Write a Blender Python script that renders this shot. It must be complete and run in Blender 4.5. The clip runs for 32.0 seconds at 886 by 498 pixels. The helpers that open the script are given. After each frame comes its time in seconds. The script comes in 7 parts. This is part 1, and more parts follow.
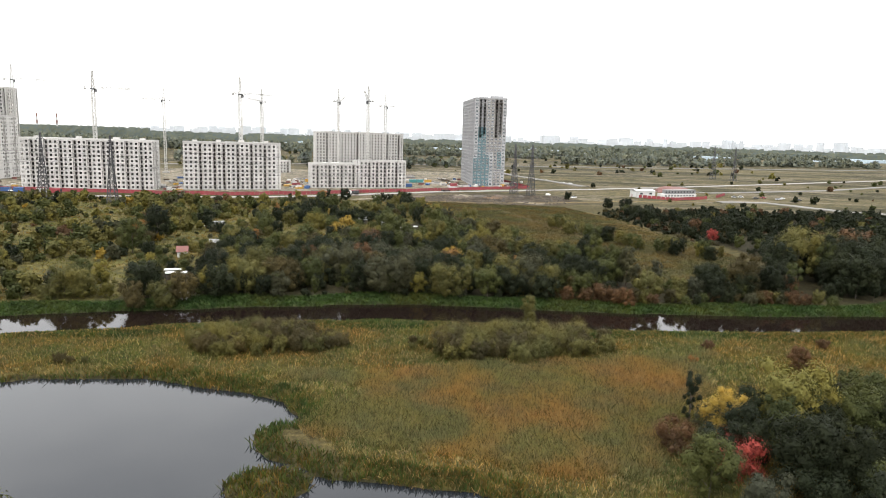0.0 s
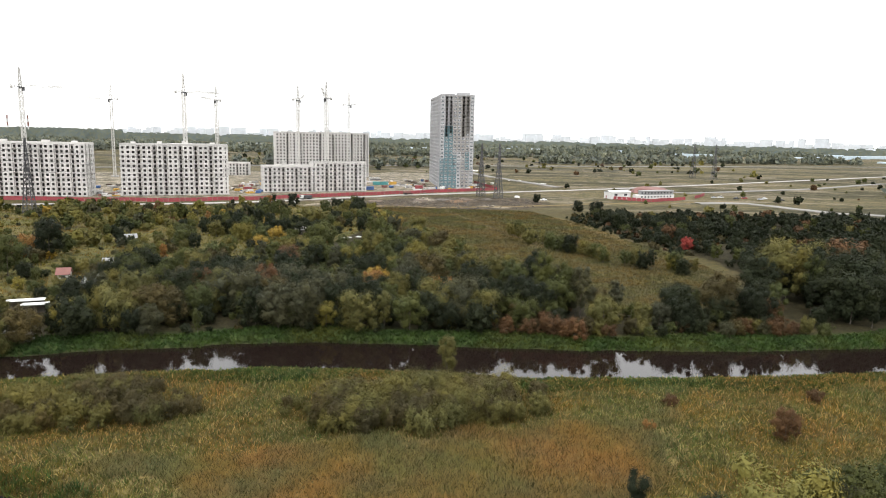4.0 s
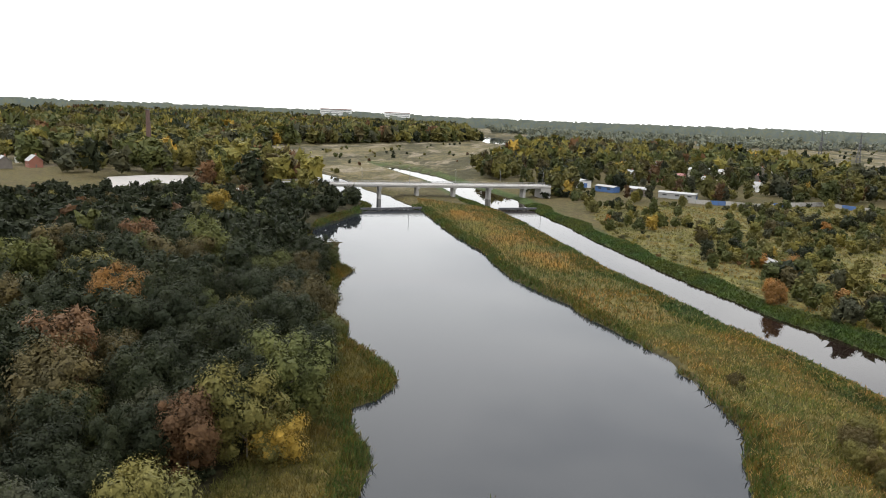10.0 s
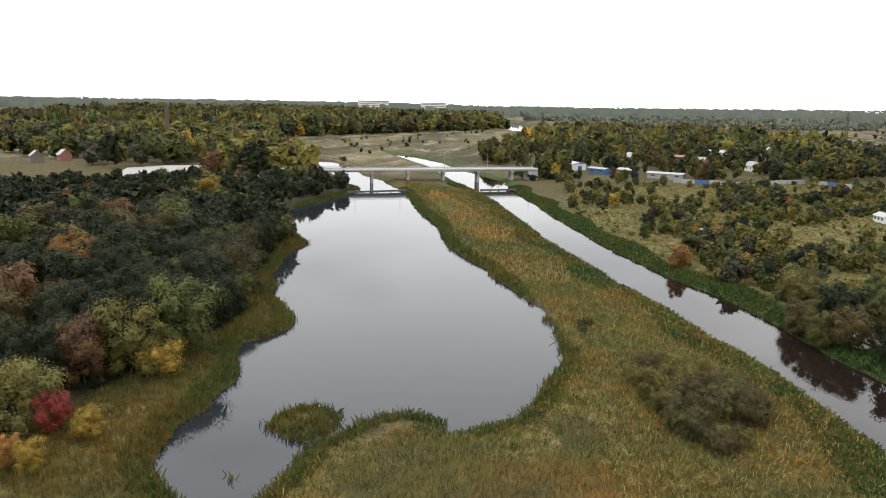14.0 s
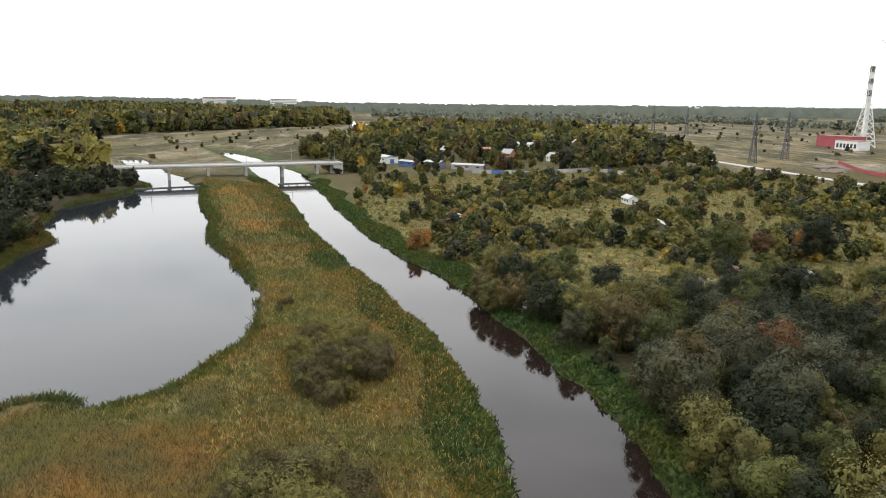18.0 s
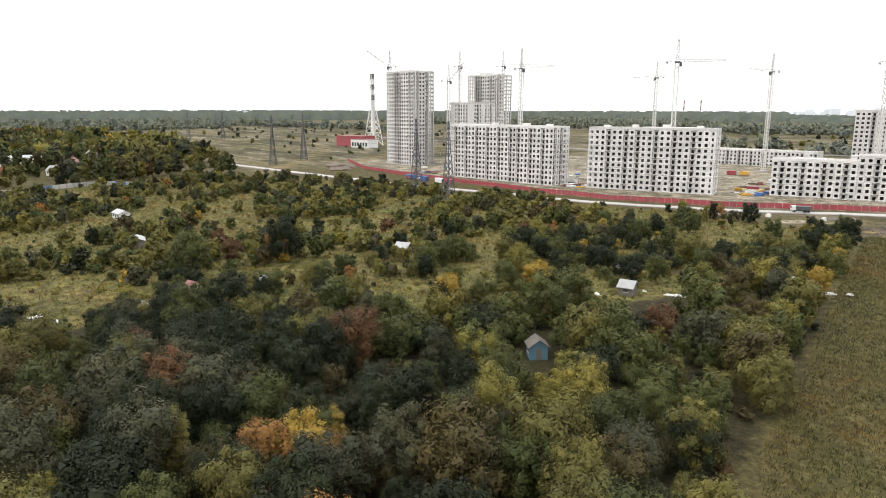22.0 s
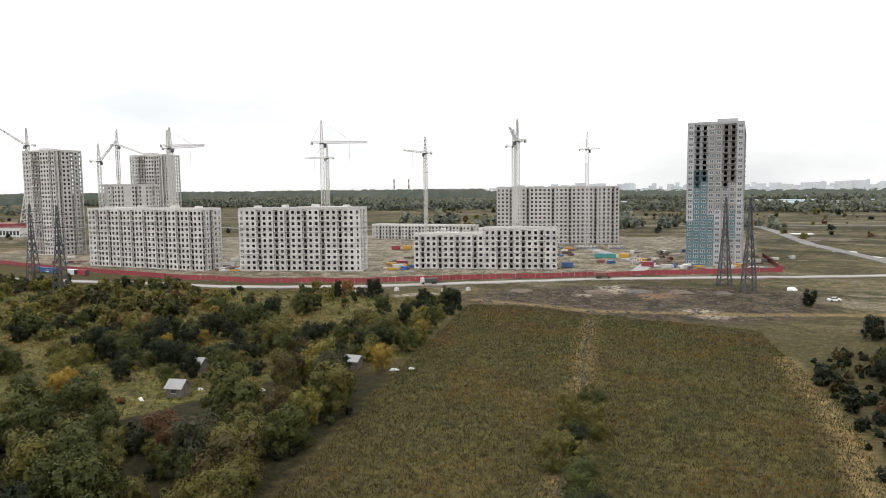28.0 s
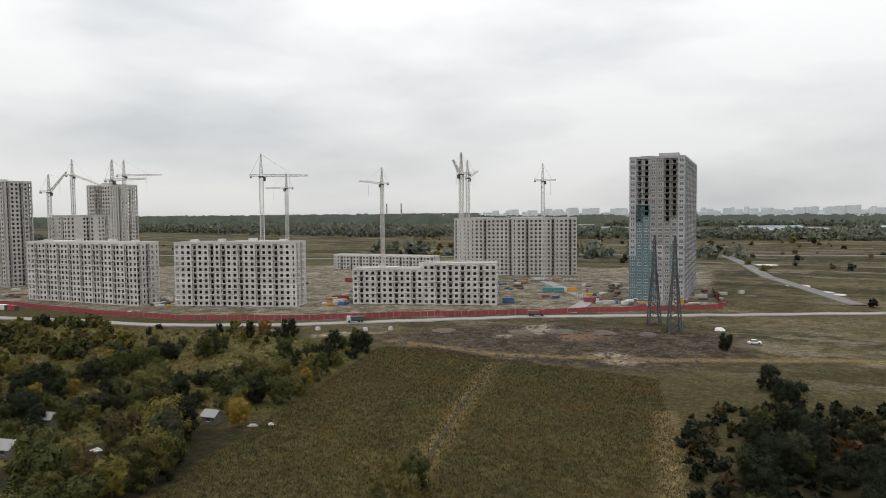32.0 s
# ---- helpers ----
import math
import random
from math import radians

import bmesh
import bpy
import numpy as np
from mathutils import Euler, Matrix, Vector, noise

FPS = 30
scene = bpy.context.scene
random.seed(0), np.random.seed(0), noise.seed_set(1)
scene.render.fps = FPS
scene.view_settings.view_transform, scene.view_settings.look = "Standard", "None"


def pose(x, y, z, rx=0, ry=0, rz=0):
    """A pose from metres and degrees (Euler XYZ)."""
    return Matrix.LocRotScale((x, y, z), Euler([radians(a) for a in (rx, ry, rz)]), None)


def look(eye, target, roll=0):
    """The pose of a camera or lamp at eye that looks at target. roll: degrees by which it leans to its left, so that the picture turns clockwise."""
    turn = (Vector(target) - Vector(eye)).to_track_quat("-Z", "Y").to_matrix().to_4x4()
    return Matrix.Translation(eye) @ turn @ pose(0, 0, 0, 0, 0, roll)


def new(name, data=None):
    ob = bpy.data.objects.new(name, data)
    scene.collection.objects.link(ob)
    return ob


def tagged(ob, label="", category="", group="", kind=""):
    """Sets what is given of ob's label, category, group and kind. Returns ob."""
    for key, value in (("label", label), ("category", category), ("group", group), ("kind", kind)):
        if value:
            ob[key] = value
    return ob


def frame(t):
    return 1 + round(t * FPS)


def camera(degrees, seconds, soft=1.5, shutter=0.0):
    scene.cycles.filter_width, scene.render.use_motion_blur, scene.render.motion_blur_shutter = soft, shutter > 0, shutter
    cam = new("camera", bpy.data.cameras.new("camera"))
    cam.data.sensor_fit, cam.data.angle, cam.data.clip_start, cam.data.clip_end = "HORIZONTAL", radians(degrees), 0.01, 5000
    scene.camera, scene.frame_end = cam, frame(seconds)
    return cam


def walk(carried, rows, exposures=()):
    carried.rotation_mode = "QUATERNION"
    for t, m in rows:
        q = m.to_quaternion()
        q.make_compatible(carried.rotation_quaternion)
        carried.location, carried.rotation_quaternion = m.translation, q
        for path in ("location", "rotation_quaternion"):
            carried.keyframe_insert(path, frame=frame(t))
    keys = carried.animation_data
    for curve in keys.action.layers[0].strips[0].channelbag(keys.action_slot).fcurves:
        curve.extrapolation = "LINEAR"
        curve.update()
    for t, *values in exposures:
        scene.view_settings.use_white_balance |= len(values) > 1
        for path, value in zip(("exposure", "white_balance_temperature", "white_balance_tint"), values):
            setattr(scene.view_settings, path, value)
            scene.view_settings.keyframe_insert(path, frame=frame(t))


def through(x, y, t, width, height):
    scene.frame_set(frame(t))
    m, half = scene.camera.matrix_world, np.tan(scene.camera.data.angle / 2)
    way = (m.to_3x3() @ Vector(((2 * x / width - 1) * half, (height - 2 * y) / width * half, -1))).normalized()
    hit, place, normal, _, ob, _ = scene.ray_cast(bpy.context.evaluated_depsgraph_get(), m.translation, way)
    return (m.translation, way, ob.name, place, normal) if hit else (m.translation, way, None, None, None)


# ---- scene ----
cam = camera(65.4, 32.0, soft=1.0, shutter=0.0)
PATH = [
    (0, (-10.338, -0.136, 45.377), (-10.482, 1.832, 45.053), 1.68),
    (0.5, (-8.372, 4.161, 45.480), (-8.509, 6.130, 45.156), 1.61),
    (1, (-6.424, 8.673, 45.608), (-6.555, 10.643, 45.284), 1.52),
    (1.5, (-4.622, 13.086, 45.686), (-4.747, 15.056, 45.363), 1.44),
    (2, (-2.832, 17.496, 45.716), (-2.949, 19.467, 45.394), 1.40),
    (2.5, (-1.281, 21.813, 45.678), (-1.390, 23.785, 45.357), 1.33),
    (3, (0.447, 26.290, 45.727), (0.345, 28.261, 45.408), 1.28),
    (3.5, (2.198, 30.725, 45.788), (2.098, 32.697, 45.468), 1.25),
    (5.5, (9.873, 48.999, 45.801), (9.719, 50.963, 45.455), 0.99),
    (6, (12.155, 53.465, 45.811), (11.981, 55.427, 45.465), 0.94),
    (6.5, (14.269, 57.689, 45.738), (14.027, 59.644, 45.392), 0.95),
    (7, (16.333, 61.879, 45.564), (15.783, 63.770, 45.221), 1.24),
    (7.5, (18.676, 65.887, 45.329), (17.735, 67.618, 44.983), 1.56),
    (8, (21.277, 69.580, 45.214), (19.975, 71.057, 44.863), 1.74),
    (8.5, (24.002, 72.865, 45.374), (22.439, 74.060, 45.018), 2.15),
    (9, (26.849, 76.034, 45.627), (25.049, 76.828, 45.267), 2.25),
    (9.5, (29.652, 79.370, 45.808), (27.707, 79.649, 45.439), 2.20),
    (10, (32.063, 83.409, 45.789), (30.120, 83.127, 45.408), 2.28),
    (10.5, (34.297, 87.803, 45.757), (32.370, 87.432, 45.368), 2.15),
    (11, (36.551, 92.035, 45.690), (34.626, 91.659, 45.299), 1.79),
    (11.5, (38.665, 96.196, 45.617), (36.742, 95.813, 45.224), 1.53),
    (12, (40.657, 100.521, 45.514), (38.736, 100.134, 45.117), 1.39),
    (12.5, (42.508, 104.920, 45.479), (40.589, 104.526, 45.077), 1.23),
    (13, (44.278, 109.483, 45.465), (42.361, 109.085, 45.058), 1.20),
    (13.5, (46.024, 114.150, 45.383), (44.109, 113.743, 44.974), 0.97),
    (14, (47.578, 118.902, 45.241), (45.664, 118.489, 44.829), 0.85),
    (14.5, (48.974, 123.494, 45.084), (47.062, 123.074, 44.670), 0.66),
    (16.5, (52.899, 142.119, 44.458), (50.986, 141.717, 44.037), 0.77),
    (17, (52.988, 146.655, 44.457), (51.054, 146.369, 44.037), 0.87),
    (17.5, (52.838, 151.015, 44.516), (50.890, 150.844, 44.098), 0.78),
    (18, (52.423, 155.363, 44.678), (50.467, 155.329, 44.262), 0.76),
    (18.5, (51.929, 159.560, 44.893), (49.974, 159.649, 44.480), 0.70),
    (19, (51.179, 163.583, 45.069), (49.237, 163.824, 44.658), 0.71),
    (19.5, (50.392, 167.317, 45.152), (48.474, 167.705, 44.743), 0.66),
    (20, (49.633, 171.327, 45.221), (47.751, 171.868, 44.815), 0.66),
    (20.5, (48.957, 175.197, 45.230), (47.121, 175.879, 44.827), 0.52),
    (21, (48.490, 179.112, 45.278), (46.720, 179.953, 44.878), 0.46),
    (21.5, (48.173, 182.863, 45.292), (46.469, 183.832, 44.894), 0.23),
    (22, (48.284, 186.706, 45.324), (46.657, 187.800, 44.929), 0.16),
    (22.5, (48.628, 190.281, 45.412), (47.093, 191.501, 45.018), 0.03),
    (23, (49.212, 194.040, 45.507), (47.787, 195.387, 45.112), -0.17),
    (23.5, (50.113, 197.515, 45.621), (48.792, 198.963, 45.224), -0.27),
    (24, (51.432, 200.753, 45.751), (50.222, 202.296, 45.354), -0.38),
    (24.5, (52.942, 203.845, 45.913), (51.822, 205.453, 45.515), -0.50),
    (25, (54.614, 207.129, 46.091), (53.516, 208.764, 45.742), -0.53),
    (25.5, (56.359, 210.174, 46.172), (55.255, 211.825, 45.939), -0.57),
    (27.5, (65.466, 222.022, 45.648), (64.354, 223.674, 45.471), -0.62),
    (28, (68.195, 224.940, 45.617), (67.082, 226.593, 45.442), -0.65),
    (28.5, (71.004, 227.757, 45.687), (69.888, 229.411, 45.548), -0.67),
    (29, (73.903, 230.690, 45.830), (72.787, 232.344, 45.694), -0.61),
    (29.5, (76.789, 233.562, 46.054), (75.671, 235.215, 45.918), -0.62),
    (30, (79.597, 236.459, 46.602), (78.480, 238.112, 46.465), -0.53),
    (30.5, (82.375, 239.326, 47.557), (81.258, 240.979, 47.424), -0.54),
    (31, (85.235, 242.176, 48.733), (84.120, 243.832, 48.607), -0.59),
    (31.5, (88.151, 245.015, 49.910), (87.036, 246.672, 49.793), -0.61),
    (32, (91.119, 247.936, 51.025), (90.006, 249.594, 50.917), -0.56),
]
EXPOSURES = [(0.0, 0.0), (9.0, 0.0), (13.0, -0.05), (20.0, 0.0), (24.0, 0.05), (26.0, -0.2), (28.0, -0.5), (29.5, -0.75), (30.5, -0.95), (32.0, -1.08)]
walk(cam, [(t, look(eye, target, roll)) for t, eye, target, roll in PATH], EXPOSURES)

# ---- world and sun: a bright overcast autumn day ----
world = bpy.data.worlds.new("overcast_sky")
scene.world = world
world.use_nodes = True
wn, wl = world.node_tree.nodes, world.node_tree.links
wn.clear()
w_out = wn.new("ShaderNodeOutputWorld")
w_bg = wn.new("ShaderNodeBackground")
w_sky = wn.new("ShaderNodeTexSky")
w_sky.sky_type = "NISHITA"
w_sky.sun_disc = False
w_sky.sun_elevation, w_sky.sun_rotation = radians(60), radians(200)
w_coord = wn.new("ShaderNodeTexCoord")
w_map = wn.new("ShaderNodeMapping")
w_map.inputs["Scale"].default_value = (1.0, 1.0, 3.2)
w_noise = wn.new("ShaderNodeTexNoise")
w_noise.inputs["Scale"].default_value = 2.3
w_noise.inputs["Detail"].default_value = 5.0
w_noise.inputs["Roughness"].default_value = 0.5
w_ramp = wn.new("ShaderNodeValToRGB")
w_ramp.color_ramp.elements[0].position, w_ramp.color_ramp.elements[0].color = 0.32, (0.88, 0.895, 0.915, 1)
w_ramp.color_ramp.elements[1].position, w_ramp.color_ramp.elements[1].color = 0.56, (1.2, 1.2, 1.19, 1)
w_gain = wn.new("ShaderNodeMix")
w_gain.data_type, w_gain.blend_type = "RGBA", "MULTIPLY"
w_gain.inputs["Factor"].default_value = 1.0
w_gain.inputs["B"].default_value = (0.1, 0.1, 0.1, 1)
w_mix = wn.new("ShaderNodeMix")
w_mix.data_type = "RGBA"
w_mix.inputs["Factor"].default_value = 0.9
wl.new(w_coord.outputs["Generated"], w_map.inputs["Vector"])
wl.new(w_map.outputs["Vector"], w_noise.inputs["Vector"])
wl.new(w_noise.outputs["Fac"], w_ramp.inputs["Fac"])
wl.new(w_sky.outputs["Color"], w_gain.inputs["A"])
wl.new(w_gain.outputs["Result"], w_mix.inputs["A"])
wl.new(w_ramp.outputs["Color"], w_mix.inputs["B"])
# an overcast sky is brighter overhead than at the horizon
w_sep = wn.new("ShaderNodeSeparateXYZ")
w_lift = wn.new("ShaderNodeMapRange")
w_lift.inputs["From Min"].default_value, w_lift.inputs["From Max"].default_value = 0.0, 0.6
w_lift.inputs["To Min"].default_value, w_lift.inputs["To Max"].default_value = 0.78, 1.5
w_grade = wn.new("ShaderNodeVectorMath")
w_grade.operation = "SCALE"
wl.new(w_coord.outputs["Generated"], w_sep.inputs["Vector"])
wl.new(w_sep.outputs["Z"], w_lift.inputs["Value"])
wl.new(w_mix.outputs["Result"], w_grade.inputs[0])
wl.new(w_lift.outputs["Result"], w_grade.inputs["Scale"])
wl.new(w_grade.outputs["Vector"], w_bg.inputs["Color"])
w_bg.inputs["Strength"].default_value = 1.75
wl.new(w_bg.outputs["Background"], w_out.inputs["Surface"])

sun_data = bpy.data.lights.new("sun", "SUN")
sun_data.energy, sun_data.angle, sun_data.color = 1.5, radians(45), (1.0, 0.96, 0.9)
sun = new("sun", sun_data)
sun.matrix_world = look((-58, -60, 300), (0, 100, 0))

# ---- helpers of this scene ----
RNG = np.random.default_rng(7)
UP = Vector((0, 0, 1))


def mesh_np(name, verts, faces, mats=(), idx=None):
    """A mesh from arrays of vertices and of faces that all have the same number of corners."""
    me = bpy.data.meshes.new(name)
    verts, faces = np.asarray(verts, np.float32), np.asarray(faces, np.int32)
    n, k = faces.shape
    me.vertices.add(len(verts))
    me.vertices.foreach_set("co", verts.ravel())
    me.loops.add(n * k)
    me.loops.foreach_set("vertex_index", faces.ravel())
    me.polygons.add(n)
    me.polygons.foreach_set("loop_start", np.arange(0, n * k, k, dtype=np.int32))
    for m in mats:
        me.materials.append(m)
    if idx is not None:
        me.polygons.foreach_set("material_index", np.asarray(idx, np.int32))
    me.update(calc_edges=True)
    me.shade_flat()
    return me


BOX_V = np.array([[x, y, z] for z in (0, 1) for y in (-0.5, 0.5) for x in (-0.5, 0.5)], float)
BOX_F = np.array([[0, 2, 3, 1], [4, 5, 7, 6], [0, 1, 5, 4], [2, 6, 7, 3], [0, 4, 6, 2], [1, 3, 7, 5]])


class Shape:
    """Boxes, beams and quads gathered into one mesh."""

    def __init__(self):
        self.v, self.f, self.n = [], [], 0

    def add(self, v, f):
        self.v.append(np.asarray(v, float))
        self.f.append(np.asarray(f) + self.n)
        self.n += len(v)
        return self

    def box(self, x, y, z, sx, sy, sz, rz=0.0, taper=1.0):
        """A box whose base has its centre at x, y, z."""
        v = BOX_V * (sx, sy, sz)
        v[4:, :2] *= taper
        c, s = math.cos(rz), math.sin(rz)
        v = np.stack([v[:, 0] * c - v[:, 1] * s + x, v[:, 0] * s + v[:, 1] * c + y, v[:, 2] + z], 1)
        return self.add(v, BOX_F)

    def beam(self, a, b, w, w2=None):
        """A square bar from a to b."""
        a, b = Vector(a), Vector(b)
        d = b - a
        q = d.to_track_quat("Z", "Y").to_matrix()
        v = []
        for p in BOX_V:
            k = (w2 if w2 is not None and p[2] > 0.5 else w)
            v.append(a + q @ Vector((p[0] * k, p[1] * k, p[2] * d.length)))
        return self.add([tuple(p) for p in v], BOX_F)

    def mesh(self, name, mat):
        return mesh_np(name, np.concatenate(self.v), np.concatenate(self.f), (mat,))


def part(name, shape, mat, parent, label=""):
    ob = new(name, shape if isinstance(shape, bpy.types.Mesh) else shape.mesh(name, mat))
    ob.parent = parent
    return tagged(ob, label)


def thing(name, m, label, category, group="", kind=""):
    ob = new(name)
    ob.empty_display_size = 0.5
    ob.matrix_world = m
    return tagged(ob, label, category, group, kind)


def inside(px, py, poly):
    """Which points lie in a polygon."""
    res = np.zeros(np.shape(px), bool)
    n = len(poly)
    for i in range(n):
        (x1, y1), (x2, y2) = poly[i], poly[(i + 1) % n]
        if y1 == y2:
            continue
        hit = ((y1 > py) != (y2 > py)) & (px < (x2 - x1) * (py - y1) / (y2 - y1) + x1)
        res ^= hit
    return res


def away(px, py, line, closed=False):
    """Distance from points to a polyline."""
    best = np.full(np.shape(px), 1e9)
    n = len(line)
    for i in range(n if closed else n - 1):
        (x1, y1), (x2, y2) = line[i], line[(i + 1) % n]
        dx, dy = x2 - x1, y2 - y1
        k = np.clip(((px - x1) * dx + (py - y1) * dy) / (dx * dx + dy * dy + 1e-9), 0, 1)
        best = np.minimum(best, np.hypot(px - x1 - k * dx, py - y1 - k * dy))
    return best


def wavy(line, step, amp, seed, closed=False):
    """A polyline cut into short pieces and shaken, for natural edges."""
    rng = np.random.default_rng(seed)
    out = []
    n = len(line)
    for i in range(n if closed else n - 1):
        a, b = np.array(line[i], float), np.array(line[(i + 1) % n], float)
        k = max(1, int(np.hypot(*(b - a)) / step))
        for j in range(k):
            out.append(tuple(a + (b - a) * j / k + rng.normal(0, amp, 2) * (j > 0)))
    if not closed:
        out.append(tuple(line[-1]))
    return out


# ---- materials ----
def nodes_of(name):
    m = bpy.data.materials.new(name)
    m.use_nodes = True
    return m, m.node_tree.nodes, m.node_tree.links, m.node_tree.nodes["Principled BSDF"]


def noise_node(n, l, vec, scale, detail=4.0, rough=0.6):
    t = n.new("ShaderNodeTexNoise")
    t.inputs["Scale"].default_value, t.inputs["Detail"].default_value, t.inputs["Roughness"].default_value = scale, detail, rough
    l.new(vec, t.inputs["Vector"])
    return t.outputs["Fac"]


def mixed(n, l, fac, a, b, mode="MIX"):
    x = n.new("ShaderNodeMix")
    x.data_type, x.blend_type = "RGBA", mode
    for key, v in (("Factor", fac), ("A", a), ("B", b)):
        if isinstance(v, bpy.types.NodeSocket):
            l.new(v, x.inputs[key])
        else:
            x.inputs[key].default_value = v if key == "Factor" else (*v, 1)
    return x.outputs["Result"]


def ramped(n, l, fac, lo, hi):
    r = n.new("ShaderNodeMapRange")
    r.inputs["From Min"].default_value, r.inputs["From Max"].default_value = lo, hi
    l.new(fac, r.inputs["Value"])
    return r.outputs["Result"]


def surf(name, c1, c2, big=0.15, small=3.0, rough=0.85, bump=0.2, metal=0.0, rand=0.25, spec=0.3):
    """A weathered surface: two colours mixed in large stains and fine grain, varied from object to object."""
    m, n, l, b = nodes_of(name)
    geo = n.new("ShaderNodeNewGeometry")
    info = n.new("ShaderNodeObjectInfo")
    f1 = ramped(n, l, noise_node(n, l, geo.outputs["Position"], big), 0.3, 0.7)
    f2 = noise_node(n, l, geo.outputs["Position"], small, 5.0, 0.7)
    c = mixed(n, l, f1, c1, c2)
    c = mixed(n, l, 0.5, c, mixed(n, l, f2, [v * 0.6 for v in c1], [min(1, v * 1.35) for v in c2]))
    if rand:
        c = mixed(n, l, ramped(n, l, info.outputs["Random"], 0, 1), c, mixed(n, l, rand, c, (0.08, 0.075, 0.07)))
    l.new(c, b.inputs["Base Color"])
    b.inputs["Roughness"].default_value, b.inputs["Metallic"].default_value = rough, metal
    b.inputs["Specular IOR Level"].default_value = spec
    if bump:
        bp = n.new("ShaderNodeBump")
        bp.inputs["Strength"].default_value = bump
        l.new(f2, bp.inputs["Height"])
        l.new(bp.outputs["Normal"], b.inputs["Normal"])
    return m


def leafy(name, c1, c2, through=0.13, clump=0.0):
    """Leaves: colour from leaf to leaf, tree to tree and in patches, with some light through them."""
    m, n, l, b = nodes_of(name)
    geo = n.new("ShaderNodeNewGeometry")
    info = n.new("ShaderNodeObjectInfo")
    c = mixed(n, l, ramped(n, l, geo.outputs["Random Per Island"], -0.45, 1.35), c1, c2)
    patch = ramped(n, l, noise_node(n, l, geo.outputs["Position"], 0.11, 3.0), 0.35, 0.65)
    c = mixed(n, l, patch, c, mixed(n, l, 1.0, c, (1.3, 1.14, 0.82), "MULTIPLY"))
    c = mixed(n, l, info.outputs["Random"], c, mixed(n, l, 1.0, c, (0.6, 0.63, 0.62), "MULTIPLY"))
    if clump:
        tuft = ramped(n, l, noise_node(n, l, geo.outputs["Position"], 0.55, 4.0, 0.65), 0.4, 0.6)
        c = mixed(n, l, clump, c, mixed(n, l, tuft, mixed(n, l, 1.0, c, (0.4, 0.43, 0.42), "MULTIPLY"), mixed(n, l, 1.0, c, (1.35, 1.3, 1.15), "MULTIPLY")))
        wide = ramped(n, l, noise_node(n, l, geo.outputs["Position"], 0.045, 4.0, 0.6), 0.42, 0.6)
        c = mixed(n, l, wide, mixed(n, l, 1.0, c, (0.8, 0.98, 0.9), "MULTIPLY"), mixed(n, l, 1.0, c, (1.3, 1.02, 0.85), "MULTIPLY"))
    l.new(c, b.inputs["Base Color"])
    b.inputs["Roughness"].default_value = 0.75
    b.inputs["Specular IOR Level"].default_value = 0.2
    t = n.new("ShaderNodeBsdfTranslucent")
    l.new(c, t.inputs["Color"])
    mix = n.new("ShaderNodeMixShader")
    mix.inputs["Fac"].default_value = through
    l.new(b.outputs["BSDF"], mix.inputs[1])
    l.new(t.outputs["BSDF"], mix.inputs[2])
    l.new(mix.outputs["Shader"], n["Material Output"].inputs["Surface"])
    return m


FOLIAGE = [
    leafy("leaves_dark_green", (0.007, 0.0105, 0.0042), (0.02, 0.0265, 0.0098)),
    leafy("leaves_green", (0.03312, 0.04104, 0.01296), (0.07056, 0.08064, 0.02376)),
    leafy("leaves_olive", (0.0675, 0.0675, 0.02025), (0.1237, 0.1147, 0.03525)),
    leafy("leaves_yellow_green", (0.1, 0.096, 0.024), (0.168, 0.1504, 0.0376)),
    leafy("leaves_grey_willow", (0.03036, 0.033, 0.0198), (0.0594, 0.06204, 0.03564)),
    leafy("leaves_yellow", (0.198, 0.1395, 0.027), (0.324, 0.225, 0.045)),
    leafy("leaves_orange", (0.153, 0.08075, 0.0272), (0.2465, 0.1318, 0.0425)),
    leafy("leaves_rust", (0.0615, 0.0345, 0.018), (0.105, 0.0585, 0.02775)),
    leafy("leaves_red", (0.19, 0.03, 0.028), (0.28, 0.055, 0.045)),
    leafy("leaves_brown_olive", (0.036, 0.03024, 0.01224), (0.0756, 0.06264, 0.02448)),
]
# paler and bluer than near leaves: distance haze is put into these colours
MID_LEAF = leafy("hazed_woods_across_the_plain", (0.12, 0.14, 0.125), (0.18, 0.2, 0.175))
FAR_LEAF = leafy("hazed_far_skyline", (0.15, 0.18, 0.18), (0.21, 0.24, 0.235))
M_BARK = surf("bark", (0.06, 0.05, 0.04), (0.12, 0.1, 0.085), 0.6, 9.0, 0.95, 0.5)
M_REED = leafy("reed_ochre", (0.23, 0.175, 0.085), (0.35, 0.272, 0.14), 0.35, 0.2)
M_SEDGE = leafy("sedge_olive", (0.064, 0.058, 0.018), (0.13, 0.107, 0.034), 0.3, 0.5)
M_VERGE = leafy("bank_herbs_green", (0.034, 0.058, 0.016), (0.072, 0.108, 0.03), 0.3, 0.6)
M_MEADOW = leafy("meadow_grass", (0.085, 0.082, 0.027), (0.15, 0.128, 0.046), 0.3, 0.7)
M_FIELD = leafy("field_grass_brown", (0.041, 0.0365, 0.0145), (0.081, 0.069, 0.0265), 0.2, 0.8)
M_CONC = surf("raw_concrete", (0.5, 0.485, 0.46), (0.63, 0.61, 0.585), 0.05, 1.2, 0.9, 0.15, rand=0.3)
M_CONC2 = surf("old_concrete", (0.26, 0.25, 0.235), (0.38, 0.365, 0.34), 0.1, 1.5, 0.92, 0.25)
# raw inner concrete, darkened so its colour holds the shade of the rooms
M_SLAB = surf("shade_dark_inner_concrete", (0.1, 0.096, 0.09), (0.16, 0.155, 0.145), 0.1, 1.5, 0.92, 0.2)
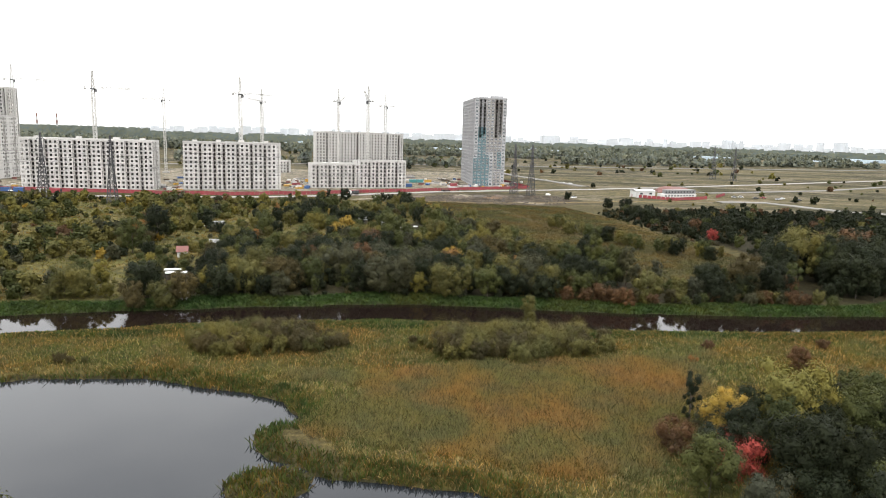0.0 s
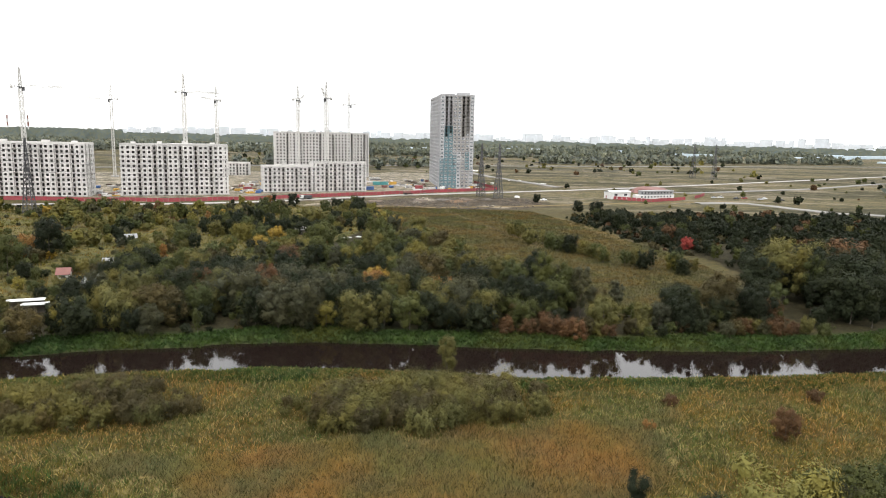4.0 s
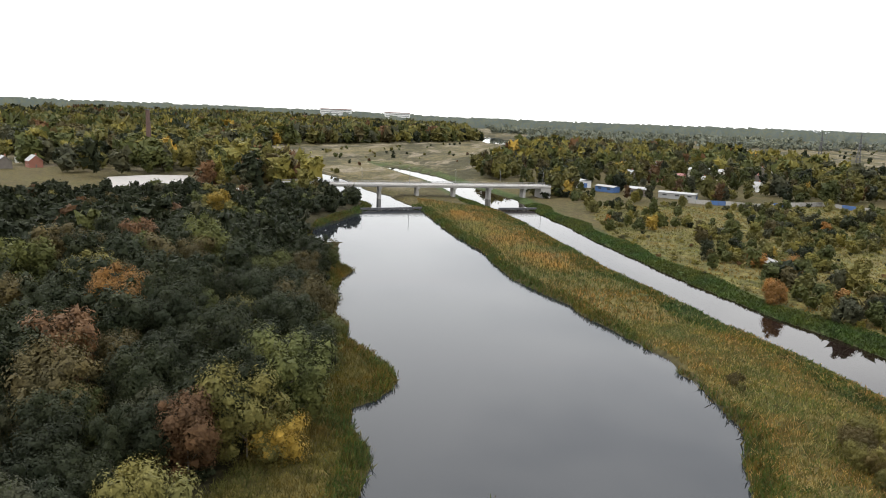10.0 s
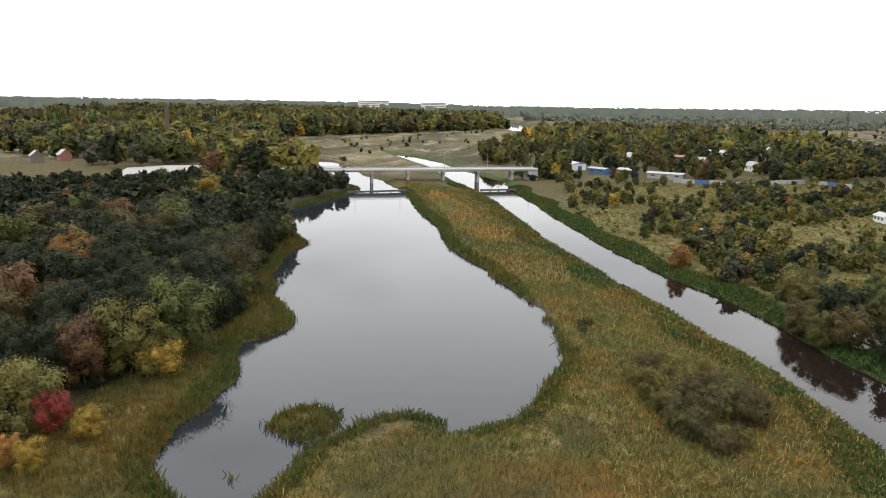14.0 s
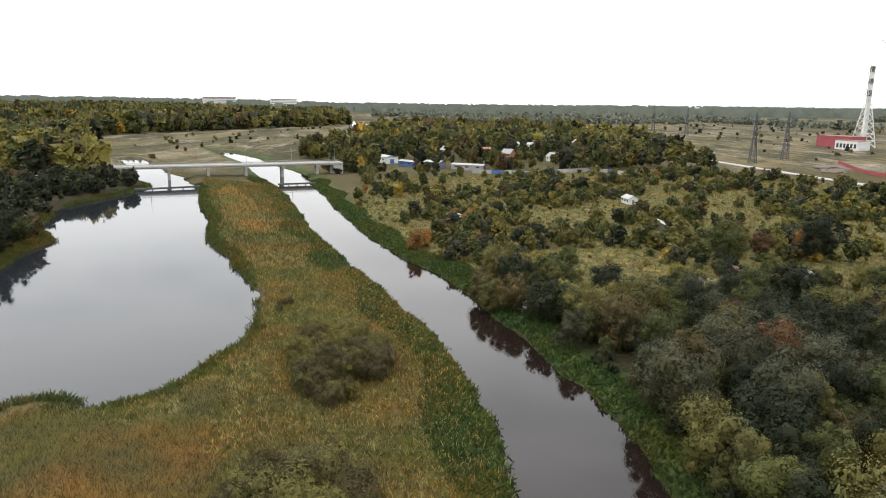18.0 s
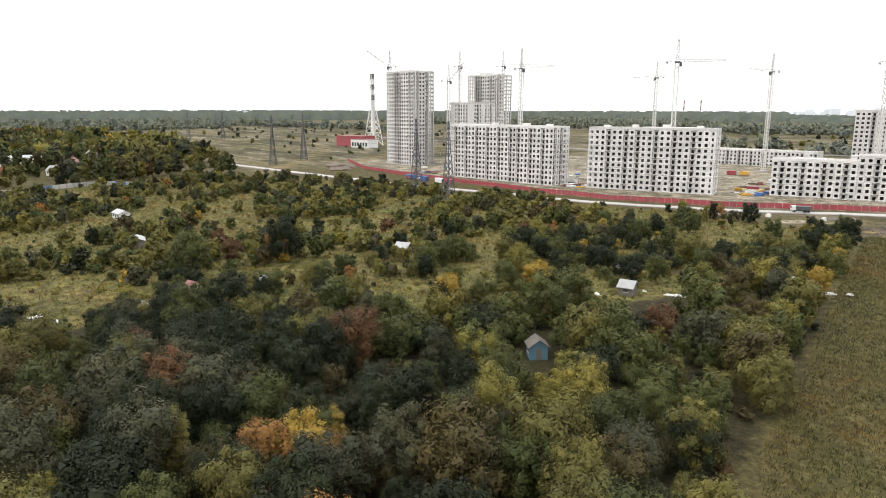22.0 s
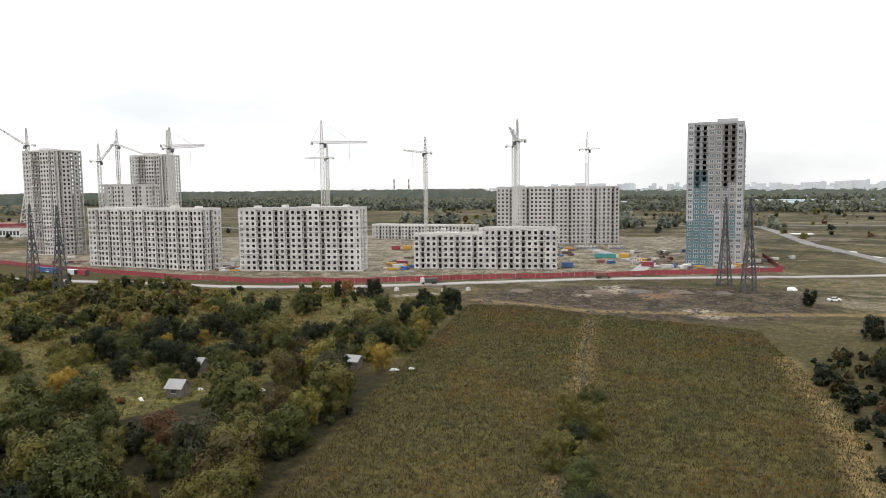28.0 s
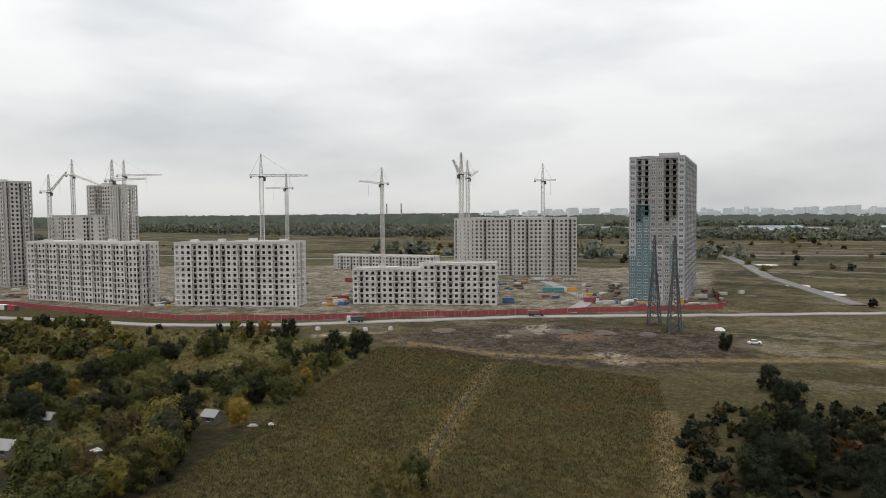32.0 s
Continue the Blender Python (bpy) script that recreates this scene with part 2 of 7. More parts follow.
M_RED = surf("red_sheet_metal", (0.25, 0.035, 0.045), (0.32, 0.06, 0.07), 0.08, 1.0, 0.55, 0.1, rand=0.3)
M_STEEL = surf("galvanised_steel", (0.16, 0.16, 0.165), (0.26, 0.26, 0.265), 0.2, 2.0, 0.6, 0.1, metal=0.3)
M_DARKSTEEL = surf("dark_steel", (0.055, 0.055, 0.06), (0.1, 0.1, 0.105), 0.2, 2.0, 0.6, 0.1, metal=0.3)
M_CRANE = surf("pale_crane_paint", (0.5, 0.49, 0.46), (0.62, 0.6, 0.57), 0.2, 2.0, 0.6, 0.05)
M_TRACK = surf("dull_grey_road", (0.12, 0.115, 0.105), (0.21, 0.2, 0.185), 0.05, 1.0, 0.85, 0.1)
M_ASPHALT = surf("pale_wet_asphalt", (0.2, 0.19, 0.18), (0.34, 0.32, 0.3), 0.05, 1.0, 0.8, 0.1)

# ---- the plan: water, land cover ----
LAKE = wavy([(-291.3, -0.8), (-268.3, -1.4), (-219.1, -6.9), (-208.8, 0.3), (-184.9, 9.5), (-165.2, 23.8), (-159, 29.5), (-143.5, 29.9), (-124.9, 35), (-113.5, 38.1), (-108.3, 42.7), (-99, 45.2), (-86.6, 56.6), (-78.4, 60.4),
             (-70.2, 58.6), (-66.1, 55.5), (-58.9, 58), (-53.8, 61.9), (-42.6, 63.4), (-38.4, 64.7), (-33.5, 63.4), (-26.7, 65.2), (-22.2, 66.6), (-15.5, 76), (-6.9, 74.5), (2.6, 62.1), (14.3, 39.9),
             (22.4, 48), (8.7, 68.2), (-7.4, 80.7), (-16.9, 82.7), (-24.4, 83.7), (-31.1, 83.6), (-36.1, 87), (-39.8, 87.6), (-43.2, 90.6), (-45.4, 95.6), (-43, 100.2), (-38.8, 100.7), (-39.3, 102.3),
             (-42.4, 104.6), (-44.8, 108.6), (-51.9, 111.7), (-57.9, 112.6), (-65.9, 114.5), (-72.8, 115.7), (-87.5, 113.2), (-103.9, 109.5), (-119.9, 100.5), (-130.3, 94.3), (-141.6, 89.3),
             (-166.1, 74.3), (-183.7, 68.2), (-199.2, 63.7), (-239.7, 45.3), (-287.6, 27.5), (-309.9, 16.1), (-329.2, 3.7), (-347.2, -3.5), (-367.2, -22.4), (-416.1, -49.4), (-459, -79.7), (-475.1, -94.3), (-467.9, -100.6), (-437.9, -81.8), (-379.3, -48.5), (-342.2, -29.8), (-318.8, -14.2), (-301.8, -1.8)], 4.0, 0.5, 3, True)
NEAR_BANK = [(420, 232), (265.3, 205.4), (163.2, 187.8), (87.9, 173.5), (54.3, 166.4), (32.3, 163.7), (12.3, 162), (-8.8, 162.8), (-20.9, 162.8), (-29.8, 162.1), (-40.9, 161), (-53.9, 157.8), (-68, 153.8), (-83, 149), (-91.1, 144.3), (-105.8, 139),
             (-123.5, 131.3), (-134.7, 125.5), (-159.4, 116.1), (-190.7, 102.3), (-213.4, 95.6), (-233.1, 88.5), (-268, 76.7), (-306, 61.9), (-347.4, 41.9), (-387.8, 24.9), (-441.2, 4.1), (-506.3, -32.1), (-564.4, -64.4)]
FAR_BANK = [(-557.6, -49.8), (-495.1, -5), (-428.5, 27.2), (-397.3, 46.8), (-360.9, 66.3), (-309.3, 80.5), (-271.4, 94.2), (-239.5, 103.3), (-207.3, 115.3), (-186.1, 122.2), (-164.6, 131.3), (-144.1, 139.6), (-128.3, 149.3),
            (-117.4, 154.3), (-98.9, 160.5), (-86.9, 164.2), (-75, 169.1), (-61, 172.7), (-48.9, 177.3), (-40.8, 178.9), (-28.8, 180.9), (-13.7, 181.4), (9.3, 181.2), (29.3, 181.5), (61.5, 185), (94, 191.4), (168.4, 209), (270.8, 229.9), (425, 258)]
RIVER = wavy(NEAR_BANK + FAR_BANK, 4.0, 0.4, 5, True)
ISLET = wavy([(-35.6, 74.9), (-32.5, 80), (-33.5, 83.7), (-38, 85.8), (-42.2, 84.3), (-43.9, 80.2), (-41.3, 75.7)], 1.5, 0.25, 8, True)
ISLET_2 = wavy([(-21.9, 76.8), (-20.6, 79.6), (-20.5, 78.9), (-23, 77.5)], 1.0, 0.2, 9, True)
FAR_POND = [(-1080.5, 6.4), (-1105, 49), (-1478, 28), (-1672, -70), (-1600, -110), (-1250, -60)]

FIELD = [(-65.5, 440.1), (-45, 388.4), (-35.3, 361.6), (-25, 336.2), (-10.9, 304), (2.7, 267.5), (10.7, 254.6), (29.5, 222.7), (48.2, 209.7), (67.5, 221.8), (86, 251.3), (84.1, 288.8), (67.4, 339.1), (59.5, 377), (46.2, 408.7), (33, 443.6), (-19.3, 444.7), (-47.9, 448.3)]
HEDGE = [(19.4, 344.6), (25.2, 328.4), (30.3, 313.5), (37.5, 302.1), (45.7, 291.5), (54.9, 278.1), (67.9, 271.8), (76.9, 260.8)]
MUD = [(-74.3, 449), (-72.2, 472), (-39.1, 512.9), (19.8, 528.5), (38.4, 519.9), (45.9, 478.6), (25.2, 453.5), (-19.3, 442.7)]
ROAD = [(-526, 346.3), (-420.7, 368), (-295.2, 391), (-214.7, 418.3), (-182.7, 425.1), (-133.8, 454), (-82, 501.4), (-41.5, 537.4), (5.2, 566.9), (53.5, 598.8), (118, 644.8), (231.3, 728.2), (429.5, 880.1), (906.1, 1251.6)]
FENCE = [(-573.3, 505.7), (-481.8, 446.3), (-404.6, 422.1), (-338.5, 422.7), (-306.6, 425.1), (-233.8, 430.9), (-184.2, 441.9), (-139.7, 466), (-99.7, 501.9), (-55.4, 538.3), (-0.2, 583.1), (18.2, 600.2), (-2.7, 672.1)]
SITE = FENCE[1:] + [(-32, 804.4), (-239.5, 767.2), (-484.3, 629.3)]
PATHS = [[(-16.3, 437), (-3, 399), (11, 363.5), (19, 344), (28.4, 312.4)], [(44.3, 410.8), (55.3, 377.3), (62.1, 355.3), (66.7, 329.6)], [(-69.4, 451), (-19.2, 451), (25.8, 468.8), (75.1, 497.5), (185.6, 544.5)],
         [(-430, 410.2), (-471.5, 455.1), (-576.3, 559), (-728.1, 649.6), (-938.4, 694.5)], [(-412.3, 344.4), (-522.9, 428.5), (-655.7, 508.8), (-934.9, 569.2)]]
WOOD_NORTH = [(-107.7, 164.7), (-74.3, 173.2), (-29.1, 185.4), (9.3, 188.4), (23.3, 192.5), (42.7, 191.1), (67.6, 199.5), (84.5, 201.5), (81.3, 213.6), (48, 207.2), (29.3, 218.7), (8.7, 249.8), (1.6, 265.7), (-11.1, 300.7), (-29.8, 349.5), (-49.3, 343.4), (-60.5, 272), (-104.5, 228.6)]
GARDENS = [(-341.9, 104.8), (-234.2, 110.4), (-148.8, 147.6), (-107.7, 166.8), (-104.5, 228.6), (-60.5, 272), (-49.3, 343.4), (-37.2, 365.7), (-67.5, 439.1), (-131.8, 434.8), (-225.7, 406.4), (-325, 377.7), (-406.8, 326), (-391.2, 220.8)]
WOOD_EAST = [(86.6, 196.4), (141.6, 213.8), (337.2, 256.7), (391.1, 406.8), (205.4, 424.7), (126, 415.5), (89, 416.9), (64.4, 414.5), (65.5, 381.8), (73.4, 339), (90.6, 293.6), (94, 251), (81.4, 219.4)]
WOOD_SOUTH = [(-11.7, 44.1), (-20, 46.7), (-42.3, 48.6), (-59.8, 51), (-82.5, 50.1), (-108.8, 34.2), (-145.5, 31), (-161.1, 30), (-184.9, 12.6), (-208.7, 4.4), (-219.1, -2.8), (-270.4, 1.2), (-293.4, 1.3), (-314.6, -13.2), (-323.4, -36.1), (-277.2, -99.8), (-225.6, -179.3), (-67.3, -156.8), (-10.2, -58.9)]
WOOD_SE = [(15.7, 80.6), (19.7, 96.6), (25.8, 104.5), (34.9, 110.5), (49, 113.5), (71.5, 116.6), (122.3, 122.8), (130, 90), (60.7, 70), (25.9, 70.4)]
WOOD_WEST = [(-326.6, -159.1), (-288.7, -19.1), (-362.8, -64.1), (-496, -143.5), (-706.1, -234.9), (-1040.7, -42.3), (-1138.9, -32.1), (-1618.9, -65.3), (-2428.5, -880), (-1439.5, -995.7), (-550.6, -609.5)]
VILLAGE = [(-341.7, 109.8), (-417.6, 73.6), (-515.2, 18), (-861.4, 45.5), (-1078.9, 35.8), (-1128.3, 247.5), (-830.8, 372.5), (-525.8, 358.4), (-406.8, 326), (-396.5, 221.2)]
SOUTH_SHORE = [(-12.3, 52), (-24.8, 46.2), (-42.3, 46.6), (-59.8, 48.9), (-82.5, 48), (-108.8, 32.1), (-153.8, 19.6), (-186.8, -3.6), (-164.2, 30), (-153.7, 38.3), (-121.4, 43.7), (-97.5, 51.8), (-78.5, 66.9), (-52.9, 67.3), (-20.6, 77.9), (-4.8, 73.8)]
CAR_PARK = [(-298, -147), (-334, -167), (-356, -155), (-366, -135), (-314, -109), (-283, -107), (-277, -123)]


def land(x, y):
    """Height of dry ground, before the water is cut in."""
    x, y = np.asarray(x, float), np.asarray(y, float)
    h = 1.2 + 1.4 * np.clip((y - 200) / 200, 0, 1) + 0.008 * np.clip(y - 640, 0, 600) + 0.006 * np.clip(-x - 420, 0, 700)
    h = h + 1.2 * np.clip((40 - y) / 60, 0, 1) * (x < -20) + 0.018 * np.clip(-y - 500, 0, 1600) * np.clip((-x - 200) / 400, 0, 1)
    return h


def water_depth(x, y):
    """Signed distance to the water's edge: above 0 on land, below 0 in the water."""
    d = np.full(np.shape(x), 60.0)
    for poly in (LAKE, RIVER, FAR_POND):
        xs, ys = [p[0] for p in poly], [p[1] for p in poly]
        near = (x > min(xs) - 30) & (x < max(xs) + 30) & (y > min(ys) - 30) & (y < max(ys) + 30)
        if near.any():
            a = away(x[near], y[near], poly, True)
            d[near] = np.minimum(d[near], np.where(inside(x[near], y[near], poly), -a, a))
    for poly in (ISLET, ISLET_2):
        near = (np.abs(x + 38) < 30) & (np.abs(y - 80) < 25)
        a = away(x[near], y[near], poly, True)
        d[near] = np.maximum(d[near], np.where(inside(x[near], y[near], poly), a, -a))
    return d


def axis(lo, hi, step, out_lo, out_hi, grow=1.12):
    v = list(np.arange(lo, hi + 0.01, step))
    s, p = step, hi
    while p < out_hi:
        s *= grow
        p = min(p + s, out_hi)
        v.append(p)
    s, p, front = step, lo, []
    while p > out_lo:
        s *= grow
        p = max(p - s, out_lo)
        front.append(p)
    return np.array(front[::-1] + v)


GX = axis(-355, 125, 1.7, -4900, 4900, 1.09)
GY = axis(-25, 230, 1.7, -4900, 230, 1.07)
GY = np.concatenate([GY[:-1] if GY[-1] > 229.9 else GY, axis(230, 530, 2.4, 230, 4900, 1.07)])
gx, gy = [a.ravel() for a in np.meshgrid(GX, GY)]
g_sd = water_depth(gx, gy)
g_land = land(gx, gy)
g_h = np.where(g_sd < 0, np.maximum(g_sd * 0.45, -1.6), np.minimum(g_sd * 0.3, g_land))
lump = np.array([noise.noise(Vector((x * 0.06, y * 0.06, 0))) + 0.5 * noise.noise(Vector((x * 0.21, y * 0.21, 3))) for x, y in zip(gx, gy)])
g_h = g_h + np.where(g_sd > 2, 0.28 * lump, 0)
nx, ny = len(GX), len(GY)
ii, jj = np.meshgrid(np.arange(nx - 1), np.arange(ny - 1))
k0 = (jj * nx + ii).ravel()
ground_mesh = mesh_np("ground", np.stack([gx, gy, g_h], 1), np.stack([k0, k0 + 1, k0 + nx + 1, k0 + nx], 1))


def cover(name, values):
    a = ground_mesh.attributes.new(name, "FLOAT", "POINT")
    a.data.foreach_set("value", np.asarray(values, np.float32))


STRIP = NEAR_BANK[3:24] + [(-328.7, 16.2), (-309.8, 20.3), (-287.6, 29.5), (-239.7, 46.8), (-183.7, 70.3), (-141.1, 90.8), (-103.6, 111.2), (-72.9, 117.5), (-44.8, 109.4), (-28.1, 85.4), (8.8, 70.2), (40.7, 80.2), (71.4, 138.7), (101.9, 163.7)]
REEDS = [(-36, 110.1), (-55.9, 116.7), (-70, 121.7), (-37.8, 125.1), (-17.1, 131.4), (19, 142.4), (41.2, 149.4), (33, 124.9), (20.7, 102.5), (12.7, 82.6), (-5.4, 84.7), (-26, 87.1), (-37.7, 93), (-39.7, 98.6)]
REEDS_W = [(-298.7, 39), (-275.3, 51.3), (-242.9, 67.4), (-206.1, 81.9), (-170, 96.1), (-175.1, 81.7), (-216.9, 63.2), (-269.4, 43)]
near_river = np.minimum(away(gx, gy, NEAR_BANK), away(gx, gy, FAR_BANK))
cover("verge", (1 - np.clip((near_river - 6.0) / 4, 0, 1)) * (g_sd > -1))
cover("strip", (inside(gx, gy, STRIP) | inside(gx, gy, SOUTH_SHORE)) * 1.0)
reed_in = np.maximum(inside(gx, gy, REEDS) * np.clip(away(gx, gy, REEDS, True) / 6, 0, 1), inside(gx, gy, REEDS_W) * np.clip(away(gx, gy, REEDS_W, True) / 5, 0, 1))
cover("reed", reed_in * np.clip(0.75 + 0.7 * lump, 0, 1))
cover("field", inside(gx, gy, FIELD) * np.clip(away(gx, gy, FIELD, True) / 14 + 0.5 * lump, 0, 1))
site = inside(gx, gy, SITE)
mudd = np.clip(1 - (away(gx, gy, MUD, True) - 2) / 8, 0, 1) * 0.6
cover("mud", np.maximum.reduce([np.where(inside(gx, gy, MUD), 1.0, mudd), np.clip(1.4 - away(gx, gy, ROAD) / 9, 0, 1) * 0.6]))
PALE = ([(0.4, 467), (8.8, 475.8), (25.7, 464.6), (22.7, 453.9), (12.7, 452.4)], [(-46.2, 510.5), (-33.6, 521.7), (-22.4, 495.9), (-31.9, 483.7)], [(-43.9, 483.6), (-35.2, 492.1), (-30.9, 481), (-38.9, 474.8)], [(-108, 447), (-84, 470), (-79, 462), (-101, 438)])
EARTH = [(-23.3, 498.8), (-8.5, 510.8), (-1.2, 491.6), (-14.2, 478.1)]
cover("pale", np.maximum.reduce([inside(gx, gy, p) * np.clip(away(gx, gy, p, True) / 4 + 0.9 * lump, 0, 1) for p in PALE]))
cover("earth", inside(gx, gy, EARTH) * np.clip(away(gx, gy, EARTH, True) / 4 + 0.6 * lump, 0, 1))
cover("yard", site * np.clip(0.75 + 0.6 * lump, 0, 1))
cover("path", np.maximum.reduce([np.clip(1.5 - away(gx, gy, p) / 2.4, 0, 1) for p in PATHS]))
far_off = np.clip((gy - 430) / 60, 0, 1)
far_off = np.maximum(far_off, np.clip((-gx - 400) / 60, 0, 1) * np.clip((gy - 300) / 40, 0, 1))
far_off = np.maximum(far_off, np.clip((gx - 150) / 60, 0, 1) * np.clip((gy - 380) / 40, 0, 1))
far_off = np.maximum(far_off, np.clip((-gx - 350) / 40, 0, 1) * np.clip((70 - gy) / 40, 0, 1))
cover("plain", far_off)
cover("garden", inside(gx, gy, GARDENS) * 1.0)
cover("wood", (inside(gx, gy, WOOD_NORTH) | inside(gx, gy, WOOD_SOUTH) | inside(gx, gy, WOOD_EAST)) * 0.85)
cover("wet", 1 - np.clip(g_sd / 1.0, 0, 1))


def ground_material():
    m, n, l, b = nodes_of("meadow_soil")
    geo = n.new("ShaderNodeNewGeometry")
    pos = geo.outputs["Position"]

    def weight(name):
        a = n.new("ShaderNodeAttribute")
        a.attribute_name = name
        return a.outputs["Fac"]

    big = ramped(n, l, noise_node(n, l, pos, 0.012, 4.0), 0.35, 0.65)
    mid = ramped(n, l, noise_node(n, l, pos, 0.07, 5.0), 0.3, 0.7)
    fine = noise_node(n, l, pos, 1.1, 6.0, 0.75)
    c = mixed(n, l, big, (0.042, 0.042, 0.016), (0.075, 0.063, 0.026))
    c = mixed(n, l, mid, c, (0.058, 0.046, 0.023))
    stretch = n.new("ShaderNodeMapping")
    stretch.inputs["Rotation"].default_value = (0, 0, radians(-14))
    stretch.inputs["Scale"].default_value = (0.0035, 0.017, 1)
    l.new(pos, stretch.inputs["Vector"])
    belts = ramped(n, l, noise_node(n, l, stretch.outputs["Vector"], 1.0, 6.0, 0.62), 0.42, 0.6)
    bare = ramped(n, l, noise_node(n, l, stretch.outputs["Vector"], 2.3, 5.0, 0.65), 0.53, 0.62)
    far_c = mixed(n, l, belts, (0.052, 0.046, 0.024), (0.135, 0.11, 0.062))
    speck = ramped(n, l, noise_node(n, l, pos, 0.13, 6.0, 0.7), 0.45, 0.6)
    far_c = mixed(n, l, speck, mixed(n, l, 1.0, far_c, (0.55, 0.6, 0.55), "MULTIPLY"), far_c)
    far_c = mixed(n, l, bare, far_c, (0.15, 0.128, 0.1))
    c = mixed(n, l, weight("plain"), c, far_c)
    c = mixed(n, l, weight("garden"), c, mixed(n, l, ramped(n, l, noise_node(n, l, pos, 0.3, 6.0, 0.7), 0.36, 0.64), mixed(n, l, mid, (0.036, 0.039, 0.015), (0.056, 0.046, 0.021)), mixed(n, l, mid, (0.1, 0.1, 0.032), (0.14, 0.112, 0.046))))
    # woodland floor near black: shade between the crowns is painted in
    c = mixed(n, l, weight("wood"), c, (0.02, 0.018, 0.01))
    c = mixed(n, l, weight("strip"), c, mixed(n, l, mid, (0.06, 0.057, 0.02), (0.105, 0.082, 0.031)))
    c = mixed(n, l, weight("reed"), c, mixed(n, l, mid, (0.18, 0.135, 0.063), (0.25, 0.19, 0.092)))
    c = mixed(n, l, weight("field"), c, mixed(n, l, mid, (0.046, 0.042, 0.018), (0.08, 0.068, 0.029)))
    c = mixed(n, l, weight("verge"), c, mixed(n, l, mid, (0.026, 0.042, 0.013), (0.045, 0.064, 0.02)))
    c = mixed(n, l, weight("mud"), c, mixed(n, l, ramped(n, l, noise_node(n, l, pos, 0.22, 7.0, 0.7), 0.42, 0.62), (0.028, 0.023, 0.016), (0.098, 0.075, 0.056)))
    c = mixed(n, l, weight("yard"), c, mixed(n, l, ramped(n, l, noise_node(n, l, pos, 0.16, 8.0, 0.75), 0.4, 0.62), (0.08, 0.072, 0.055), (0.34, 0.3, 0.265)))
    c = mixed(n, l, weight("earth"), c, (0.14, 0.09, 0.06))
    c = mixed(n, l, weight("pale"), c, mixed(n, l, ramped(n, l, noise_node(n, l, pos, 0.35, 6.0, 0.7), 0.4, 0.6), (0.09, 0.075, 0.06), (0.33, 0.29, 0.25)))
    c = mixed(n, l, weight("path"), c, (0.16, 0.12, 0.062))
    c = mixed(n, l, weight("wet"), c, (0.03, 0.028, 0.016))
    c = mixed(n, l, 0.85, c, mixed(n, l, ramped(n, l, fine, 0.34, 0.66), (0.3, 0.31, 0.3), (1.55, 1.52, 1.4)), "MULTIPLY")
    tuft = ramped(n, l, noise_node(n, l, pos, 0.4, 5.0, 0.7), 0.38, 0.62)
    c = mixed(n, l, 0.7, c, mixed(n, l, tuft, (0.55, 0.57, 0.55), (1.3, 1.26, 1.15)), "MULTIPLY")
    l.new(c, b.inputs["Base Color"])
    b.inputs["Roughness"].default_value = 0.95
    b.inputs["Specular IOR Level"].default_value = 0.1
    bp = n.new("ShaderNodeBump")
    bp.inputs["Strength"].default_value, bp.inputs["Distance"].default_value = 0.6, 0.4
    l.new(fine, bp.inputs["Height"])
    l.new(bp.outputs["Normal"], b.inputs["Normal"])
    return m


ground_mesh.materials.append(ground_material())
for poly_smooth in (np.ones(len(ground_mesh.polygons), bool),):
    ground_mesh.polygons.foreach_set("use_smooth", poly_smooth)
ground = tagged(new("ground", ground_mesh), "rough autumn meadow ground with mud tracks around two waters", "ground", kind="structure")


def water_material(name, base):
    m, n, l, b = nodes_of(name)
    geo = n.new("ShaderNodeNewGeometry")
    b.inputs["Base Color"].default_value = (*base, 1)
    b.inputs["Roughness"].default_value = 0.03
    b.inputs["IOR"].default_value = 1.333
    bp = n.new("ShaderNodeBump")
    bp.inputs["Strength"].default_value, bp.inputs["Distance"].default_value = 0.03, 0.05
    l.new(noise_node(n, l, geo.outputs["Position"], 1.4, 3.0), bp.inputs["Height"])
    l.new(bp.outputs["Normal"], b.inputs["Normal"])
    return m


M_LAKE = water_material("lake_water", (0.012, 0.014, 0.017))
M_RIVER = water_material("peaty_river_water", (0.009, 0.0058, 0.0048))


def sheet(name, poly, z, label, mat):
    bm = bmesh.new()
    f = bm.faces.new([bm.verts.new((x, y, z)) for x, y in poly])
    if f.normal.z < 0:
        f.normal_flip()
    bm.normal_update()
    if f.normal.z < 0:
        f.normal_flip()
    me = bpy.data.meshes.new(name)
    bm.to_mesh(me)
    bm.free()
    me.materials.append(mat)
    return tagged(new(name, me), label, "water", kind="structure")


MIDDLE = [(-586.7, -100.2), (-416, -31.5), (-341.2, 16.2), (-291, 49.3), (-200.9, 81.9), (-107.6, 124.5), (-57.9, 135.3), (1, 147.5), (61.4, 153.3), (112.1, 166.7)]
sheet("water_1", [(-587.3, -140.4), (60, -120), (61.3, 111.5), (112.1, 166.7)] + MIDDLE[::-1][1:], 0.0, "still grey water of a small lake", M_LAKE)
sheet("water_2", MIDDLE + [(440, 218), (440, 285), (91.9, 206.6), (-99, 181), (-200.6, 129.2), (-306.6, 93.9), (-434.1, 42.8), (-585.2, -35.1)], 0.0, "still dark brown water of a peaty river", M_RIVER)
sheet("water_3", [(-1000, 0), (-1100, 80), (-1500, 60), (-1720, -70), (-1620, -150), (-1250, -100)], 0.0, "pale distant pond beyond the bridge", M_LAKE)


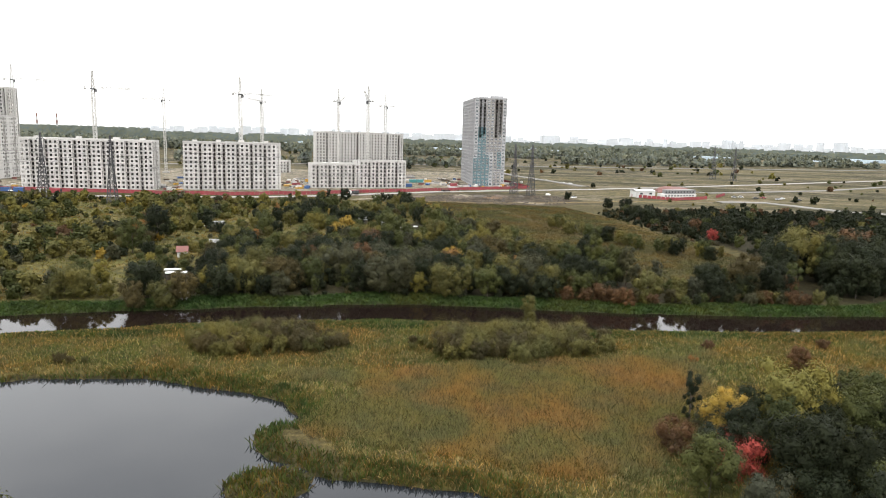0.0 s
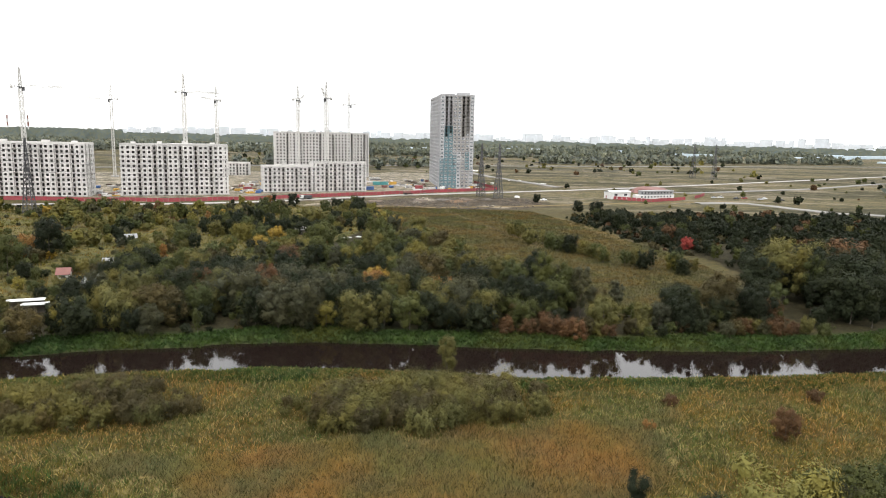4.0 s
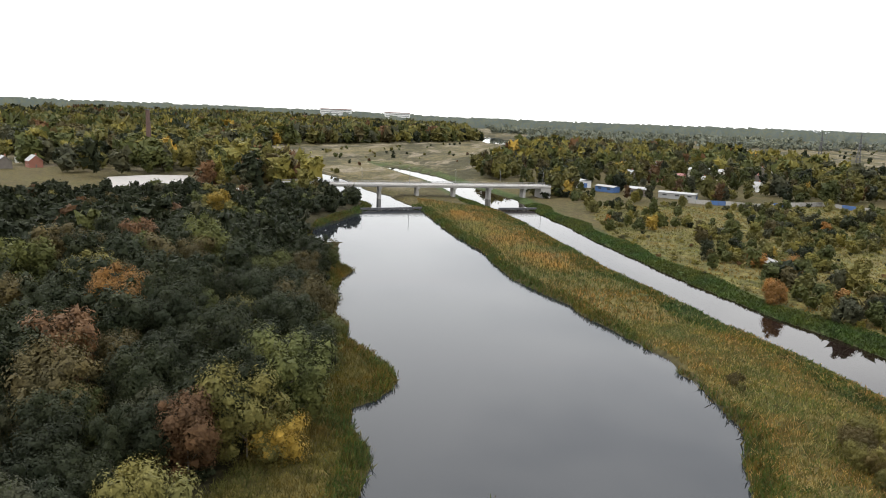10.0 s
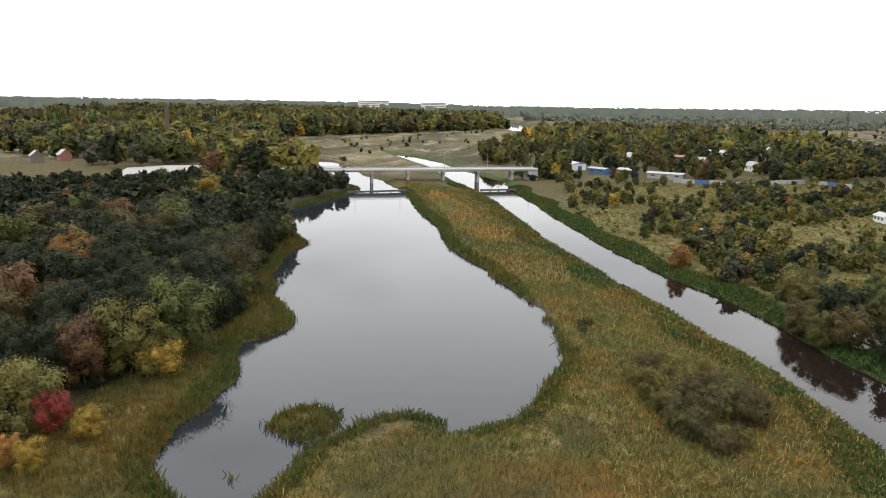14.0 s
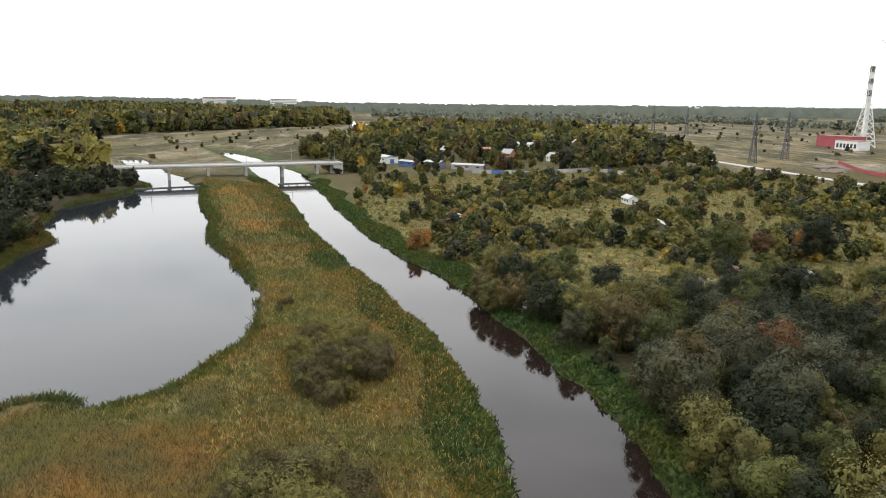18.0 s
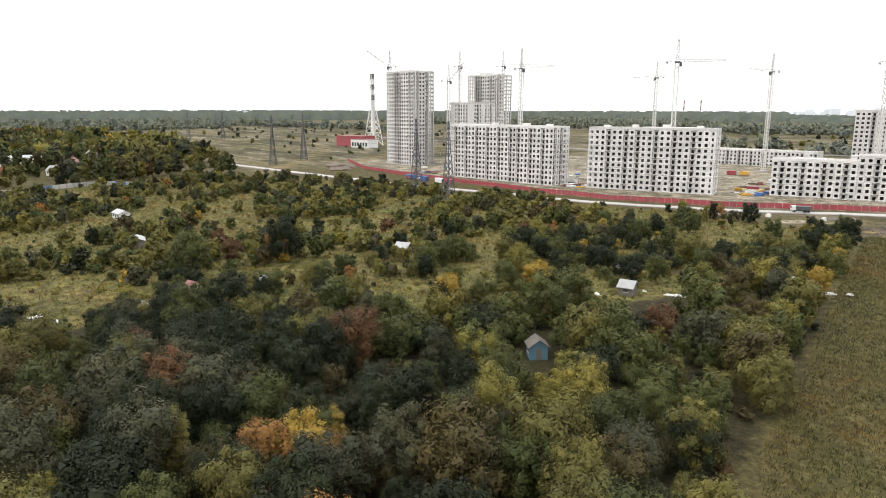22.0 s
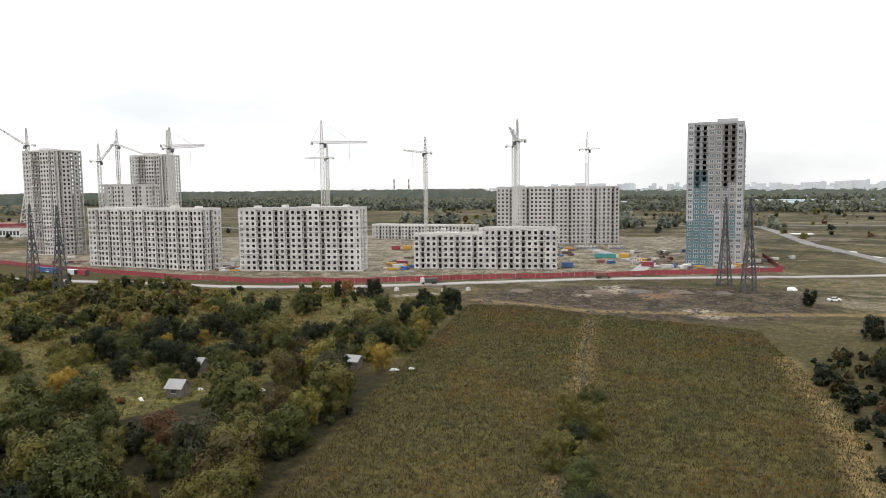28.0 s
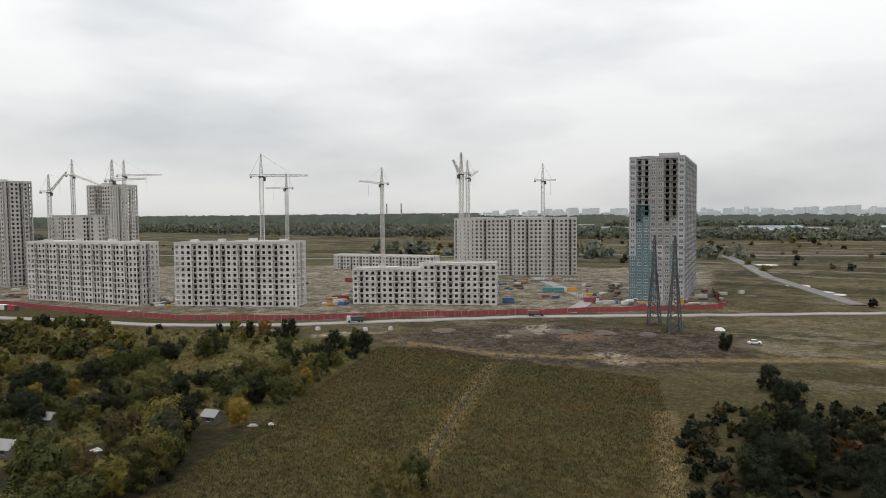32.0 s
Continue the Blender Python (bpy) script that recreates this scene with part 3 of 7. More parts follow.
def ground_z(x, y):
    """Height of the ground at single points."""
    x, y = np.atleast_1d(np.asarray(x, float)), np.atleast_1d(np.asarray(y, float))
    i = np.clip(np.searchsorted(GX, x) - 1, 0, nx - 2)
    j = np.clip(np.searchsorted(GY, y) - 1, 0, ny - 2)
    u, v = (x - GX[i]) / (GX[i + 1] - GX[i]), (y - GY[j]) / (GY[j + 1] - GY[j])
    h = g_h.reshape(ny, nx)
    return h[j, i] * (1 - u) * (1 - v) + h[j, i + 1] * u * (1 - v) + h[j + 1, i] * (1 - u) * v + h[j + 1, i + 1] * u * v


def ribbon(name, line, width, lift, mat, label, category):
    """A road laid on the ground."""
    pts = wavy(line, 6.0, 0.0, 1)
    v, f = [], []
    for i, p in enumerate(pts):
        a, b = pts[max(i - 1, 0)], pts[min(i + 1, len(pts) - 1)]
        d = np.array([b[0] - a[0], b[1] - a[1]])
        d = d / (np.hypot(*d) + 1e-9)
        for s in (-1, -0.9, 0.9, 1):
            x, y = p[0] - d[1] * s * width / 2, p[1] + d[0] * s * width / 2
            v.append((x, y, float(ground_z(p[0], p[1])[0]) + (lift if abs(s) < 0.95 else -0.6)))
        if i:
            k = 4 * i
            f += [[k - 4 + j, k - 3 + j, k + 1 + j, k + j] for j in range(3)]
    me = mesh_np(name, v, f, (mat,))
    return tagged(new(name, me), label, category, kind="structure")


ribbon("road", ROAD, 6.5, 0.35, M_ASPHALT, "pale dusty asphalt road along the building site", "road")
ribbon("track", PATHS[0], 1.0, 0.06, surf("trodden_dark_earth", (0.045, 0.036, 0.022), (0.075, 0.06, 0.036), 0.3, 3.0, 0.95, 0.3), "narrow trodden track across the field", "path")

# ---- buildings ----
def panel_mesh(name, w, h, ww, wh, sill, mat, t=0.32, gap=0.05):
    """A wall panel with a window hole and a recessed joint round it; it faces -y, its lower left corner at the origin."""
    x0, x1, z0, z1 = gap / 2, w - gap / 2, gap / 2, h - gap / 2
    a, b, c, d = (w - ww) / 2, (w + ww) / 2, sill, sill + wh
    outer, inner = [(x0, z0), (x1, z0), (x1, z1), (x0, z1)], [(a, c), (b, c), (b, d), (a, d)]
    v = [(x, 0, z) for x, z in outer] + [(x, 0, z) for x, z in inner] + [(x, t, z) for x, z in inner] + [(x, t, z) for x, z in outer]
    f = []
    for i in range(4):
        j = (i + 1) % 4
        f += [[i, j, 4 + j, 4 + i], [4 + i, 4 + j, 8 + j, 8 + i], [12 + i, 12 + j, j, i], [12 + j, 12 + i, 8 + i, 8 + j]]
    return mesh_np(name, v, f, (mat,))


def loggia_meshes(w, h, mat):
    """An open recessed balcony: floor slab, side fin, and a back wall with a wide door hole."""
    slab = Shape().box(w / 2, 0.15, 0.0, w - 0.04, 1.3, 0.2).mesh("balcony_bay", mat)
    fin = Shape().box(0, 0.4, 0.2, 0.16, 0.9, h - 0.2).mesh("fin", mat)
    back = panel_mesh("back_wall", w - 0.4, h - 0.22, w * 0.46, h - 1.05, 0.06, mat, 0.1, 0.0)
    return slab, fin, back


PANELS = {}


def panel_kind(kind, w, h, mat):
    key = (kind, round(w, 3), round(h, 3), mat.name)
    if key not in PANELS:
        if kind == "w":
            PANELS[key] = panel_mesh("wall_panel", w, h, min(1.55, w * 0.5), 1.55, 0.75, mat)
        elif kind == "n":
            PANELS[key] = panel_mesh("wall_panel", w, h, min(0.95, w * 0.36), 1.55, 0.75, mat)
        elif kind == "g":
            PANELS[key] = panel_mesh("wall_panel", w, h, min(2.2, w * 0.66), 1.7, 0.75, mat)
        elif kind == "b":
            PANELS[key] = panel_mesh("wall_panel", w, h, 0.02, 0.02, h / 2, mat)
        else:
            PANELS[key] = loggia_meshes(w, h, mat)
    return PANELS[key]


def facade(root, origin, rz, length, storeys, sh, pattern, mat, single, skip=0, tint=None, glass=None):
    """Panels of one side of a building, as single parts or as one joined part; origin is its left end at the foot, in the building's frame."""
    n = len(pattern)
    w = length / n
    base = pose(*origin, 0, 0, math.degrees(rz))
    joined = {}
    for k in range(skip, storeys):
        for i, kind in enumerate(pattern):
            if glass and kind == "l" and k < 13 + i * 5 % 4:
                kind = "g"
            me = panel_kind(kind, w, sh, tint(i, k) if tint else mat)
            m = base @ Matrix.Translation((i * w, 0, k * sh))
            if single:
                ob = new("balcony_bay" if kind == "l" else "wall_panel", me[0] if kind == "l" else me)
                ob.parent = root
                ob.matrix_local = m
                if kind == "l":
                    part("fin", me[1], None, ob).location = (0.1, 0, 0)
                    part("fin", me[1], None, ob).location = (w - 0.1, 0, 0)
                    part("back_wall", me[2], None, ob).location = (0.2, 0.7, 0.2)
                if glass and kind == "g":
                    pane = part("window", glass, None, root)
                    pane.matrix_local = m
                    part("frame", WINDOW_FRAME, None, pane)
            else:
                pieces = ((me[0], (0, 0, 0)), (me[1], (0.1, 0, 0)), (me[1], (w - 0.1, 0, 0)), (me[2], (0.2, 0.7, 0.2))) if kind == "l" else ((me, (0, 0, 0)),)
                for piece, at in pieces:
                    joined.setdefault(piece.name, (piece, []))[1].append(m @ Matrix.Translation(at))
    if not single:
        s = Shape()
        for me, ms in joined.values():
            v = np.empty(len(me.vertices) * 3, np.float32)
            me.vertices.foreach_get("co", v)
            v = np.c_[v.reshape(-1, 3), np.ones(len(me.vertices))]
            f = np.array([p.vertices[:] for p in me.polygons])
            for m in ms:
                s.add((v @ np.array(m).T)[:, :3], f)
        tagged(part("far_side_wall", s, mat, root), kind="stuff")


def tile(pattern, n):
    return (pattern * (n // len(pattern) + 1))[:n]


def block(name, p0, p1, depth, storeys, pattern, label, sh=2.9, z0=2.8, mat=None, single=False, gable="nbn", roof_extra=(), top=0.9, group="", tint=None, glass=None):
    """A panel block from its front left to its front right corner at the foot; the back lies to the left of that line."""
    mat = mat or M_CONC
    dx, dy = p1[0] - p0[0], p1[1] - p0[1]
    length, rz = math.hypot(dx, dy), math.atan2(dy, dx)
    root = thing(name, pose(p0[0], p0[1], z0, 0, 0, math.degrees(rz)), label, "building", group)
    H = storeys * sh
    s = Shape()
    s.box(length / 2, depth / 2, -2.5, length - 0.1, depth - 0.1, 2.5 + 0.12)
    part("foundation", s, M_CONC2, root)
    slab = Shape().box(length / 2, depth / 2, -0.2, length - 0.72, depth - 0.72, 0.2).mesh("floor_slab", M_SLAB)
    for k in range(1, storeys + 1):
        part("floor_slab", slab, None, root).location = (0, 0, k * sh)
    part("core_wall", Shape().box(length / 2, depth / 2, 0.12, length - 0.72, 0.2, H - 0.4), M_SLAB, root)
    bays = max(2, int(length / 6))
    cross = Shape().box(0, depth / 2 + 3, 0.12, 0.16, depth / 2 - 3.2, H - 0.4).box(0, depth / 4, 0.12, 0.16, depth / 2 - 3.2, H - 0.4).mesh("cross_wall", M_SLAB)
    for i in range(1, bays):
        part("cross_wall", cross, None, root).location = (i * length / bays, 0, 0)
    s = Shape()
    s.box(length / 2, depth / 2, H, length + 0.1, depth + 0.1, 0.3)
    for y in (0.12, depth - 0.12):
        s.box(length / 2, y, H + 0.3, length + 0.1, 0.22, top)
    for x in (0.12, length - 0.12):
        s.box(x, depth / 2, H + 0.3, 0.22, depth - 0.3, top)
    part("roof", s, mat, root)
    for x, y, sx, sy, hh in roof_extra:
        part("roof_house", Shape().box(x * length, y * depth, H + 0.3, sx, sy, hh), mat, root)
    facade(root, (0, 0, 0), 0, length, storeys, sh, pattern, mat, single, 0, tint, glass)
    facade(root, (length, 0, 0), math.pi / 2, depth, storeys, sh, gable, mat, False)
    facade(root, (0, depth, 0), -math.pi / 2, depth, storeys, sh, gable[::-1], mat, False)
    facade(root, (length, depth, 0), math.pi, length, storeys, sh, pattern[::-1], mat, False)
    return root


def rot(p, deg, w):
    return (p[0] + w * math.cos(radians(deg)), p[1] + w * math.sin(radians(deg)))


SITE_GROUP = "unfinished concrete blocks"
block("apartment_block", (-228, 469.7), (-168.2, 499.1), 15, 11, "wwwlwwlwlwwlwwlwwlwwn", "eleven-storey raw grey concrete panel block with empty window holes", sh=2.95, single=True, gable="lnlwn",
      roof_extra=((0.66, 0.5, 30, 10, 1.1), (0.12, 0.5, 3, 4, 1.9), (0.36, 0.4, 3, 3, 2.3), (0.6, 0.6, 4, 3, 2.4), (0.86, 0.5, 3, 4, 2.0)), group=SITE_GROUP)
block("apartment_block", (-329.9, 444.3), (-244.7, 458.9), 15, 11, "wwlwwlwwlwwlwwlwwlwlwwlwwlww", "eleven-storey raw grey concrete panel block beside the red fence", sh=2.95, single=True, gable="lnlwn", group=SITE_GROUP,
      roof_extra=((0.2, 0.5, 24, 9, 0.9), (0.1, 0.5, 3, 4, 1.9), (0.42, 0.4, 3, 3, 2.2), (0.7, 0.5, 4, 3, 2.2), (0.9, 0.5, 3, 3, 1.9)))
block("apartment_block", (-151.6, 523.3), (-117.5, 539.4), 15, 6, "wlwwlwwlwwlw", "low part of an unfinished seven-storey concrete block", sh=2.95, single=True, group=SITE_GROUP, z0=2.8, roof_extra=((0.45, 0.5, 13, 8, 1.2), (0.4, 0.4, 2.5, 2.5, 3.2), (0.95, 0.5, 2.5, 2.5, 3.4)))
block("apartment_block", (-117.4, 539.5), (-82.9, 556.2), 15, 7, "wwlwlwlwwlww", "taller part of an unfinished seven-storey concrete block", sh=2.95, single=True, gable="wlw", group=SITE_GROUP, z0=2.8)
block("apartment_block", (-189.5, 680.9), (-107.5, 718.4), 16, 14, tile("wwwlnwwlww", 29), "fourteen-storey unfinished concrete block behind the lower ones", sh=2.95, z0=3.6, gable="nwwn", group=SITE_GROUP,
      roof_extra=((0.2, 0.5, 22, 12, 1.2), (0.6, 0.5, 24, 12, 1.4)))
block("apartment_tower", (-444.5, 463.4), rot((-444.5, 463.4), 10, 35), 19, 24, "wwwlllwwwlwl", "raw concrete apartment tower of twenty-four storeys", sh=2.95, gable="lwwlwl", group=SITE_GROUP,
      roof_extra=((0.4, 0.5, 8, 8, 2.6),))
block("apartment_tower", (-449.8, 546.8), rot((-449.8, 546.8), 10, 34), 19, 24, "wwwlllwwwlwl", "raw concrete apartment tower behind its twin", sh=2.95, gable="lwwlwl", group=SITE_GROUP, roof_extra=((0.4, 0.5, 8, 8, 2.6),))
block("apartment_tower", (-404.1, 496.1), rot((-404.1, 496.1), 10, 15), 37, 16, "wbwlw", "half-built concrete tower of sixteen storeys", sh=2.95, gable="wwbbwlwbwwlw", group=SITE_GROUP)
block("apartment_block", (-316.2, 686.2), (-223.3, 702.3), 12, 4, tile("wwlwwl", 30), "long four-storey concrete shell among the building works", sh=2.9, z0=2.8, group=SITE_GROUP)
M_TOWER = surf("pale_grey_cladding", (0.32, 0.32, 0.325), (0.45, 0.45, 0.455), 0.03, 1.0, 0.7, 0.05, rand=0.35)
M_BROWNISH = surf("grey_brown_blockwork", (0.24, 0.225, 0.215), (0.32, 0.305, 0.29), 0.1, 1.5, 0.85, 0.1, rand=0.3)
M_TEAL = surf("teal_safety_netting", (0.07, 0.15, 0.17), (0.13, 0.21, 0.23), 0.05, 1.0, 0.8, 0.05, rand=0.3)
M_PANE = surf("window_glass", (0.07, 0.085, 0.095), (0.16, 0.18, 0.195), 0.3, 2.0, 0.15, 0.0, rand=0.5, spec=0.5)
TW = math.hypot(27.4, 4.8) / 8
WINDOW = Shape().box(TW / 2, 0.2, 0.75, 2.18, 0.06, 1.68).mesh("window", M_PANE)
M_FRAME = surf("white_window_frame", (0.6, 0.6, 0.6), (0.7, 0.7, 0.7), 0.3, 2.0, 0.5, 0.0, rand=0.2)
WINDOW_FRAME = Shape().box(TW / 2, 0.13, 0.75, 0.12, 0.07, 1.68).box(TW / 2 - 1.04, 0.13, 0.75, 0.12, 0.07, 1.68).box(TW / 2 + 1.04, 0.13, 0.75, 0.12, 0.07, 1.68)
WINDOW_FRAME = WINDOW_FRAME.box(TW / 2, 0.13, 0.75, 2.2, 0.07, 0.12).box(TW / 2, 0.13, 2.32, 2.2, 0.07, 0.12).mesh("frame", M_FRAME)


def tower_tint(i, k):
    """Teal netting still hangs on the lower bays of the tower; blockwork shows between the bays above."""
    if (i in (1, 2) and k < 17) or (i == 0 and k < 8) or (i == 3 and k < 9) or (i == 6 and 4 < k < 10):
        return M_TEAL
    return M_BROWNISH if i in (3, 4) and k > 9 or i in (5, 6) else M_TOWER


block("residential_tower", (-30.5, 606), (-3.1, 610.8), 85, 25, "gllggllg", "twenty-five-storey grey residential tower with teal netting", sh=2.98, mat=M_TOWER, single=True, gable=tile("glgglgglg", 24), z0=3,
      roof_extra=((0.7, 0.08, 10, 7, 2.6), (0.3, 0.1, 7, 6, 1.6), (0.5, 0.5, 9, 12, 2.4)), tint=tower_tint, glass=WINDOW)



# ---- red fence along the site ----
fence = thing("construction_fence", pose(0, 0, 0), "long red sheet-metal fence round the building site", "fence")
fv, ff = [], []
for i in range(21):
    fx, fy = 3.0 * i / 20, 0.05 * (i // 2 % 2)
    fv += [(fx, fy, 0.05), (fx, fy, 2.35), (fx, fy + 0.03, 2.35), (fx, fy + 0.03, 0.05)]
    if i:
        k = 4 * i
        ff += [[k - 4 + j, k + j, k + (j + 1) % 4, k - 4 + (j + 1) % 4] for j in range(4)]
FENCE_PANEL = mesh_np("fence_panel", fv, ff, (M_RED,))
for a, b in zip(FENCE[1:], FENCE[2:]):
    dx, dy = b[0] - a[0], b[1] - a[1]
    n = int(math.hypot(dx, dy) / 3.02)
    for i in range(n):
        x, y = a[0] + dx * i / n, a[1] + dy * i / n
        ob = part("fence_panel", FENCE_PANEL, None, fence)
        ob.matrix_local = pose(x, y, float(ground_z(x, y)[0]), 0, 0, math.degrees(math.atan2(dy, dx)))


# ---- tower cranes and power pylons ----
def lattice(s, a, b, w, step, bar, w2=None):
    """An open square truss from a to b with zigzag bracing."""
    a, b = Vector(a), Vector(b)
    d = b - a
    q = d.to_track_quat("Z", "Y").to_matrix()
    n = max(2, int(d.length / step))
    rows = []
    for i in range(n + 1):
        k = i / n
        h = (w + ((w2 if w2 is not None else w) - w) * k) / 2
        rows.append([a + d * k + q @ Vector((sx * h, sy * h, 0)) for sx, sy in ((-1, -1), (1, -1), (1, 1), (-1, 1))])
    for j in range(4):
        s.beam(rows[0][j], rows[-1][j], bar)
    for i in range(n):
        for j in range(4):
            s.beam(rows[i][j], rows[i + 1][(j + 1) % 4], bar * 0.7)
            s.beam(rows[i + 1][j], rows[i + 1][(j + 1) % 4], bar * 0.7)
    return s


def crane(x, y, h, jib, turn, luff=0.0, z=2.8):
    root = thing("tower_crane", pose(x, y, z, 0, 0, turn), "tall pale lattice tower crane on the building site", "crane", "tower cranes")
    part("base", Shape().box(0, 0, -0.5, 6, 6, 1.4), M_CONC2, root)
    part("mast", lattice(Shape(), (0, 0, 0.9), (0, 0, h), 2.0, 2.6, 0.3), M_CRANE, root)
    part("cab", Shape().box(1.6, 0, h - 2.2, 1.6, 1.4, 2.2).box(0, 0, h - 0.3, 2.6, 2.6, 0.7), M_DARKSTEEL, root)
    part("tower_head", lattice(Shape(), (0, 0, h), (0, 0, h + 12.5), 1.7, 2.2, 0.26, 0.5), M_CRANE, root)
    c, s_ = math.cos(radians(luff)), math.sin(radians(luff))
    tip = (jib * c, 0, h + 0.8 + jib * s_)
    part("jib", lattice(Shape(), (1.0, 0, h + 0.8), tip, 1.3, 2.6, 0.22, 0.7), M_CRANE, root)
    part("counter_jib", lattice(Shape(), (-1.0, 0, h + 0.8), (-6, 0, h + 0.8), 1.1, 2.5, 0.2), M_CRANE, root)
    part("counterweight", Shape().box(-5.4, 0, h - 0.6, 1.2, 1.0, 1.3), M_CONC2, root)
    part("tie_rod", Shape().beam((0, 0, h + 12.4), (jib * 0.65 * c, 0, h + 1.6 + jib * 0.65 * s_), 0.12), M_CRANE, root)
    part("tie_rod", Shape().beam((0, 0, h + 12.4), (-5.6, 0, h + 1.4), 0.12), M_CRANE, root)
    part("hook_line", Shape().beam((jib * 0.6 * c, 0, h + 0.6 + jib * 0.6 * s_), (jib * 0.6 * c, 0, h - 10 + jib * 0.6 * s_), 0.08), M_DARKSTEEL, root)


for spec in ((-200.1, 505.4, 68, 25, 45, 0), (-233.9, 651.2, 69, 19, 249, 4), (-296, 477.4, 68, 25, 12, 0), (-325.7, 642.5, 68, 19, 200, 0), (-160.9, 654.6, 71, 9, 50, 30), (-118.4, 579.3, 69, 9, 240, 55),
             (-122.5, 693.3, 69, 9, 20, 0), (-449.6, 469.5, 76, 24, 215, 32), (-435.6, 528.4, 78, 28, 20, -18), (-412.8, 556.3, 78, 30, 30, 0), (-400.1, 493, 64, 18, 40, 48)):
    crane(*spec)


def pylon(x, y, turn, h=38, z=None):
    z = float(ground_z(x, y)[0]) if z is None else z
    root = thing("power_pylon", pose(x, y, z, 0, 0, turn), "dark lattice steel power pylon with three crossarms", "pylon", "power pylons")
    for sx, sy in ((-1, -1), (1, -1), (1, 1), (-1, 1)):
        part("leg", Shape().beam((sx * 2.5, sy * 2.5, -0.4), (sx * 0.8, sy * 0.8, h * 0.62), 0.42, 0.34).beam((sx * 0.8, sy * 0.8, h * 0.62), (sx * 0.25, sy * 0.25, h), 0.34, 0.22), M_DARKSTEEL, root)
    s = Shape()
    n = 7
    for i in range(n):
        a, b = h * 0.62 * i / n, h * 0.62 * (i + 1) / n
        wa, wb = 2.5 - 1.7 * i / n, 2.5 - 1.7 * (i + 1) / n
        for (ax, ay), (bx, by) in (((-1, -1), (1, -1)), ((1, -1), (1, 1)), ((1, 1), (-1, 1)), ((-1, 1), (-1, -1))):
            s.beam((ax * wa, ay * wa, a), (bx * wb, by * wb, b), 0.2)
            s.beam((bx * wa, by * wa, a), (ax * wb, ay * wb, b), 0.2)
    for i in range(6):
        a, b = h * (0.62 + 0.38 * i / 6), h * (0.62 + 0.38 * (i + 1) / 6)
        wa, wb = 0.8 - 0.55 * i / 6, 0.8 - 0.55 * (i + 1) / 6
        for t in (-1, 1):
            s.beam((-wa, t * wa, a), (wb, t * wb, b), 0.13).beam((wa, t * wa, a), (-wb, t * wb, b), 0.13).beam((t * wa, -wa, a), (t * wb, wb, b), 0.13)
    part("bracing", s, M_DARKSTEEL, root)
    for k, half in ((0.62, 5.2), (0.76, 7.0), (0.9, 4.6)):
        s = Shape()
        for t in (-1, 1):
            s.beam((0, 0.5, h * k), (t * half, 0, h * k), 0.2).beam((0, -0.5, h * k), (t * half, 0, h * k), 0.2).beam((0, 0, h * k + 1.8), (t * half, 0, h * k), 0.14)
        arm = part("crossarm", s, M_DARKSTEEL, root)
        for t in (-1, 1):
            part("insulator", Shape().beam((t * half, 0, h * k), (t * half, 0, h * k - 1.6), 0.18), M_STEEL, arm)
    return (x, y, z, turn, h)


LINE_1 = [pylon(-914.3, 424.7, 82), pylon(-507.5, 417.8, 84), pylon(-275.1, 386.4, 100), pylon(4, 536.5, 120), pylon(242, 831, 120)]
LINE_2 = [pylon(-911.9, 469.8, 82), pylon(-476.2, 379.1, 84), pylon(-225.7, 373.9, 100), pylon(16.3, 522.3, 120), pylon(258, 808, 120)]
for line in (LINE_1, LINE_2):
    s = Shape()
    for (xa, ya, za, ta, ha), (xb, yb, zb, tb, hb) in zip(line, line[1:]):
        for k, half in ((0.62, 5.2), (0.76, 7.0), (0.9, 4.6)):
            for t in (-1, 1):
                a = Vector((xa + t * half * math.cos(radians(ta)), ya + t * half * math.sin(radians(ta)), za + ha * k - 1.6))
                b = Vector((xb + t * half * math.cos(radians(tb)), yb + t * half * math.sin(radians(tb)), zb + hb * k - 1.6))
                pts = [a.lerp(b, i / 12) - UP * 7 * 4 * (i / 12) * (1 - i / 12) for i in range(13)]
                for p, q in zip(pts, pts[1:]):
                    s.beam(p, q, 0.06)
    tagged(new("power_line", s.mesh("power_line", M_DARKSTEEL)), "thin sagging power cables between steel pylons", "cable")


# ---- the bridge over both waters ----
B0, BD = Vector((-332.2, -5.8, 0)), Vector((-25.5, 57, 0)).normalized()
b_turn = math.degrees(math.atan2(BD.y, BD.x))
bridge = thing("road_bridge", pose(B0.x, B0.y, 0, 0, 0, b_turn), "low grey concrete road bridge on wall piers across the water", "bridge")
s = Shape().box(24, 0, 7.3, 150, 9.4, 0.7)
for y in (-3.6, -1.2, 1.2, 3.6):
    s.box(24, y, 6.5, 150, 0.7, 0.8)
part("deck", s, M_CONC2, bridge)
part("road_surface", Shape().box(24, 0, 8.0, 150, 7.4, 0.06), M_ASPHALT, bridge)
for y in (-4.45, 4.45):
    part("kerb", Shape().box(24, y, 8.0, 150, 0.5, 0.25), M_CONC, bridge)
    rail = part("railing", Shape().box(24, y, 9.1, 150, 0.1, 0.12).box(24, y, 8.7, 150, 0.06, 0.08).box(24, y, 8.4, 150, 0.06, 0.06), M_STEEL, bridge)
    for i in range(50):
        part("post", Shape().box(-50 + 3 * i, y, 8.2, 0.1, 0.1, 0.95), M_STEEL, rail)
for i in range(5):
    x = i * 20.9
    part("pier", Shape().box(x, 0, -1.5, 1.5, 5.4, 7.2).box(x, 0, 5.7, 1.9, 8.6, 0.8), M_CONC2, bridge)
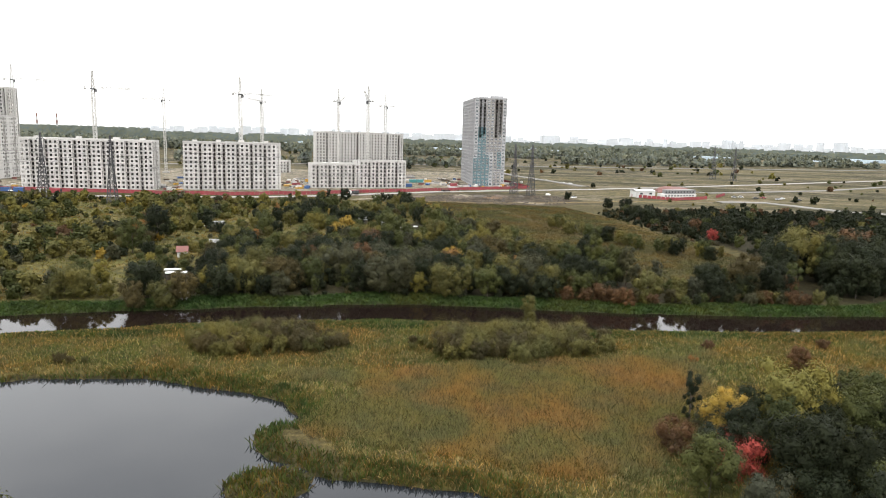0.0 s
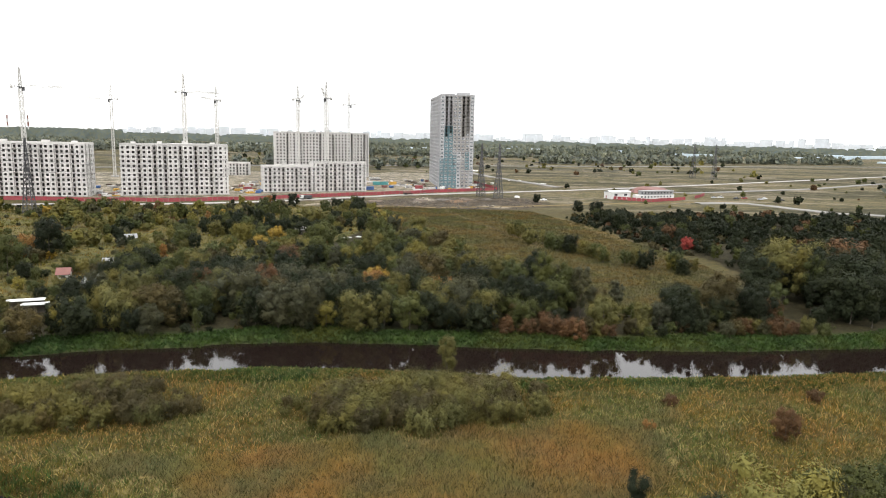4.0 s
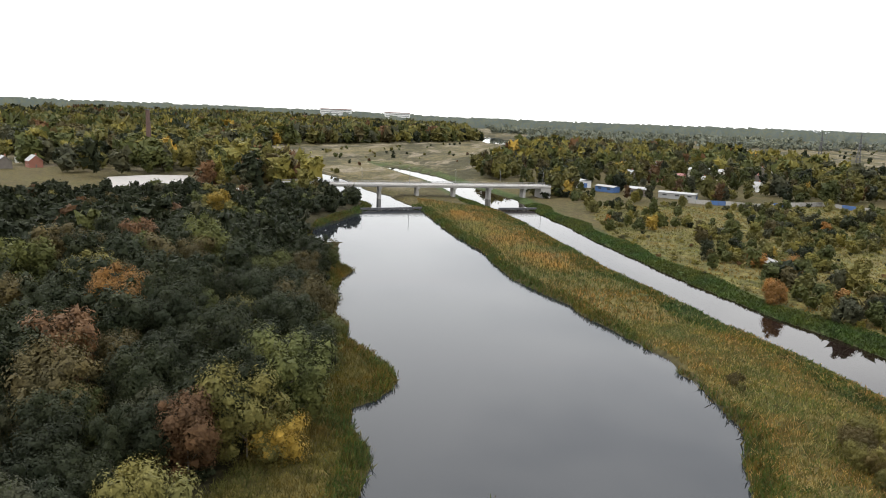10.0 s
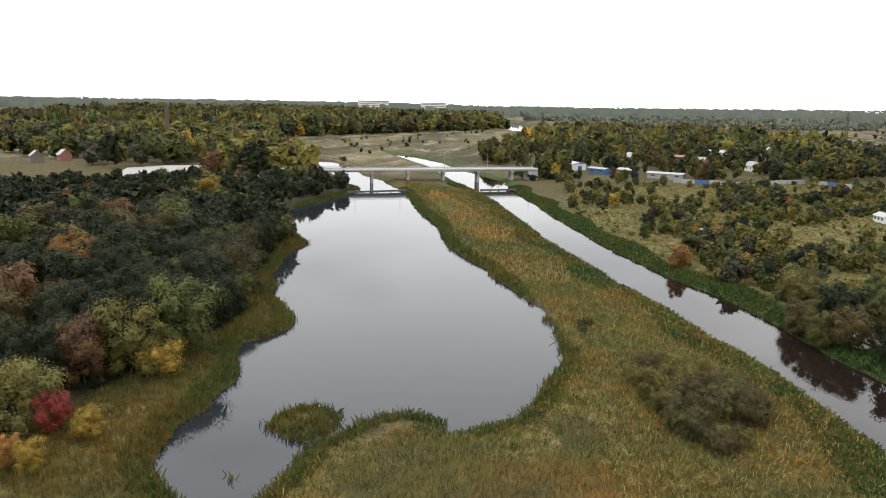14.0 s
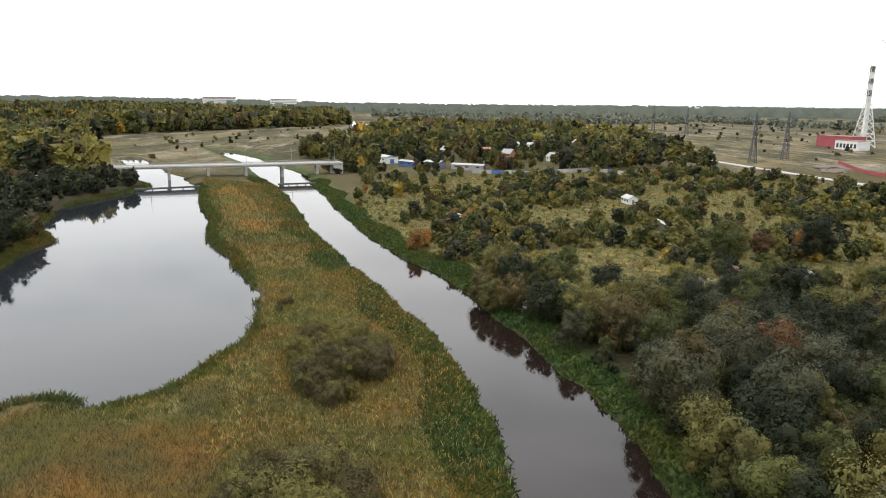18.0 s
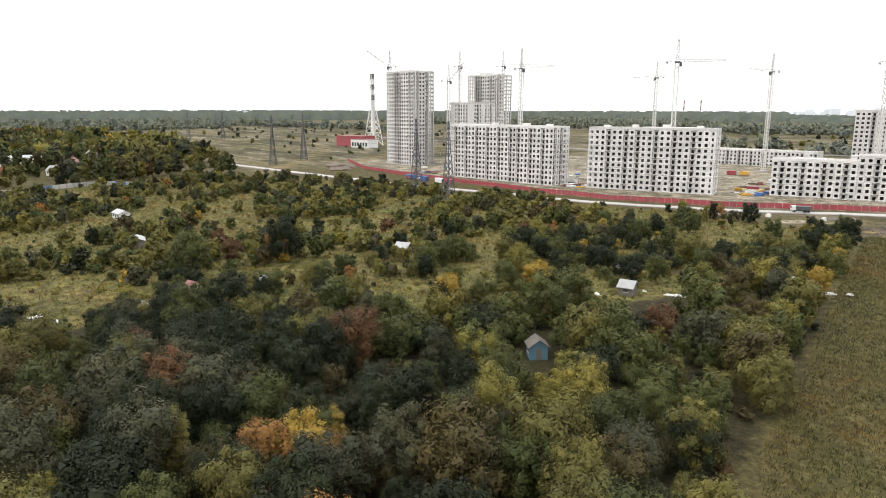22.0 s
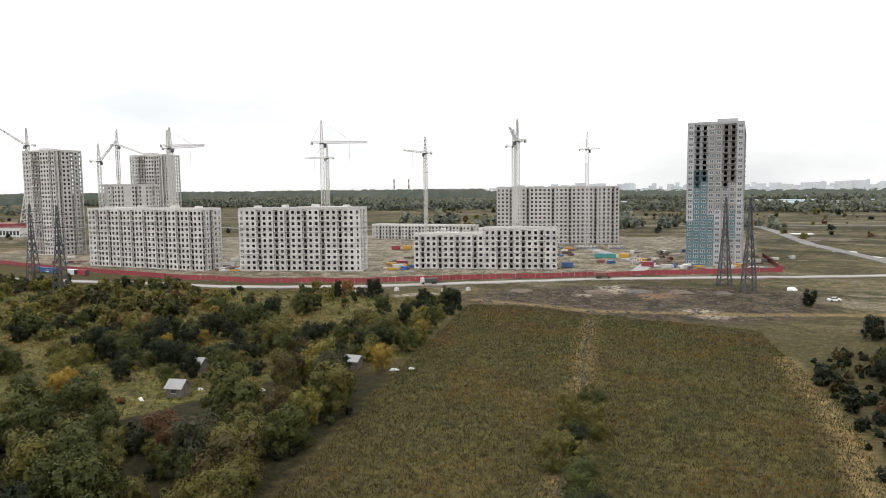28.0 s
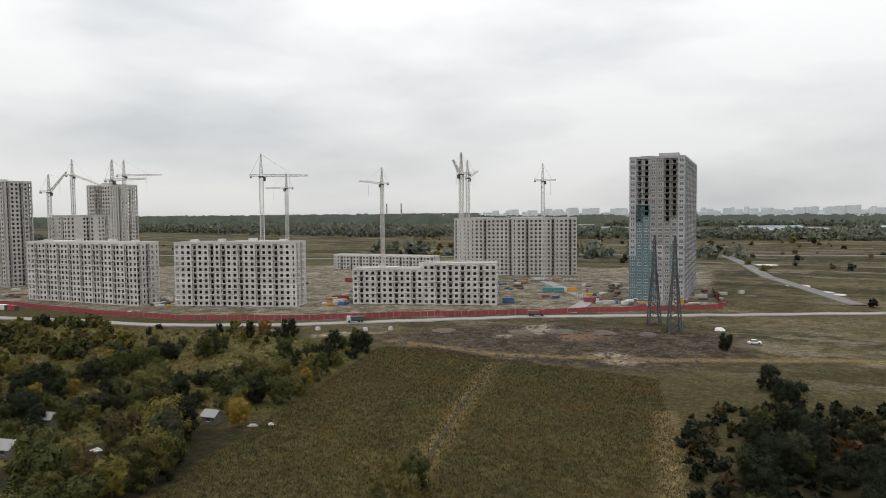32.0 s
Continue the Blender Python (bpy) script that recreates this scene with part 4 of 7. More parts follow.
part("abutment", Shape().box(96, 0, -0.5, 6, 9.0, 7.0), M_CONC2, bridge)
part("abutment", Shape().box(-48, 0, -0.5, 6, 9.0, 7.0), M_CONC2, bridge)
for xa, ya, xb, yb in ((-280.9, -1.9, -297.1, 24.4), (-311.2, 60.9, -319.8, 79.5)):
    dx, dy = xb - xa, yb - ya
    root = thing("timber_boom", pose((xa + xb) / 2, (ya + yb) / 2, 0, 0, 0, math.degrees(math.atan2(dy, dx))), "dark timber boom on piles across the water", "boom", "timber booms")
    n = math.hypot(dx, dy)
    part("beam", Shape().box(0, 0, 0.5, n, 0.8, 0.9), M_DARKSTEEL, root)
    for i in range(5):
        part("pile", Shape().box(-n / 2 + 1 + i * (n - 2) / 4, 0, -1.5, 0.5, 0.5, 2.0), M_DARKSTEEL, root)
for i in range(5):
    x, y = B0.x + BD.x * (-10 + 26 * i), B0.y + BD.y * (-10 + 26 * i)
    root = thing("street_lamp", pose(x + 3.6, y + 1.6, 8.2, 0, 0, b_turn), "tall grey street lamp on the bridge deck", "street lamp", "bridge lamps")
    part("pole", Shape().beam((0, 0, 0), (0, 0, 8.0), 0.2, 0.12), M_STEEL, root)
    part("arm", Shape().beam((0, 0, 8.0), (0, 1.8, 8.4), 0.1), M_STEEL, root)
    part("lamp_head", Shape().box(0, 1.9, 8.3, 0.3, 0.7, 0.16), M_STEEL, root)

# ---- trees ----
def quads(n):
    return np.arange(n * 4).reshape(-1, 4)


def crown_cloud(rng, n, h, w, leaf, lumps, low, tall, upright):
    """A crown of many small leaf sprays gathered in lumps at the ends of limbs, open between them. Returns the corners of the sprays and the lump centres."""
    cen, rad = [(0, 0, (low + 0.6 * (1 - low)) * h)], [w * 0.24]
    for i in range(lumps - 1):
        a, k = i * 2.4 + rng.uniform(-0.5, 0.5), (i + rng.uniform(0, 1)) / lumps
        z = low + (1 - low) * (0.08 + 0.84 * k)
        prof = np.clip(np.sin(np.pi * np.clip((z - low * 0.5 + 0.12) / (1.1 - low * 0.5 + 0.12), 0, 1)), 0.05, 1) ** tall
        reach = w / 2 * prof * rng.uniform(0.35, 1.0)
        cen.append((reach * np.cos(a), reach * np.sin(a), z * h * rng.uniform(0.93, 1.05)))
        rad.append(w * (0.085 + 0.14 * rng.uniform(0, 1) ** 1.6) * (0.7 + 0.4 * prof))
    cen, rad = np.array(cen), np.array(rad)
    over = cen[:, 2] + rad * 0.8 > h * 1.02
    cen[over, 2] = h * 1.02 - rad[over] * 0.8
    pick = rng.choice(lumps, n, p=rad**1.8 / (rad**1.8).sum())
    d = rng.normal(size=(n, 3))
    d /= np.linalg.norm(d, axis=1, keepdims=True)
    deep = rng.uniform(0, 1, n) < 0.2
    hull = rng.uniform(0, 1, n) < 0.05
    p = cen[pick] + d * rad[pick, None] * np.where(deep, rng.uniform(0.1, 0.6, n), rng.normal(0.95, 0.13, n))[:, None] * (1, 1, 0.9 + 0.5 * upright)
    hz = low * h + (1 - low) * h * 0.96 * rng.uniform(0.02, 1, n) ** 0.8
    hp = np.clip(np.sin(np.pi * np.clip((hz / h - low * 0.5 + 0.14) / (1.14 - low * 0.5), 0, 1)), 0.03, 1) ** tall
    ha = rng.uniform(0, 2 * np.pi, n)
    hr = w / 2 * 0.86 * hp * (1 + 0.16 * np.sin(3 * ha + 9 * hz / h + lumps) + 0.12 * np.sin(5 * ha - 14 * hz / h)) * rng.uniform(0.8, 1.08, n)
    p = np.where(hull[:, None], np.stack([hr * np.cos(ha), hr * np.sin(ha), hz], 1), p)
    d = np.where(hull[:, None], np.stack([np.cos(ha), np.sin(ha), 0.9 * (hz / h - 0.35)], 1), d)
    out = p - (0, 0, 0.45 * h)
    out /= np.linalg.norm(out, axis=1, keepdims=True) + 1e-9
    nor = 0.85 * d + 0.4 * out + rng.normal(0, 0.22, (n, 3)) + (0, 0, 0.15)
    nor /= np.linalg.norm(nor, axis=1, keepdims=True)
    axis_ = rng.normal(size=(n, 3)) + upright * (out * 0.8 + (0, 0, 2.2))
    t = axis_ - nor * (axis_ * nor).sum(1, keepdims=True)
    t /= np.linalg.norm(t, axis=1, keepdims=True) + 1e-9
    b = np.cross(nor, t)
    s = leaf * rng.uniform(0.45, 1.35, (n, 1)) * np.where(deep & ~hull, 3.3, 1.05)[:, None]
    thin = 0.42 - 0.22 * upright
    c = np.stack([p - t * s * 0.5 - b * s * thin, p - t * s * 0.4 + b * s * thin, p + t * s * 0.62 + nor * s * 0.1], 1)
    return c.reshape(-1, 3), cen


def trunk_shape(rng, h, w, cen, r):
    s = Shape()
    top = h * 0.72
    bend = rng.normal(0, 0.03 * h, 2)
    pts = [Vector((bend[0] * k * k, bend[1] * k * k, -0.4 + (top + 0.4) * k)) for k in (0, 0.35, 0.7, 1)]
    for i in range(3):
        s.beam(pts[i], pts[i + 1], 2 * r * (1 - 0.27 * i), 2 * r * (1 - 0.27 * (i + 1)))
    for c in cen[:: max(1, len(cen) // 5)]:
        k = min(0.9, max(0.25, c[2] / h - 0.2))
        s.beam(Vector((bend[0] * k * k, bend[1] * k * k, top * k)), Vector(c), r * 0.7, r * 0.2)
    return s


KINDS = {
    # name: height share where leaves begin, fullness, width to height, lumps, upright growth
    "tree": (0.1, 0.5, 0.7, 30, 0.2), "birch": (0.14, 0.75, 0.44, 28, 0.45), "willow": (0.03, 0.45, 0.92, 34, 0.3), "bush": (0.02, 0.35, 1.3, 22, 0.25), "poplar": (0.06, 0.45, 0.36, 20, 0.7), "osier": (0.0, 0.3, 1.5, 24, 0.8),
}
TEMPLATES = {}


def template(kind, variant, level):
    """Unit-high crown and trunk of a tree; level 0 is the finest."""
    key = (kind, variant, level)
    if key not in TEMPLATES:
        rng = np.random.default_rng(100 + 17 * variant + 1000 * list(KINDS).index(kind))
        low, tall, wide, lumps, upright = KINDS[kind]
        n = int((11000, 3800, 480, 150)[level] * (0.7 if kind == "osier" else 0.6 if kind == "bush" else 1.0))
        leaf = (0.021, 0.034, 0.102, 0.2)[level] * math.sqrt(wide / 0.74) * (1.35 if kind == "osier" else 1.15 if kind == "bush" else 1.0)
        q, cen = crown_cloud(rng, n, 1.0, wide, leaf, max(7, lumps * (6, 5, 3, 2)[level] // 6), low, tall, upright)
        q[:, 2] = np.maximum(q[:, 2], 0.004)
        TEMPLATES[key] = (q, np.arange(n * 3).reshape(-1, 3), trunk_shape(rng, 1.0, wide, cen, 0.013))
    return TEMPLATES[key]


TREE_THINGS = {}
COLOUR_WORDS = ["dark green", "green", "olive green", "yellow-green", "grey-green", "bright yellow", "orange", "rusty brown", "deep red", "brownish olive"]


def tree_thing(kind, colour, variant, x, y, h, turn, group):
    """A single tree: trunk and crown under one root; repeats share their meshes."""
    key = (kind, colour, variant)
    word = {"bush": "bush", "osier": "willow bush", "willow": "willow", "birch": "birch", "poplar": "tree"}.get(kind, "tree")
    if key not in TREE_THINGS:
        v, f4, trunk = template(kind, variant, 0)
        TREE_THINGS[key] = (mesh_np("crown", v, f4, (FOLIAGE[colour],)), trunk.mesh("trunk", M_BARK))
    crown, trunk = TREE_THINGS[key]
    z = float(ground_z(x, y)[0]) - 0.03
    m = Matrix.LocRotScale((x, y, z), Euler((0, 0, turn)), (h, h, h))
    name = {"bush": "bush", "osier": "bush", "willow": "willow", "birch": "birch"}.get(kind, "tree")
    root = thing(name, m, f"{COLOUR_WORDS[colour]} leafy autumn {word} on rough meadow", name, group)
    part("trunk", trunk, None, root)
    part("crown", crown, None, root)
    return root


def wood(name, rows, level, label, leaves=None):
    """Many trees as one object: rows of kind, colour, variant, x, y, height, turn."""
    vs, q4, i4, n0 = [], [], [], 0
    for kind, colour, variant, x, y, h, turn in rows:
        v, f4, trunk = template(kind, variant, level)
        c, s = math.cos(turn), math.sin(turn)
        z = float(ground_z(x, y)[0])
        k4 = np.full(len(f4), colour)
        if level < 2:
            tv, tf = np.concatenate(trunk.v[:2]), np.concatenate(trunk.f[:2])
            tf = np.concatenate([tf[:, [0, 1, 2]], tf[:, [0, 2, 3]]])
            f4 = np.concatenate([f4, tf + len(v)])
            v = np.concatenate([v, tv])
            k4 = np.concatenate([k4, np.full(len(tf), len(FOLIAGE))])
        vs.append(np.stack([(v[:, 0] * c - v[:, 1] * s) * h + x, (v[:, 0] * s + v[:, 1] * c) * h + y, v[:, 2] * h + z], 1))
        q4.append(f4 + n0)
        i4.append(k4)
        n0 += len(v)
    if not vs:
        return None
    me = mesh_np(name, np.concatenate(vs), np.concatenate(q4), (*(leaves or FOLIAGE), M_BARK), np.concatenate(i4))
    return tagged(new(name, me), label, "trees", kind="stuff")


def scatter(poly, per, seed, gap=0.6):
    """Random points in a polygon, about one for each `per` square metres, not too near to one another."""
    rng = np.random.default_rng(seed)
    xs, ys = [p[0] for p in poly], [p[1] for p in poly]
    area = (max(xs) - min(xs)) * (max(ys) - min(ys))
    n = int(area / per)
    px, py = rng.uniform(min(xs), max(xs), n), rng.uniform(min(ys), max(ys), n)
    ok = inside(px, py, poly)
    px, py = px[ok], py[ok]
    cell, keep = {}, []
    r = gap * math.sqrt(per)
    for i, (x, y) in enumerate(zip(px, py)):
        k = (int(x // r), int(y // r))
        if any((x - px[j]) ** 2 + (y - py[j]) ** 2 < r * r for a in (-1, 0, 1) for b in (-1, 0, 1) for j in cell.get((k[0] + a, k[1] + b), ())):
            continue
        cell.setdefault(k, []).append(i)
        keep.append(i)
    return px[keep], py[keep]


def clear_of(x, y, r=2.0):
    """Keeps plants out of the water, off the road, the field and the huts."""
    ok = water_depth(x, y) > r
    ok &= away(x, y, ROAD) > 7
    ok &= ~(inside(x, y, SITE) | (inside(x, y, FIELD)))
    for hx, hy, hr in CLEARINGS:
        ok &= np.hypot(x - hx, y - hy) > hr
    for hx, hy in SPOTS + YARDS:
        ok &= np.hypot(x - hx - 8, y - hy + 2) > 15
    ok &= ~(inside(x, y, CAR_PARK) | (away(x, y, CAR_PARK, True) < 9))
    return ok


SPOTS = [(-823.2, 221), (-574, 223.3), (-798.3, 180.1), (-847.2, 174.3), (-502.3, 196.9), (-630.4, 182.1), (-675.1, 237), (-541.5, 246.6), (-738.7, 133), (-589.1, 140), (-672.8, 298.6), (-610.7, 268.6), (-523.4, 147.4), (-477.3, 228.8), (-765.7, 274.1),
         (-540, -386), (-356, -253), (-371.2, -244), (-444, -347), (-445.3, -310.5), (-480.1, -340.9), (-399.2, -276.8), (-500, -300.2), (-420.7, -257.1)]
YARDS = [(-447.8, 105), (-423.6, 122.8), (-412.4, 141.1), (-405.3, 163.6), (-568.9, 216.1), (-522.3, 179.2), (-680.4, 156.1), (-389.9, 201.8), (-382.2, 183.4), (-390.3, 222.2), (-383.9, 166.1)]
CLEARINGS = [(-60.5, 313.5, 6), (-40.6, 267, 5), (-38, 263, 4.5), (-34, 259, 4), (-42.3, 349.5, 5), (-116.5, 226, 5), (-107.5, 194.2, 7), (-93.7, 171.8, 5), (-48.7, 305, 8), (-41.8, 300, 7), (-35.8, 296, 5), (-29.6, 339, 5), (-25.6, 335, 4), (-52.8, 302.1, 10), (-50.7, 313.1, 8), (-37.5, 346.1, 6), (-30.6, 341, 4), (-34.3, 258.8, 5), (-98, 185.2, 8), (-103, 194.3, 8), (-96, 178.2, 5), (-56.7, 311.1, 9), (-38.2, 263.5, 6), (-39, 348, 5), (-93.5, 171.6, 6), (-103.6, 192.3, 6), (-114, 224.8, 5), (-102.7, 213.9, 6), (-252.1, 233, 8), (-50.8, 324.4, 10), (-44.6, 279.3, 7)]


def rows_for(poly, per, seed, hmin, hmax, kinds, colours, r=2.0, gap=0.6, patches=0.0):
    rng = np.random.default_rng(seed + 50)
    x, y = scatter(poly, per, seed, gap)
    ok = clear_of(x, y, r)
    if patches:
        p = np.array([noise.noise(Vector((a * 0.03, b * 0.03, seed))) for a, b in zip(x, y)])
        ok &= p > patches
    x, y = x[ok], y[ok]
    names, kw = zip(*kinds)
    ks = rng.choice(len(names), len(x), p=np.array(kw) / sum(kw))
    cw = np.array([c[1] for c in colours], float)
    cs = rng.choice([c[0] for c in colours], len(x), p=cw / cw.sum())
    out = []
    for i in range(len(x)):
        kind = names[ks[i]]
        h = rng.uniform(hmin, hmax) * (0.6 if kind == "bush" else 1.0)
        out.append((kind, int(cs[i]), int(rng.integers(0, 4)), float(x[i]), float(y[i]), float(h), float(rng.uniform(0, 6.3))))
    return out


# leaf colours also carry light: near woods shade-dark, gardens and far trees haze-pale
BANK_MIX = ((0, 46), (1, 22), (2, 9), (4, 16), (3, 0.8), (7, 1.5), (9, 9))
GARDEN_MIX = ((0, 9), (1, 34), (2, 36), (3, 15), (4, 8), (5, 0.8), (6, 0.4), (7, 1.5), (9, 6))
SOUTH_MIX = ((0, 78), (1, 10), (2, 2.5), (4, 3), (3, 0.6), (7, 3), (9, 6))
FAR_MIX = ((0, 9), (1, 27), (2, 34), (3, 13), (7, 3), (5, 1.0), (9, 9), (4, 14))

rng_g = np.random.default_rng(70)
g_col, g_w = zip(*GARDEN_MIX)


def garden_colour(row):
    """Garden colours for the light scrub beside the field."""
    return (row[0], int(rng_g.choice(g_col, p=np.array(g_w) / sum(g_w))), *row[2:])


n1 = rows_for(WOOD_NORTH, 27, 11, 5.0, 12.0, (("tree", 48), ("willow", 34), ("birch", 12), ("bush", 12)), BANK_MIX, 5.5)
n1.sort(key=lambda r: abs(r[4] - 205) + 0.5 * abs(r[3] + 10))
n1 = [r if r[4] < 248 else garden_colour(r) for r in n1]
singles = [r for r in n1 if r[0] != "bush"]
for row in singles[:190]:
    tree_thing(*row, "riverside trees")
wood("riverside_wood", singles[190:] + [r for r in n1 if r[0] == "bush"], 1, "dense mixed autumn wood on the river bank")
under = rows_for(WOOD_NORTH, 18, 31, 1.5, 3.6, (("bush", 1),), ((0, 60), (1, 18), (9, 14), (7, 8)), 5.0)
wood("undergrowth", under, 2, "low tangled undergrowth beneath riverside trees")
n2 = []
for r in rows_for(GARDENS, 22, 12, 3.6, 7.2, (("tree", 26), ("bush", 34), ("willow", 32), ("birch", 8)), GARDEN_MIX, 7.0, gap=0.75):
    k = noise.noise(Vector((r[3] * 0.028, r[4] * 0.028, 12))) + 0.35 * noise.noise(Vector((r[3] * 0.09, r[4] * 0.09, 4)))
    edge = float(away(np.array([r[3]]), np.array([r[4]]), FIELD, True)[0])
    if r[3] > -115 and r[4] > 250:
        r = (r[0], int(rng_g.choice([0, 1, r[1]], p=[0.3, 0.2, 0.5])), *r[2:5], r[5] * 1.2, r[6])
    if k > (-0.2 if r[3] > -125 and r[4] < 370 else -0.04 if r[3] > -150 else 0.03) or edge < 16 or rng_g.uniform() < 0.07:
        n2.append(r)
near = [r for r in n2 if r[3] > -130]
near.sort(key=lambda r: r[4] + 0.5 * abs(r[3]))
for row in near[:110]:
    tree_thing(*row, "garden shrubs")
wood("garden_scrub", near[110:], 1, "scattered shrubs and small trees in abandoned gardens")
wood("garden_scrub", [r for r in n2 if r[3] <= -130], 2, "scattered far shrubs in abandoned gardens")
low = rows_for(GARDENS, 60, 19, 1.2, 3.0, (("bush", 1),), ((2, 30), (1, 20), (3, 22), (0, 8), (4, 10), (7, 8)), 6.0)
wood("low_scrub", [r for r in low if r[3] > -260], 2, "knee-high shrubs between the garden trees")
e1 = rows_for(WOOD_EAST, 24, 13, 4, 8, (("tree", 50), ("willow", 25), ("bush", 25), ("birch", 8)), ((0, 80), (1, 8), (4, 3), (2, 4), (7, 5)), 4.0, patches=-0.25)
east_near = [r for r in e1 if r[3] < 105]
for row in east_near[:40]:
    tree_thing(*row, "trees east of the field")
wood("eastern_wood", east_near[40:], 1, "dark autumn wood east of the field")
wood("eastern_wood", [r for r in e1 if r[3] >= 105], 2, "dark autumn wood stretching away east")
bank_east = rows_for([(62, 203), (150, 216), (330, 262), (330, 300), (150, 275), (97, 262), (84, 232)], 42, 93, 9, 17, (("tree", 60), ("willow", 20), ("birch", 20)), ((0, 60), (1, 18), (2, 8), (9, 10), (7, 4)), 6.0)
for row in [r for r in bank_east if r[3] < 120][:24]:
    tree_thing(*row, "tall trees on the eastern bank")
wood("eastern_bank_wood", [r for r in bank_east if r[3] < 120][24:] + [r for r in bank_east if r[3] >= 120], 1, "tall dark trees on the river bank east of the field")
for k, (x, y) in enumerate(((15, 213), (18, 216), (21, 212), (24, 215), (27, 210), (20, 219), (12, 217), (30, 207))):
    tree_thing("birch", (1, 0, 1, 4)[k % 4], k % 4, x, y, 12.5 + 1.6 * (k % 3), 1.3 * k, "tall birches above the bank")
brush = rows_for([(60.2, 314.9), (86.2, 302), (122.9, 332.5), (133.4, 443.6), (70.6, 434.5), (50.3, 414.8)], 9, 90, 1.4, 4.0, (("bush", 1),), ((7, 14), (0, 56), (9, 30)), 4.0)
wood("low_scrub", brush, 3, "dark rust-brown brush east of the field")
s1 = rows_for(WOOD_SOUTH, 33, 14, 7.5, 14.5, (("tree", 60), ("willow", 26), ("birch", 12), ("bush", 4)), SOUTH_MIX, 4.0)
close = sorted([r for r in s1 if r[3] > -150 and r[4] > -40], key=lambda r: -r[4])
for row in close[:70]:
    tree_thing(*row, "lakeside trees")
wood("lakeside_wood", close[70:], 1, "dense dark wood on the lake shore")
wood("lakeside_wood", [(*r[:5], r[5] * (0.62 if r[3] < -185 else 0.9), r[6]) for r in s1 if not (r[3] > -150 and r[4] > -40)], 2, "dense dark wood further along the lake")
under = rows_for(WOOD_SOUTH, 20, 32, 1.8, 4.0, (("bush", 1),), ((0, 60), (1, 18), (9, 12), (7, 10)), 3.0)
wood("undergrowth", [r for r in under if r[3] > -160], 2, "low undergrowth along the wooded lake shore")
se = rows_for(WOOD_SE, 24, 15, 5, 9.5, (("tree", 50), ("willow", 28), ("birch", 15), ("bush", 20)), ((0, 40), (1, 28), (4, 10), (2, 14), (3, 6), (7, 2)), 3.0)
se.sort(key=lambda r: r[3])
for row in se[:45]:
    tree_thing(*row, "trees on the reed bank")
wood("reed_bank_wood", se[45:], 1, "mixed trees and bushes behind the reeds")

